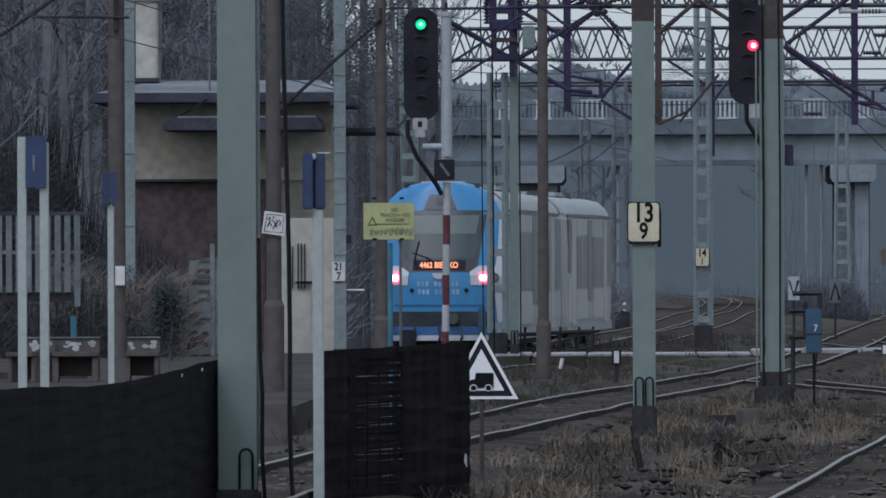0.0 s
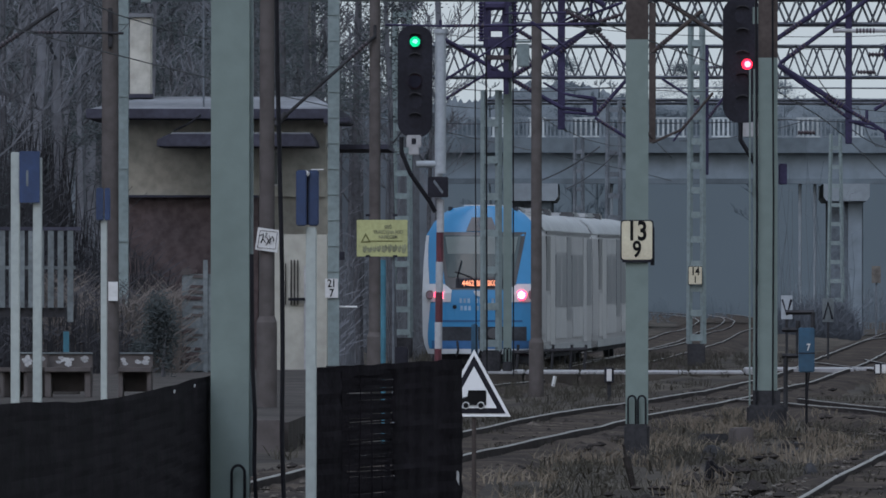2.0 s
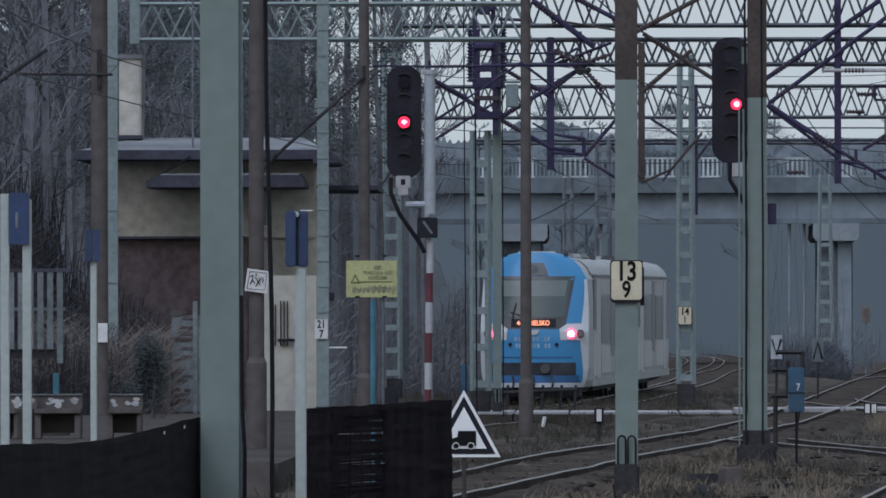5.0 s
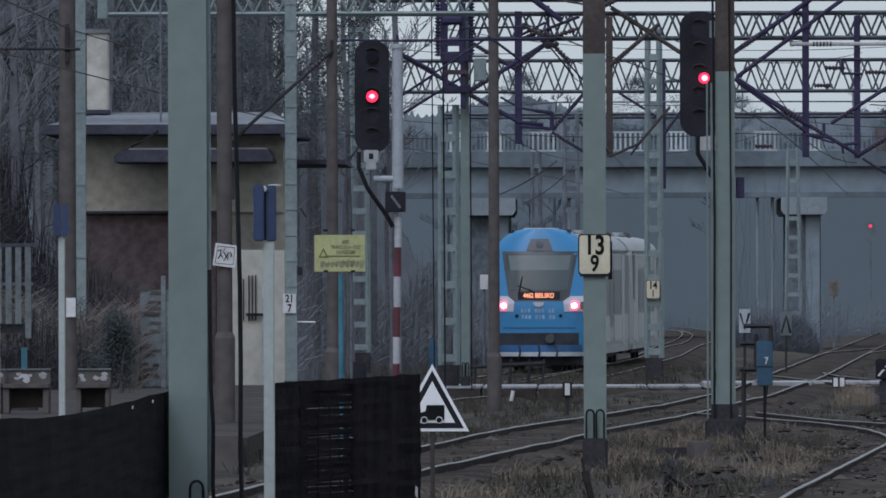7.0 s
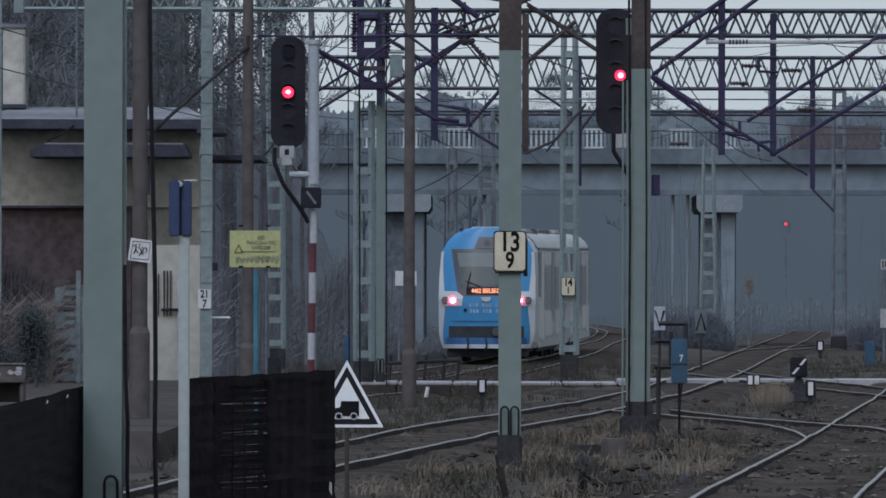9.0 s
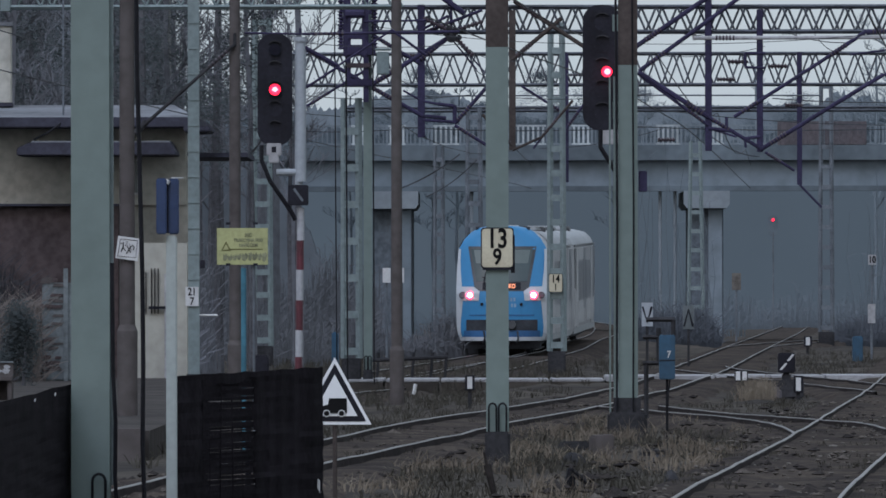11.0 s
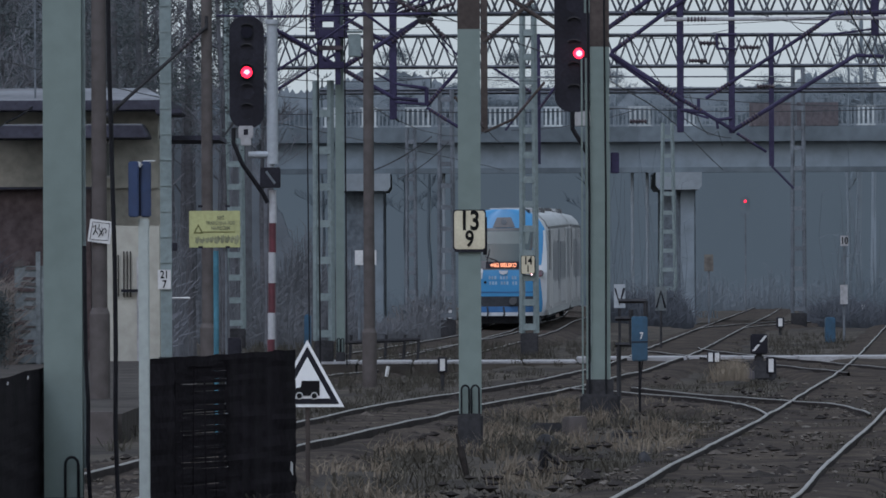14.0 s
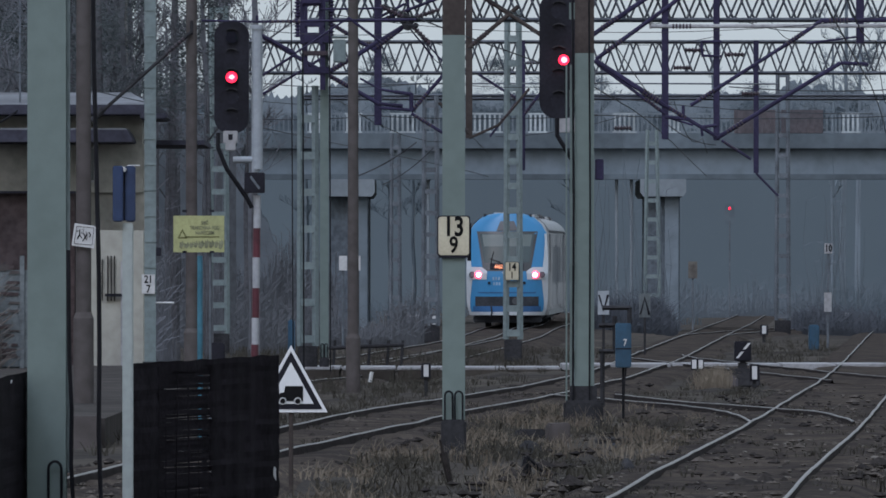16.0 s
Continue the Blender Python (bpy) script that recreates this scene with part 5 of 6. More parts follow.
def support(y, b, top, bottom, w, arms, label, material=PURPLE):
    """A post hung from a gantry with its tubular arms; arms are bearings and elevations of tube ends and a width."""
    s = thing("line_support", bx(b, y), y, bz(bottom, y), label, "line support", "hanging line supports")
    k = y / 18000
    bm = bmesh.new()
    hw = w * k / 2
    box(bm, -hw, hw, -hw, hw, 0, (bottom - top) * k)
    part("post", bm, material, s, bevel=0.01)
    for b0, t0, b1, t1, aw in arms:
        p = ((b0 - b) * k, -0.06, (bottom - t0) * k)
        q = ((b1 - b) * k, -0.06, (bottom - t1) * k)
        bm = bmesh.new()
        tube(bm, p, q, aw * k / 2, n=8)
        part("arm", bm, material, s)
        # porcelain on the end nearer to the post
        P, Q = Vector(p), Vector(q)
        L = (Q - P).length
        if L > 0.8 and aw > 4:
            bm = bmesh.new()
            ribbed(bm, P + (Q - P) * 0.08, P + (Q - P) * (0.08 + 0.45 / L), aw * k * 0.64)
            part("insulator", bm, INSUL, s)


support(225, 692, -30, 205, 13, [(660, -95, 768, -14, 11), (735, -100, 815, -58, 9), (683, 72, 765, 10, 8), (600, 20, 690, 75, 7),], "dark hanging post with crossed tubular arms")
support(225, 600, -20, 122, 9, [(600, 114, 753, 21, 9), (600, 114, 694, 167, 8), (484, 46, 600, 114, 8), (488, 150, 600, 82, 5), (694, 167, 736, 171, 7), (751, 181, 815, 108, 7), (751, 184, 828, 232, 6), (694, 141, 721, 146, 5), (721, 146, 751, 150, 7), (751, 148, 751, 180, 8), (694, 174, 751, 178, 6), (660, 122, 694, 141, 4)], "dark crossed tubular arms over the departing track")
support(277.93, 948, 55, 285, 9, [(948, 190, 1000, 120, 5), (948, 165, 870, 115, 5), (890, 225, 948, 150, 4)], "slim hanging post with tubular arms")
support(225, 853, -20, 228, 12, [(853, 68, 940, -5, 8), (853, 220, 800, 165, 6), (853, 228, 905, 205, 5), (905, 205, 960, 140, 5), (856, -36, 1000, 58, 8), (842, -38, 960, -101, 9), (700, -60, 820, -40, 4)], "hanging post beside the distance mast", RUSTTOP)
support(225, 1200, -120, 230, 12, [(1200, 170, 1075, 90, 10), (1078, 88, 1300, -74, 8), (1072, 45, 1275, -94, 9), (1200, 185, 1078, 95, 6), (1245, 170, 1410, 65, 7), (1410, 65, 1480, 18, 8), (1200, 190, 1245, 195, 7), (1232, 170, 1232, 195, 6)], "dark blue hanging post with long crossed arms")
support(225, 1291, -20, 232, 11, [(1291, 228, 1510, 95, 8), (1510, 95, 1560, 97, 7), (1200, 170, 1291, 225, 7), (1264, 208, 1291, 205, 6), (1264, 208, 1266, 224, 5), (1264, 57, 1300, 57, 5), (1264, 57, 1266, 82, 5), (1264, 82, 1300, 83, 5)], "dark blue hanging post with a long arm")
support(277.93, 1361, 55, 290, 9, [(1300, 232, 1352, 265, 5), (1361, 290, 1400, 330, 4), (1200, 190, 1250, 205, 4)], "slim dark hanging post")
support(225, 1545, -20, 60, 14, [(1480, 20, 1600, 18, 9), (1450, 60, 1545, 48, 4)], "dark clamp under the gantry pipe")
support(225, 1175, 16, 34, 6, [(1175, 30, 1640, 29, 7.5)], "long pale pipe slung under the gantry", PALE)
support(177.92, 362, 20, 45, 6, [(362, 40, 200, 184, 6.5), (186, 198, 206, 176, 12)], "long brown prop from pole to pole", BASE)
support(184.8, -107, -10, 60, 8, [(-313, 66, -200, -10, 8), (-248, 33, -83, 35, 5)], "dark tubular arm on the thick pole", BASE)
support(144.1, 478, 10, 22, 5, [(380, 20, 480, 22, 4), (480, 22, 760, 18, 5), (480, 42, 545, 78, 7), (545, 78, 640, 15, 4), (480, 122, 545, 80, 5), (640, 15, 700, 60, 5)], "dull tubes running from the signal support")
support(225, 745, -40, 22, 5, [(700, 18, 800, -20, 6), (745, 30, 790, 85, 3), (740, -10, 690, 16, 5), (752, 30, 806, 92, 3)], "dark pulley hanger with stay wires")
pulley = thing("pulley_block", bx(745, 225), 224.8, bz(34, 225), "dark cluster of pulley wheels and insulators", "pulley")
for px, pz, r in ((0, 5, 9), (-9, 13, 6), (8, 16, 7), (-3, 22, 6), (14, 5, 5)):
    bm = bmesh.new()
    disc(bm, px * 0.0125, pz * 0.0125, -0.06, 0.06, r * 0.0125, 14)
    disc(bm, px * 0.0125, pz * 0.0125, -0.09, 0.09, r * 0.005, 10)
    part("wheel", bm, BASE, pulley)
for p, q in (((-0.1, 0, 0.25), (-0.62, 0, 0.5)), ((0.1, 0, 0.22), (0.7, 0, 0.42)), ((0.05, 0, 0.1), (0.5, 0, -0.35))):
    bm = bmesh.new()
    ribbed(bm, p, q, 0.06, 7)
    part("insulator", bm, INSUL, pulley)
support(277.93, 1075, 110, 133, 4, [(1040, 131, 1400, 132, 3), (640, 132, 1040, 131, 3), (950, 95, 1020, 93, 5), (1020, 93, 1075, 130, 5)], "thin line feeder arms", DIMSTEEL)
for b in (558, 591):
    support(219, b, -120, 62, 8, [(b - 4, -74, b + 4, -74, 3)], "dark upright of the switch frame")
support(219, 575, -92, -70, 20, [(558, -80, 591, -80, 10), (558, -14, 591, -14, 17), (591, 0, 700, -2, 4), (600, -62, 650, -60, 6)], "dark cross pieces of the switch frame")


def wires():
    """Contact and messenger wires along the tracks, and cross wires."""
    for name, path, h in (("west", TRACK_WEST, 5.3), ("train", TRACK_TRAIN, 5.3), ("east", TRACK_EAST, 5.3)):
        for dz, sag in ((0, 0), (1.1, 0.5)):
            bm = bmesh.new()
            pts = []
            y = 130
            while y < 340:
                f = ((y - 130) % 65) / 65
                pts.append((along(path, y) + 0.2, y, h + dz - sag * 4 * f * (1 - f)))
                y += 13
            pipe(bm, pts, 0.011, 4)
            solid("contact_wire" if not dz else "messenger_wire", bm, WIRE, "thin dark overhead wire along the track", "wire", group="overhead wires")

    def gantry_at(y):
        return GANTRY_NEAR if y < 215 else (GANTRY_MID if y < 245 else GANTRY_FAR)

    def hung(bm, pts, y, r):
        g = gantry_at(y)
        pipe(bm, [Vector(p) - g.location for p in pts], r, 4)
        part("cross_wire", bm, WIRE, g, "thin dark cross wire")

    for y, b0, t0, b1, t1, r in ((200, 420, 28, 760, 40, 0.01), (240, 460, 128, 780, 130, 0.014), (240, 800, 130, 1100, 128, 0.012), (230, 1060, 150, 1568, 185, 0.014), (300, 640, 186, 1100, 187, 0.02), (300, 1060, 186, 1650, 187, 0.02), (260, 400, 188, 700, 186, 0.014), (220, 560, 0, 1000, 40, 0.01), (220, 1060, 40, 1600, 12, 0.01), (250, 900, 225, 1120, 190, 0.012), (210, 760, 40, 860, 70, 0.011), (235, 1100, 60, 1300, 45, 0.01), (235, 1200, 200, 1290, 240, 0.016), (290, 640, 300, 760, 235, 0.03), (290, 700, 310, 790, 245, 0.022), (230, 1318, 11, 1456, 38, 0.014), (230, 1382, 13, 1427, 55, 0.012), (300, 1313, 137, 1660, 138, 0.022), (230, 1130, 8, 1200, 22, 0.012), (230, 620, 70, 690, 118, 0.014), (230, 770, 60, 815, 100, 0.012)):
        bm = bmesh.new()
        pts = []
        for i in range(9):
            f = i / 8
            pts.append((bx(b0 + (b1 - b0) * f, y), y, bz(t0 + (t1 - t0) * f, y) - 0.12 * 4 * f * (1 - f)))
        hung(bm, pts, y, r)
    # vertical stay cables before the lattice masts
    for b, y, r in ((526, 219, 0.014), (545, 219, 0.018), (592, 219, 0.016)):
        bm = bmesh.new()
        tube(bm, (bx(b + 16, y), y, -0.17), (bx(b + 16, y) + random.uniform(-0.05, 0.05), y, 9), r, n=6)
        solid("stay_cable", bm, CABLE, "dark cable hanging straight down beside the mast", "cable", group="stay cables")
    # small insulator strings on the cross wires
    for b, t, y in ((1235, 72, 230), (1305, 80, 230), (1335, 149, 250), (1215, 103, 250), (1330, 20, 230), (655, 60, 236), (1110, 210, 260), (560, 105, 250)):
        bm = bmesh.new()
        x, z = bx(b, y), bz(t, y)
        g = gantry_at(y)
        ribbed(bm, Vector((x, y, z)) - g.location, Vector((x + 0.45, y, z)) - g.location, 0.06)
        part("wire_insulator", bm, INSUL, g, "short dark ribbed insulator")


wires()


# ---- the railcar ----
OUTLINE = [(0.42, 1.30), (0.6, 1.38), (0.9, 1.43), (1.9, 1.44), (2.6, 1.43), (3.3, 1.38), (3.62, 1.2), (3.82, 1.0), (3.95, 0.8), (4.02, 0.45)]
BODY = [(0.42, 1.36), (0.6, 1.42), (0.9, 1.44), (1.9, 1.44), (2.6, 1.44), (3.3, 1.42), (3.6, 1.3), (3.78, 1.1), (3.86, 0.75), (3.9, 0.3)]


def face_depth(x, z):
    w = lerp_table(OUTLINE, z)
    return 0.5 * min(1, abs(x) / w) ** 3 + max(0, z - 1.9) * 0.33


def face_patch(zs, left, right, lift, n=10):
    bm = bmesh.new()
    grid = []
    for z in zs:
        a, b = left(z), right(z)
        grid.append([bm.verts.new((a + (b - a) * i / n, face_depth(a + (b - a) * i / n, z) - lift, z)) for i in range(n + 1)])
    for g, h in zip(grid, grid[1:]):
        for i in range(n):
            bm.faces.new((g[i], g[i + 1], h[i + 1], h[i]))
    return bm


def spread(a, b, n=8):
    return [a + (b - a) * i / n for i in range(n + 1)]


def railcar(length, cab, label):
    car = thing("railcar", 0, 0, 0, label, "train", "two-car diesel railcar")
    zs = [z for z, _ in OUTLINE]
    # body shell
    bm = bmesh.new()
    rings = []
    for y in ((None, 2.6, length - 0.6, length - 0.15) if cab else (0.15, 1.0, length - 0.9, length)):
        ring = []
        for s in (1, -1):
            seq = BODY if s == 1 else BODY[::-1]
            for z, w in seq:
                if y is None:
                    zo = next(zz for (zb, _), zz in zip(BODY, zs) if zb == z)
                    wo = lerp_table(OUTLINE, zo)
                    ring.append(bm.verts.new((s * wo, face_depth(wo, zo) + 0.35, zo)))
                else:
                    q = 0.95 if (not cab and y == length) else 1
                    ring.append(bm.verts.new((s * w * q, y, z)))
        rings.append(ring)
    for a, b in zip(rings, rings[1:]):
        for i in range(len(a)):
            bm.faces.new((a[i], a[(i + 1) % len(a)], b[(i + 1) % len(a)], b[i]))
    bm.faces.new(rings[-1])
    if not cab:
        bm.faces.new(rings[0][::-1])
    part("body_shell", bm, TRAINGREY, car, "pale grey side panels")
    # roof skin
    bm = bmesh.new()
    ys = (2.4, length - 0.3) if cab else (0.3, length - 0.95)
    prof = [(-1.4, 3.42), (-1.3, 3.61), (-1.1, 3.79), (-0.75, 3.87), (-0.3, 3.91), (0.3, 3.91), (0.75, 3.87), (1.1, 3.79), (1.3, 3.61), (1.4, 3.42)]
    a = [bm.verts.new((x, ys[0], z + 0.012)) for x, z in prof]
    b = [bm.verts.new((x, ys[1], z + 0.012)) for x, z in prof]
    for i in range(len(prof) - 1):
        bm.faces.new((a[i], a[i + 1], b[i + 1], b[i]))
    part("roof", bm, TRAINROOF, car, "dull grey roof", smooth=True)
    for y0, y1, w, h in ((4.2, 6.4, 0.7, 0.08), (8.0, 11.5, 0.8, 0.08), (13.5, 16.0, 0.7, 0.1)):
        bm = bmesh.new()
        box(bm, -w, w, y0, y1, 3.86, 3.93 + h)
        part("roof_unit", bm, TRAINROOF, car, bevel=0.05)
    for x, y in ((-0.5, 3.2), (0.5, 4.0), (0.7, 12.5)):
        bm = bmesh.new()
        box(bm, x - 0.2, x + 0.2, y, y + 0.7, 3.8, 4.02)
        part("roof_vent", bm, TRAINDARK, car, "dark roof vent", bevel=0.04)
    # sides: window bands, doors, skirts
    for s in (-1, 1):
        for y0, y1, z0, z1, m, name in ((2.75, 3.9, 1.95, 3.3, TRAINDARK, "cab_window"), (4.2, 6.0, 0.62, 3.3, TRAINLIGHT, "door"), (6.3, 10.6, 1.55, 2.85, TRAINWIN, "window"), (6.3, 10.6, 2.9, 3.3, TRAINLIGHT, "panel"), (10.8, 12.6, 1.2, 3.3, TRAINWIN, "door"), (2.75, 21.0, 3.35, 3.41, TRAINDARK, "cantrail_strip"), (2.75, 4.1, 0.7, 1.85, TRAINLIGHT, "panel"), (6.3, 10.6, 0.75, 1.5, TRAINLIGHT, "panel"), (13.2, 17.4, 0.75, 1.5, TRAINLIGHT, "panel"), (12.9, 17.4, 1.55, 2.85, TRAINWIN, "window"), (17.7, 19.1, 0.62, 3.3, TRAINLIGHT, "door"), (19.3, 21.2, 1.55, 3.3, TRAINWIN, "window")):
            bm = bmesh.new()
            xa, xb = (1.42, 1.452) if z0 > 0.8 else (1.41, 1.456)
            box(bm, s * xa, s * xb, y0, y1, z0, z1)
            p = part(name, bm, m, car)
            if name == "window":
                n = max(1, int((y1 - y0) / 1.6))
                for k in range(1, n):
                    bm = bmesh.new()
                    yc = y0 + k * (y1 - y0) / n
                    box(bm, s * 1.453, s * 1.458, yc - 0.22, yc + 0.22, z0 + 0.02, z1 - 0.02)
                    part("pillar", bm, TRAINGREY, p)
        bm = bmesh.new()
        box(bm, s * 1.36, s * 1.43, 2.6, length - 0.3, 0.42, 0.62)
        part("skirt", bm, TRAINROOF, car)
    # bogies
    for y in (3.4, length - 3.0):
        bm = bmesh.new()
        box(bm, -1.2, 1.2, y - 1.6, y + 1.6, 0.3, 0.62)
        bg_ = part("bogie", bm, UNDER, car, bevel=0.05)
        for dy in (-1.1, 1.1):
            for x in (-0.76, 0.76):
                bm = bmesh.new()
                tube(bm, (x - 0.07, y + dy, 0.4), (x + 0.07, y + dy, 0.4), 0.4, n=20)
                part("wheel", bm, UNDER, bg_)
    bm = bmesh.new()
    box(bm, -1.25, 1.25, 5.6, length - 5, 0.28, 0.6)
    part("underfloor_tanks", bm, UNDER, car, bevel=0.04)
    if not cab:
        bm = bmesh.new()
        box(bm, -1.1, 1.1, -0.25, 0.149, 0.6, 3.5)
        part("gangway", bm, UNDER, car, "dark folding gangway")
        return car
    # the cab end
    W = lambda z: lerp_table(OUTLINE, z)
    face = part("cab_face", face_patch([0.42, 0.5, 0.6, 0.75, 0.9, 1.2, 1.5, 1.9, 2.2, 2.6, 3.0, 3.3, 3.62, 3.82, 3.95, 4.02], lambda z: -W(z), W, 0, 16), BLUE, car, "bright blue rounded cab end", True)
    for zz, m, side_label in (([0.42, 0.6, 0.9, 1.9, 2.6], TRAINWHITE, "white lower cab corner"), ([2.6, 3.3, 3.62, 3.82, 3.95, 4.02], BLUE, "blue upper cab corner")):
        for s in (-1, 1):
            bm = bmesh.new()
            fr = [bm.verts.new((s * W(z), face_depth(W(z), z), z)) for z in zz]
            bk = [bm.verts.new((s * W(z), face_depth(W(z), z) + 0.5, z)) for z in zz]
            for k in range(len(zz) - 1):
                bm.faces.new((fr[k], fr[k + 1], bk[k + 1], bk[k]))
            part("cab_side", bm, m, car, side_label)
    for s in (-1, 1):
        # white corner pillar and lamp field
        lo, hi = (lambda z: W(z) - 0.075 - 0.14 * max(0, 1 - abs(z - 1.75) / 1.3)), (lambda z: W(z) + 0.004)
        left, right = (lo, hi) if s > 0 else ((lambda z: -hi(z)), (lambda z: -lo(z)))
        part("corner_pillar", face_patch(spread(0.46, 3.3, 14), left, right, 0.012, 4), TRAINWHITE, car, "white corner pillar")
        lo2 = lambda z: 0.72 + (z - 1.68) * -0.1 + (0.25 if z > 1.98 else 0) * (z - 1.98) / 0.16
        left, right = (lo2, W) if s > 0 else ((lambda z: -W(z)), (lambda z: -lo2(z)))
        lf = part("lamp_field", face_patch(spread(1.68, 2.12, 6), left, right, 0.02, 6), TRAINWHITE, car, "white lamp cluster")
        for x, r, m, name in ((1.0, 0.125, TAIL, "tail_lamp"), (1.235, 0.11, TRAINDARK, "headlamp")):
            y = face_depth(x, 1.85)
            bm = bmesh.new()
            disc(bm, s * x, 1.85, y - 0.06, y + 0.1, r)
            part(name, bm, m, lf, "glowing red tail lamp" if m is TAIL else "dark round headlamp")
            if m is TAIL:
                bm = bmesh.new()
                disc(bm, s * x, 1.85, y - 0.075, y - 0.061, r * 0.62)
                part("lamp_core", bm, TAILCORE, lf)
            else:
                bm = bmesh.new()
                disc(bm, s * x, 1.85, y - 0.075, y - 0.061, r * 0.74)
                part("reflector", bm, DIMSTEEL, lf)
    wl_ = lambda z: 0.78 + (z - 2.05) * 0.17
    ws = part("windscreen_surround", face_patch(spread(1.98, 3.38, 8), lambda z: -wl_(z) - 0.07, lambda z: wl_(z) + 0.07, 0.014), TRAINDARK, car, "black windscreen surround", True)
    part("windscreen", face_patch(spread(2.28, 3.3, 8), lambda z: -wl_(z) + 0.02, lambda z: wl_(z) - 0.02, 0.026), GLASS, ws, "large tinted windscreen", True)
    # Paler patch over the upper half of the windscreen.
    part("blind", face_patch(spread(2.85, 3.27, 5), lambda z: -wl_(z) + 0.1, lambda z: wl_(z) - 0.1, 0.03), mat("paler upper glass", (0.16, 0.2, 0.195), 0.3, 0, 1, 0.05, None, 0), ws, "paler upper part of the windscreen", True)
    dsp = part("destination_display", face_patch(spread(2.02, 2.25, 3), lambda z: -0.6, lambda z: 0.6, 0.03), BLACK, ws, "dim display with orange letters")
    words("4462 BIELSKO", 0.165, 0.0, face_depth(0.3, 2.13) - 0.075, 2.13, ORANGE, dsp, "display_text")
    bm = bmesh.new()
    pipe(bm, [(0.05, face_depth(0, 2.1) - 0.05, 2.06), (-0.25, face_depth(0.25, 2.3) - 0.06, 2.3), (-0.62, face_depth(0.62, 2.5) - 0.06, 2.42)], 0.014)
    part("wiper", bm, BLACK, ws, "thin black wiper")
    bm = bmesh.new()
    pipe(bm, [(-0.5, face_depth(0.5, 2.05) - 0.05, 2.04), (-0.56, face_depth(0.56, 2.3) - 0.06, 2.3), (-0.47, face_depth(0.47, 2.68) - 0.06, 2.68)], 0.014)
    part("wiper", bm, BLACK, ws, "thin black wiper")
    part("top_pod", face_patch(spread(3.4, 3.74, 5), lambda z: -0.38 + (z - 3.4) * 0.4, lambda z: 0.38 - (z - 3.4) * 0.4, 0.02), TRAINDARK, car, "dark top lamp housing", True)
    bm = bmesh.new()
    y = face_depth(0, 3.58)
    disc(bm, 0, 3.58, y - 0.06, y + 0.05, 0.1)
    part("top_lamp", bm, DIMSTEEL, car, "round unlit top lamp")
    bm = bmesh.new()
    plate(bm, [(-0.16, 1.95), (0.16, 1.95), (0.12, 1.85), (0.0, 1.81), (-0.12, 1.85)], -0.03, 0.01)
    part("emblem", bm, TRAINWHITE, car, "white emblem shape")
    for z, a, b in ((1.71, -0.5, 0.5), (1.53, -0.48, 0.46)):
        x = a
        k = 0
        while x < b - 0.05:
            w = 0.062
            if k not in (3, 7):
                part("number_bar", face_patch(spread(z - 0.055, z + 0.055, 1), lambda q: x, lambda q: x + w, 0.008, 1), mat("faded white digits", (0.3, 0.44, 0.6), 0.5, 0, 5, 0.1, None, 0) if k == 0 and z > 1.6 else bpy.data.materials["faded white digits"], car)
            x += w + 0.035
            k += 1
    part("lower_fairing", face_patch(spread(1.24, 1.62, 5), lambda z: -0.98 - (z - 1.24) * 0.2, lambda z: 0.98 + (z - 1.24) * 0.2, 0.006), BLUE, car)
    for x in (-0.62, 0.62):
        bm = bmesh.new()
        disc(bm, x, 1.56, face_depth(x, 1.56) - 0.03, face_depth(x, 1.56) + 0.02, 0.05)
        part("socket", bm, BLACK, car)
    # The shade below the fairing is a strip of darker blue.
    part("shade_line", face_patch(spread(1.2, 1.24, 1), lambda z: -1.02, lambda z: 1.02, 0.01), BLUEDARK, car)
    part("coupler_recess", face_patch(spread(0.74, 1.08, 4), lambda z: -1.12, lambda z: 1.12, 0.014), UNDER, car, "dark coupler recess")
    part("lower_blue", face_patch(spread(0.52, 0.74, 3), lambda z: -1.2, lambda z: 1.2, 0.01), BLUEDARK, car)
    part("bumper_lip", face_patch(spread(0.42, 0.54, 2), lambda z: -W(z), W, 0.02, 14), TRAINWHITE, car, "white lower lip")
    bm = bmesh.new()
    tube(bm, (0.32, -0.12, 0.92), (0.32, 0.1, 0.92), 0.13, n=14)
    part("coupler_cover", bm, TRAINDARK, car)
    for x in (-0.55, 0.5, 0.0):
        bm = bmesh.new()
        pipe(bm, [(x, -0.05, 0.72), (x + 0.03, -0.14, 0.5), (x - 0.02, -0.05, 0.36)], 0.03)
        part("brake_hose", bm, UNDER, car)
    bm = bmesh.new()
    box(bm, -1.2, 1.2, 0.45, 1.6, 0.16, 0.42)
    part("rail_guard", bm, UNDER, car, bevel=0.04)
    for x in (-1.0, 1.0):
        bm = bmesh.new()
        cbox(bm, x * 0.8, 1.2, 3.95, 0.1, 0.3, 0.1)
        part("horn", bm, UNDER, car)
    bm = bmesh.new()
    box(bm, -0.55, 0.5, 1.35, 2.3, 3.88, 4.05)
    part("roof_fairing", bm, TRAINWHITE, car, "white roof fairing", bevel=0.05)
    return car


rear_car = railcar(21.8, True, "blue-nosed grey diesel railcar with red tail lamps lit")
front_car = railcar(21.8, False, "leading grey car of the diesel railcar")


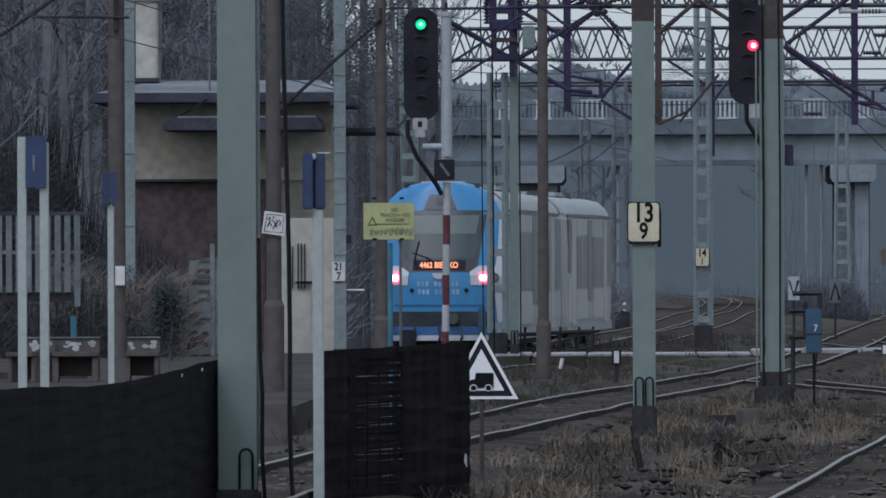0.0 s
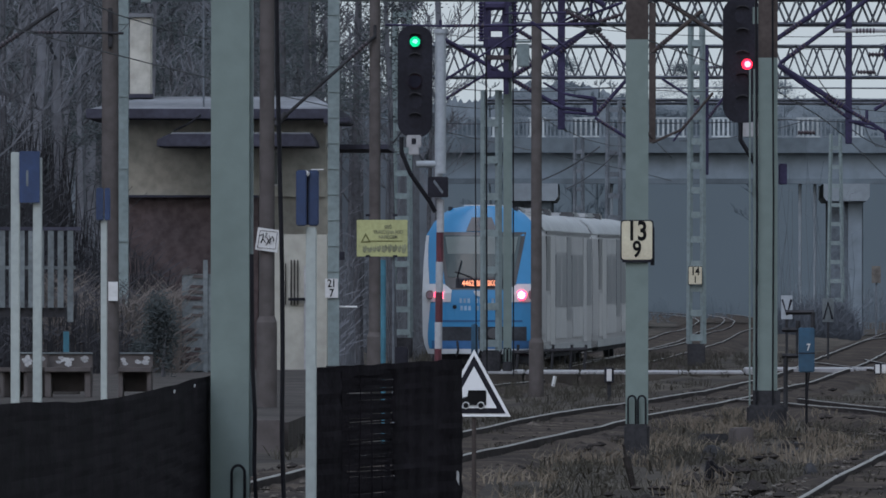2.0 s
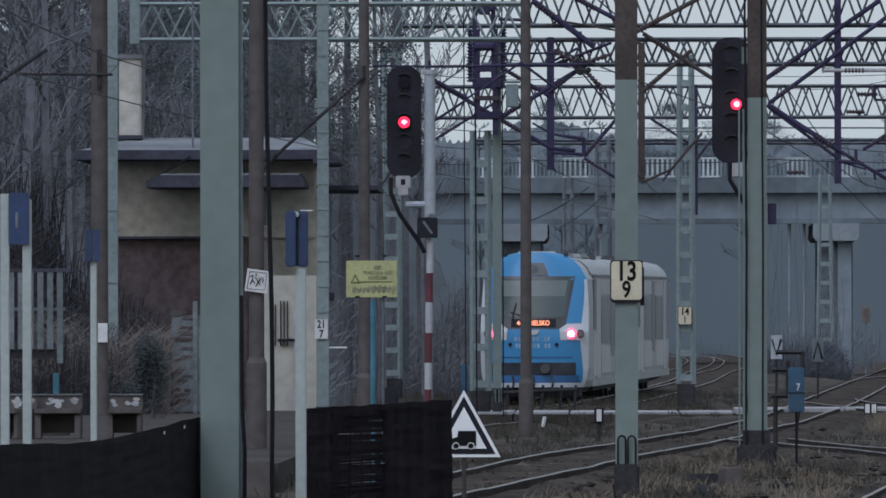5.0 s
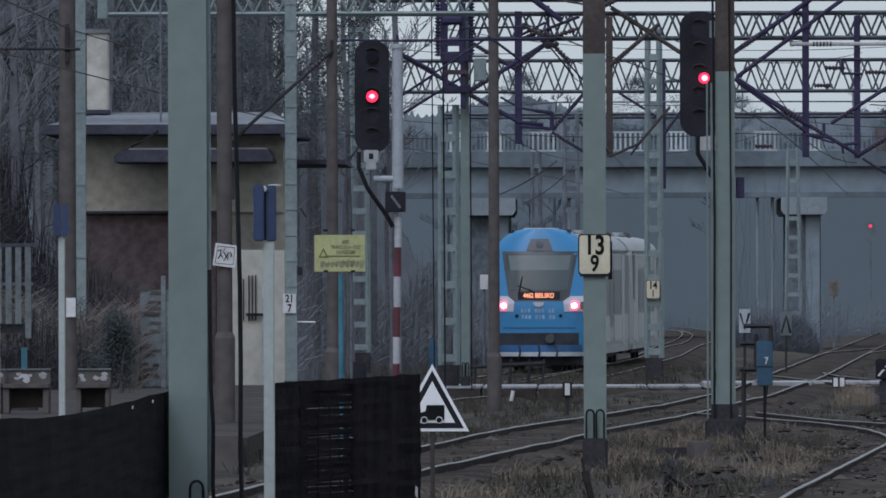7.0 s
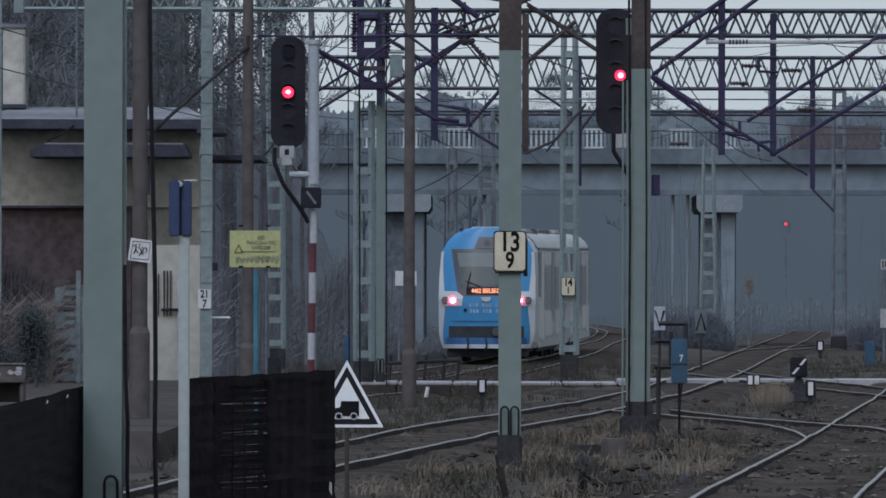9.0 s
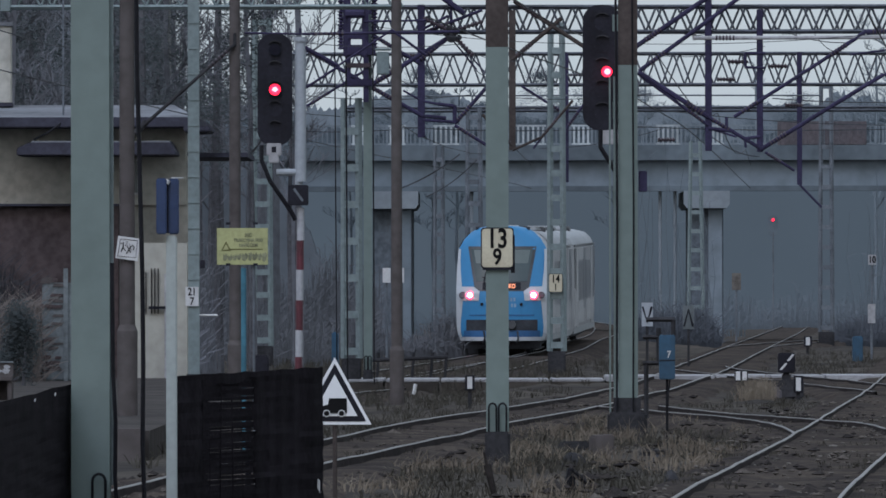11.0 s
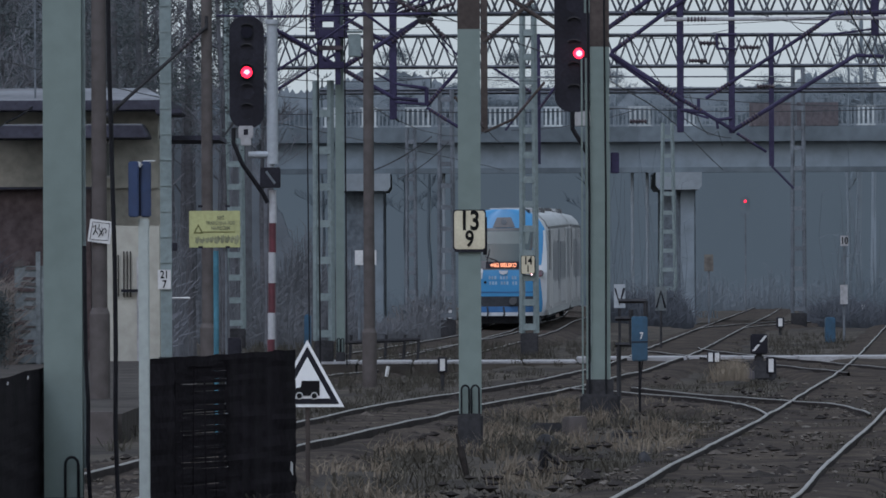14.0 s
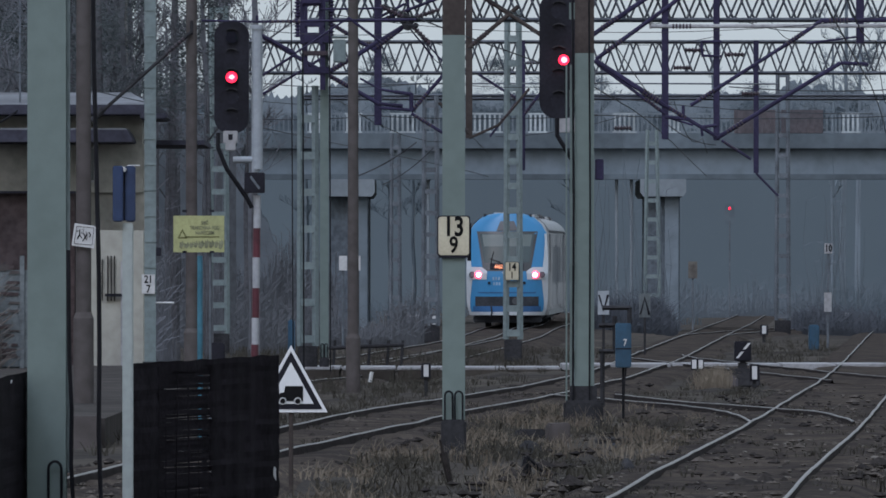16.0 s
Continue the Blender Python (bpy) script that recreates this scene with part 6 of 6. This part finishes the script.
# ---- trees ----
def branch_mesh(name, seed, height, spread_, bark, depth=4, thin=0.02, limbs=11):
    rnd = random.Random(seed)
    verts, faces = [], []

    def seg(p, q, r0, r1):
        w = (q - p)
        u = w.orthogonal().normalized()
        v = w.normalized().cross(u)
        i = len(verts)
        for c, r in ((p, r0), (q, r1)):
            for k in range(3):
                a = math.tau * k / 3
                verts.append(c + (u * math.cos(a) + v * math.sin(a)) * r)
        for k in range(3):
            j = (k + 1) % 3
            faces.append((i + k, i + j, i + 3 + j, i + 3 + k))

    def grow(p, d, length, r, level):
        n = 3
        for i in range(n):
            d = (d + Vector((rnd.uniform(-0.2, 0.2), rnd.uniform(-0.2, 0.2), rnd.uniform(-0.05, 0.16)))).normalized()
            q = p + d * (length / n)
            seg(p, q, max(r, thin), max(r * 0.75, thin * 0.8))
            r *= 0.75
            p = q
            if level < depth:
                for _ in range(2):
                    e = (d + Vector((rnd.uniform(-1, 1), rnd.uniform(-1, 1), rnd.uniform(-0.25, 0.75)))).normalized()
                    grow(p, e, length * rnd.uniform(0.38, 0.6), r * 0.55, level + 1)

    p = Vector((0, 0, -0.3))
    r = height * 0.0125
    d = Vector((0, 0, 1))
    for i in range(limbs):
        q = p + (d + Vector((rnd.uniform(-0.06, 0.06), rnd.uniform(-0.06, 0.06), 0))) * (height / limbs)
        seg(p, q, r, r * 0.9)
        p, r = q, r * 0.9
        if i > limbs * 0.28:
            for _ in range(2):
                a = rnd.uniform(0, math.tau)
                grow(p, Vector((math.cos(a), math.sin(a), rnd.uniform(0.2, 0.9))).normalized(), spread_ * rnd.uniform(0.5, 1) * (1.15 - i / limbs), r * 0.36, 2)
    me = bpy.data.meshes.new(name)
    me.from_pydata([tuple(v) for v in verts], [], faces)
    me.materials.append(bark)
    return me


def pine_crown(name, seed, z0, z1, w, material, n=9200, size=0.085):
    rnd = random.Random(seed)
    verts, faces = [], []
    tufts = [(rnd.uniform(0, math.tau), rnd.random() ** 0.8, rnd.uniform(0.35, 1.0)) for _ in range(46)]
    for a, t, rr in tufts:
        rad = w * (1 - t) ** 0.7 * rr + 0.15
        c = Vector((math.cos(a) * rad, math.sin(a) * rad, z0 + (z1 - z0) * t - 0.25 * rad))
        for _ in range(n // 46):
            p = c + Vector((rnd.gauss(0, 0.42), rnd.gauss(0, 0.42), rnd.gauss(0, 0.2)))
            u = Vector((rnd.uniform(-1, 1), rnd.uniform(-1, 1), rnd.uniform(-0.6, 0.6))).normalized() * size * rnd.uniform(0.5, 1.1)
            v = u.orthogonal().normalized() * size * rnd.uniform(0.12, 0.3)
            i = len(verts)
            verts += [p - u, p + v, p + u, p - v]
            faces.append((i, i + 1, i + 2, i + 3))
    me = bpy.data.meshes.new(name)
    me.from_pydata([tuple(v) for v in verts], [], faces)
    me.materials.append(material)
    return me


def trunk_mesh(name, h, r, material):
    bm = bmesh.new()
    tube(bm, (0, 0, -0.3), (0.06 * h * 0.1, 0, h * 0.5), r, r * 0.7, n=8)
    tube(bm, (0.06 * h * 0.1, 0, h * 0.5), (0, 0, h), r * 0.7, r * 0.2, n=8)
    return mesh_of(name, bm, material)


def tree_kinds(bark, twig, needle):
    bare = [(trunk_mesh("trunk", 9, 0.13, bark), branch_mesh("crown", 10 + k, 12 + 2 * k, 3.6, twig, 4, 0.012)) for k in range(4)]
    pine = [(trunk_mesh("trunk", 12, 0.16, bark), pine_crown("crown", 30 + k, 3.0 + 2 * k, 14 + k, 2.6, needle)) for k in range(3)]
    return bare, pine


bare_near, pine_near = tree_kinds(BARK, TWIG, NEEDLE)
# Far copies of the same trees, with haze in bark and needles.
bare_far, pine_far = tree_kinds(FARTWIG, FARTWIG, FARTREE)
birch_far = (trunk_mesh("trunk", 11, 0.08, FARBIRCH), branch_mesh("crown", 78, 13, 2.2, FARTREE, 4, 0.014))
birch = (trunk_mesh("trunk", 11, 0.09, BIRCH), branch_mesh("crown", 77, 13, 2.6, TWIG, 4, 0.014))


def plant(meshes, x, y, s, label, category, group):
    t = thing("tree", x, y, -0.2, label, category, group, rz=random.uniform(0, 360))
    t.scale = (s, s, s)
    for n, me in zip(("trunk", "crown"), meshes):
        ob = new(n, me)
        ob.parent = t


rng = random.Random(5)
# wood behind the house
for i in range(74):
    y = 228 + 150 * (i / 74) ** 1.2 + rng.uniform(-4, 4)
    left, right = (-520 - 784) / 18000 * y, (470 - 784) / 18000 * y
    x = rng.uniform(left, right)
    if abs(x - along(TRACK_TRAIN, y)) < 3.2 or x > along(TRACK_TRAIN, y) - 3:
        continue
    if rng.random() < 0.36:
        plant(rng.choice(pine_near), x, y, rng.uniform(0.8, 1.15), "dark pine tree in the wood behind the house", "tree", "wood by the house")
    elif rng.random() < 0.12:
        plant(birch, x, y, rng.uniform(0.8, 1.1), "pale-barked bare birch tree", "tree", "wood by the house")
    else:
        plant(rng.choice(bare_near), x, y, rng.uniform(0.75, 1.15), "bare dark winter tree in the wood", "tree", "wood by the house")
for i in range(9):
    y = 266 + 11 * i
    x = (rng.uniform(120, 470) - 784) / 18000 * y
    if x < along(TRACK_TRAIN, y) - 3.2:
        plant(bare_near[i % 4], x, y, rng.uniform(0.8, 1.1), "dim winter tree beside the departing track", "tree", "wood by the house")
# dark trees close behind the platform at the edge
for x, y, s in ((-12.0, 190, 0.8), (-14.2, 196, 0.9), (-13.2, 215, 1.0), (-15.5, 205, 1.1), (-11.6, 208, 0.9), (-17, 214, 1.0), (-12.8, 222, 1.1)):
    plant(pine_near[int(s * 10) % 3] if x < -13.4 else bare_near[int(s * 10) % 4], x, y, s, "dark tree beside the signal house", "tree", "wood by the house")
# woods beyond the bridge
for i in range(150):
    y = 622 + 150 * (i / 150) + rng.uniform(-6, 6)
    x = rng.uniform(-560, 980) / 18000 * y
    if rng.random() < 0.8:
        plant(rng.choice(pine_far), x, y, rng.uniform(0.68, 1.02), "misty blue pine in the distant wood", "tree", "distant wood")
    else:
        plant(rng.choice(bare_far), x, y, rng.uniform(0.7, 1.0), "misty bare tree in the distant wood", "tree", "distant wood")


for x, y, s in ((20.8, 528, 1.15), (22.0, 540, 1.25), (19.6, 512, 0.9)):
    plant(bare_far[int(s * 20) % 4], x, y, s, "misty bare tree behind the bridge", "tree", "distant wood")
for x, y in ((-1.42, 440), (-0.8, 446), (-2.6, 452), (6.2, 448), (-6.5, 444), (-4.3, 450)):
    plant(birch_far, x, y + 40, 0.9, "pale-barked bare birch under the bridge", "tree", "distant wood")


def thicket(name, x0, x1, y0, y1, h, n, material, label, seed):
    """Upright twigs and brambles, too many to count."""
    rnd = random.Random(seed)
    verts, faces = [], []
    for _ in range(n):
        x, y = rnd.uniform(x0, x1), rnd.uniform(y0, y1)
        hh = h * rnd.uniform(0.3, 1) ** 1.3 * (0.65 + 0.5 * noise.noise((x * 0.6, y * 0.05, seed)))
        p = Vector((x, y, -0.3))
        for k in range(3):
            q = p + Vector((rnd.uniform(-0.18, 0.18), rnd.uniform(-0.1, 0.1), 1)) * hh / 3
            w = 0.02 * (1 - k * 0.28) * (1.6 if y > 400 else 1)
            i = len(verts)
            verts += [p - Vector((w, 0, 0)), p + Vector((w, 0.02, 0)), q + Vector((w * 0.7, 0.02, 0)), q - Vector((w * 0.7, 0, 0))]
            faces.append((i, i + 1, i + 2, i + 3))
            if k:
                r = q + Vector((rnd.uniform(-0.5, 0.5), 0, rnd.uniform(0.1, 0.5)))
                i = len(verts)
                verts += [q - Vector((0, 0, w)), q + Vector((0, 0.01, w)), r + Vector((0, 0.01, w * 0.4)), r - Vector((0, 0, w * 0.4))]
                faces.append((i, i + 1, i + 2, i + 3))
            p = q
    me = bpy.data.meshes.new(name)
    me.from_pydata([tuple(v) for v in verts], [], faces)
    me.materials.append(material)
    tagged(new(name, me), label, "undergrowth", "", "stuff")


thicket("undergrowth", -18, -6.5, 214, 250, 5.0, 2600, TWIG, "dense bare undergrowth behind the house", 1)
thicket("undergrowth", -9, -0.5, 318, 350, 1.8, 1500, BRAMBLE, "low brambles beside the track", 2)
thicket("undergrowth", -16, -4.5, 290, 330, 2.6, 1900, BRAMBLE, "dense bare undergrowth at the wood's edge", 3)
thicket("undergrowth", -24, 12, 470, 560, 1.8, 1600, FARTREE, "misty undergrowth beyond the bridge", 4)
thicket("undergrowth", -10.773, -8.267, 188, 199, 2.5, 3000, DRYBRUSH, "dry tan brush against the brick wall", 6)
thicket("undergrowth", -17.5, -10.15, 197, 209, 6.5, 7000, SCRUB, "dark tangled scrub beside the signal house", 12)
thicket("undergrowth", -13.5, -9.0, 186, 196, 2.3, 2200, SCRUB, "dark low scrub behind the benches", 13)
thicket("undergrowth", -11, -4.2, 386, 402, 5.0, 2600, BRAMBLE, "bare saplings before the bridge", 14)
thicket("undergrowth", -9.95, -9.0, 199.5, 201.5, 4.6, 260, SCRUB, "bare shrub before the cream wall", 15)
thicket("undergrowth", 5.2, 8.6, 380, 403, 9.5, 40, FARBRUSH, "thin bare saplings before the bridge", 16)
thicket("undergrowth", 13.6, 16.4, 380, 403, 9.0, 28, FARBRUSH, "thin bare saplings before the bridge", 17)
thicket("undergrowth", 5.4, 8.6, 372, 400, 2.0, 1900, HEDGE, "dim brush beside the loop track", 7)
thicket("undergrowth", 13.6, 16.4, 372, 405, 1.5, 1500, HEDGE, "dim brush between the tracks", 8)
thicket("undergrowth", 22.5, 34, 360, 405, 2.6, 2600, HEDGE, "dim brush beside the straight track", 9)
thicket("undergrowth", 9, 34, 570, 596, 2.8, 2600, FARBRUSH, "brown brush with haze beyond the last tracks", 10)
thicket("undergrowth", 19, 40, 440, 520, 3.0, 1800, FARTREE, "dark bushes beyond the tracks", 5)


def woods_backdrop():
    """The far forest: a long, thick, uneven ridge of tree tops, coloured as through haze."""
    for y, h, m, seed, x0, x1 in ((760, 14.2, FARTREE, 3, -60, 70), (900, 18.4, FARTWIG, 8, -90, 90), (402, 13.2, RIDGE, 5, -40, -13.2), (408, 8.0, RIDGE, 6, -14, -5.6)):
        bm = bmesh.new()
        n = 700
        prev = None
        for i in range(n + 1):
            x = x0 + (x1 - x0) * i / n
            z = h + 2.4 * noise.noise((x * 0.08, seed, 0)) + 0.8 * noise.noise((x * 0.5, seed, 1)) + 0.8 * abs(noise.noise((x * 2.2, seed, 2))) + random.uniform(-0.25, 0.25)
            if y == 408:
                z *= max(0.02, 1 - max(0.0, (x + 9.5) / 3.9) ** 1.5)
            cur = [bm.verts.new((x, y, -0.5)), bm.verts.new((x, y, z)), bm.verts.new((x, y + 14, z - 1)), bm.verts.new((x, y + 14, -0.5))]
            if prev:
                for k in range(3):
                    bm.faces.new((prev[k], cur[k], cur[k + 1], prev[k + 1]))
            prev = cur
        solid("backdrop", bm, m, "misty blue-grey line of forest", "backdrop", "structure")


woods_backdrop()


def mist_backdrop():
    """A plain wall added beyond the bridge, in the colour of the haze there."""
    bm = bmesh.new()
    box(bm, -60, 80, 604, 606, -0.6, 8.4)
    solid("backdrop", bm, MIST, "plain wall in the blue-grey of far haze", "backdrop", "structure")


mist_backdrop()


# ---- bush and bark stump beside the brick wall ----
def bush(x, y, w, h, material, label, seed):
    rnd = random.Random(seed)
    verts, faces = [], []
    lobes = [(rnd.uniform(-0.6, 0.6) * w, rnd.uniform(-0.4, 0.4) * w, rnd.uniform(0.15, 0.9) * h) for _ in range(11)]
    for _ in range(3600):
        c = rnd.choice(lobes)
        p = Vector((c[0] + rnd.gauss(0, w * 0.26), c[1] + rnd.gauss(0, w * 0.26), max(0.02, c[2] + rnd.gauss(0, h * 0.1))))
        u = Vector((rnd.uniform(-1, 1), rnd.uniform(-1, 1), rnd.uniform(-1, 1))).normalized() * 0.034
        v = u.orthogonal().normalized() * 0.014
        i = len(verts)
        verts += [p - u, p + v, p + u, p - v]
        faces.append((i, i + 1, i + 2, i + 3))
    me = bpy.data.meshes.new("leaves")
    me.from_pydata([tuple(v) for v in verts], [], faces)
    me.materials.append(material)
    b = thing("bush", x, y, 0.14, label, "bush")
    ob = new("leaves", me)
    ob.parent = b
    bm = bmesh.new()
    tube(bm, (0, 0, 0), (0.05, 0, h * 0.6), 0.04, 0.02)
    part("stem", bm, BARK, b)


bush(-8.200, 180, 0.380, 1.500, NEEDLE, "dark green bush against the brick wall", 3)
bush(-8.794, 183, 0.203, 0.610, NEEDLE, "small dark bush against the wall", 4)


def wall_ruin():
    s = thing("plaster_pillar", -8.022, 190, 0.16, "peeling plaster pillar with exposed courses", "pillar")
    bm = bmesh.new()
    box(bm, -0.274, 0.317, -0.2, 0.2, 0, 1.994 - 0.16)
    part("core", bm, SLATGREY, s, bevel=0.03)
    bm = bmesh.new()
    box(bm, 0.127, 0.211, -0.24, -0.202, 0, 2.258 - 0.16)
    part("pale_strip", bm, SLATGREY, s)
    rnd = random.Random(21)
    for k in range(26):
        bm = bmesh.new()
        x, z = rnd.uniform(-0.253, 0.063), rnd.uniform(0.1, 2.152 - 0.2)
        w, h = rnd.uniform(0.06, 0.16), rnd.uniform(0.03, 0.06)
        plate(bm, [(x - w, z), (x + w * 0.8, z + rnd.uniform(-0.02, 0.02)), (x + w, z + h), (x - w * 0.7, z + h * 1.2)], -0.212 - rnd.uniform(0, 0.008), -0.202)
        part("stone", bm, (BRICK, CONCRETE)[k % 2], s)


wall_ruin()


# ---- grass and stones ----
def grass(name, areas, material, label, seed, patchy=0.0, clear=1.15, root=-0.26):
    rnd = random.Random(seed)
    verts, faces = [], []
    for x0, x1, y0, y1, n, h in areas:
        for _ in range(n):
            x, y = rnd.uniform(x0, x1), rnd.uniform(y0, y1)
            if noise.noise((x * 0.9, y * 0.16, seed)) + 0.5 * noise.noise((x * 3.1, y * 0.9, seed)) < patchy or min(abs(x - along(t, y)) for t in (TRACK_EAST, TRACK_WEST)) < clear:
                continue
            hh = h * rnd.uniform(0.4, 1.1) * (0.7 + 0.6 * noise.noise((x * 1.2, y * 0.3, 9)))
            a = rnd.uniform(0, math.pi)
            for _ in range(5):
                w = Vector((math.cos(a), math.sin(a) * 0.4, 0)) * rnd.uniform(0.004, 0.011)
                p = Vector((x + rnd.gauss(0, 0.05), y + rnd.gauss(0, 0.1), root))
                m = p + Vector((rnd.gauss(0, 0.05), rnd.gauss(0, 0.05), 0.1 + hh * 0.6))
                q = m + Vector((rnd.gauss(0, 0.11), rnd.gauss(0, 0.06), hh * 0.45))
                i = len(verts)
                verts += [p - w, p + w, m + w * 0.7, m - w * 0.7, q]
                faces += [(i, i + 1, i + 2, i + 3), (i + 3, i + 2, i + 4)]
    me = bpy.data.meshes.new(name)
    me.from_pydata([tuple(v) for v in verts], [], faces)
    me.materials.append(material)
    tagged(new(name, me), label, "grass", "", "stuff")


grass("dry_grass", [(-2.2, 3.2, 78, 112, 1800, 0.28), (-0.6, 3.6, 106, 140, 2200, 0.34), (1.0, 4.6, 124, 150, 900, 0.26)], GRASSDRY, "pale dry winter grass between the tracks", 1, 0.26)
grass("track_weeds", [(0.3, 9, 78, 150, 1900, 0.07), (-4, 3, 78, 170, 1100, 0.05)], GRASSDARK, "sparse dead weeds in the ballast", 6, 0.12, 0.0, -0.15)
grass("dull_grass", [(-3, 5, 78, 150, 5200, 0.14), (-8, 2, 140, 204, 2500, 0.16), (3, 12, 150, 205, 2500, 0.14), (-6, 16, 215, 300, 3500, 0.22), (8, 22, 200, 330, 2500, 0.3)], GRASSDARK, "short dull grass and weeds beside the rails", 2)
grass("dead_weeds", [(4.6, 5.1, 182, 184, 170, 0.62)], GRASSDRY, "pale dead weeds by the point machine", 3, -9)


def stones():
    rnd = random.Random(9)
    bm = bmesh.new()
    for k in range(330):
        y = rnd.uniform(80, 150)
        x = along(TRACK_EAST, y) + rnd.uniform(-1.6, 2.6)
        r = rnd.uniform(0.01, 0.03) * (1.8 if k % 40 == 0 else 1)
        ret = bmesh.ops.create_icosphere(bm, subdivisions=1, radius=r, matrix=pose(x, y, -0.045, rnd.uniform(-20, 20), 0, rnd.uniform(0, 90)) @ Matrix.Diagonal((rnd.uniform(0.8, 1.8), 1, 0.45, 1)))
    solid("loose_stones", bm, STONE, "scattered pale stones and litter in the ballast", "stones", "stuff")


stones()


def clods(name, count, areas, size, material, label, seed):
    """Half-sunk lumps of eight faces, too many to count."""
    rnd = random.Random(seed)
    verts, faces = [], []
    for _ in range(count):
        path, dx0, dx1, y0, y1, z = rnd.choice(areas)
        y = y0 + (y1 - y0) * rnd.random() ** 1.4
        x = along(path, y) + rnd.uniform(dx0, dx1)
        if abs(abs(x - along(path, y)) - 0.7525) < 0.12 or noise.noise((x * 0.8, y * 0.15, seed)) < -0.05:
            continue
        r = size * rnd.uniform(0.35, 1.0) * (2.2 if rnd.random() < 0.04 else 1)
        i = len(verts)
        for vx, vy, vz in ((1, 0, 0), (0, 1, 0), (-1, 0, 0), (0, -1, 0), (0, 0, 1), (0, 0, -1)):
            verts.append((x + vx * r * rnd.uniform(0.8, 2.2), y + vy * r * rnd.uniform(1, 3), z + vz * r * rnd.uniform(0.5, 1.0)))
        faces += [(i + p, i + (p + 1) % 4, i + 4) for p in range(4)] + [(i + (p + 1) % 4, i + p, i + 5) for p in range(4)]
    me = bpy.data.meshes.new(name)
    me.from_pydata(verts, [], faces)
    me.materials.append(material)
    tagged(new(name, me), label, "soil", "", "stuff")


clods("soil_clods", 2600, ((TRACK_EAST, -2.6, 2.6, 78, 165, -0.062), (TRACK_WEST, -1.3, 1.3, 78, 190, -0.09), (TRACK_SIDE, -1.3, 1.3, 78, 190, -0.1)), 0.05, CLOD, "dark soil clods strewn between the rails", 31)
clods("ballast_stones", 3200, ((TRACK_EAST, -1.5, 1.5, 78, 180, -0.052), (TRACK_WEST, -1.2, 1.2, 78, 200, -0.082), (TRACK_SIDE, -1.2, 1.2, 78, 200, -0.09)), 0.03, GRIT, "grey-brown ballast stones between the rails", 32)


def scrap():
    for x, y, w, h in ((1.38, 122.4, 0.25, 0.23), (1.06, 124.5, 0.34, 0.12), (2.02, 121.0, 0.4, 0.07)):
        s = thing("concrete_block", x, y, -0.24, "weathered concrete block sunk in the grass", "concrete block", "rubble", rz=8)
        bm = bmesh.new()
        box(bm, -w / 2, w / 2, -0.16, 0.16, 0, h + 0.07)
        for v in bm.verts:
            v.co += Vector((0.02 * noise.noise(v.co * 9), 0, 0.025 * noise.noise(v.co * 7 + Vector((x, 0, 0)))))
        part("block", bm, CONCRETE if h > 0.2 else BASE, s, bevel=0.02)
    for px, py, y, w, h in ((957, 800, 100, 34, 10), (1090, 770, 116, 60, 8), (1110, 812, 100, 34, 20), (940, 772, 114, 50, 14)):
        k = y / 18000
        s = thing("scrap_block", (px - 784) * k, y, -0.2, "dark broken concrete lump half sunk in grass", "rubble", "rubble")
        bm = bmesh.new()
        bmesh.ops.create_icosphere(bm, subdivisions=2, radius=1.0)
        for v in bm.verts:
            v.co = Vector((v.co.x * w * k / 2, v.co.y * 0.25, v.co.z * h * k * 2.2)) * (1 + 0.35 * noise.noise(v.co * 1.7 + Vector((px, 0, 0))))
        part("lump", bm, BASE, s)
    s = thing("cable_stub", 0.789, 96, -0.2, "dark bent cable stub sticking out of the grass", "cable stub")
    bm = bmesh.new()
    pipe(bm, [(-0.05, 0, 0), (-0.02, 0, 0.2), (0.0, 0, 0.3)], 0.035)
    pipe(bm, [(0.0, 0, 0.3), (0.12, 0, 0.2), (0.3, -0.1, 0.05)], 0.018)
    pipe(bm, [(0.0, 0, 0.3), (0.05, 0, 0.0)], 0.025)
    part("stub", bm, CABLE, s)
    s = thing("timber_stake", 0.032, 96, -0.2, "short rotten stake before the mast", "stake")
    bm = bmesh.new()
    tube(bm, (0.05, 0, 0), (-0.03, 0, 0.34), 0.03, 0.04)
    tube(bm, (-0.02, 0, 0.28), (-0.06, 0, 0.46), 0.02, 0.012)
    part("stake", bm, SLEEPER, s)


scrap()


# ---- everything that moves ----
def near_end(t):
    return 231.0 + 8.0 * t


def motions():
    def car_pose(y0, length):
        y1 = y0 + length
        a = Vector((along(TRACK_TRAIN, y0), y0, elevation(y0)))
        b = Vector((along(TRACK_TRAIN, y1), y1, elevation(y1)))
        d = b - a
        return Matrix.Translation(a) @ Euler((math.atan2(d.z, length), 0, -math.atan2(d.x, d.y))).to_matrix().to_4x4()

    times = [0.5 * i for i in range(33)]
    walk(rear_car, [(t, car_pose(near_end(t), 21.8)) for t in times])
    walk(front_car, [(t, car_pose(near_end(t) + 21.8, 21.8)) for t in times])
    zg, zr = lamp_green.location.z, lamp_red.location.z
    turn = [(0, 0), (4.1, 0), (4.17, 60), (4.23, 120), (4.3, 180), (16, 180)]
    walk(lamp_green, [(t, pose(0, -0.068, zg, 0, 0, a)) for t, a in turn])
    walk(lamp_red, [(t, pose(0, -0.068, zr, 0, 0, a - 180)) for t, a in turn])


motions()
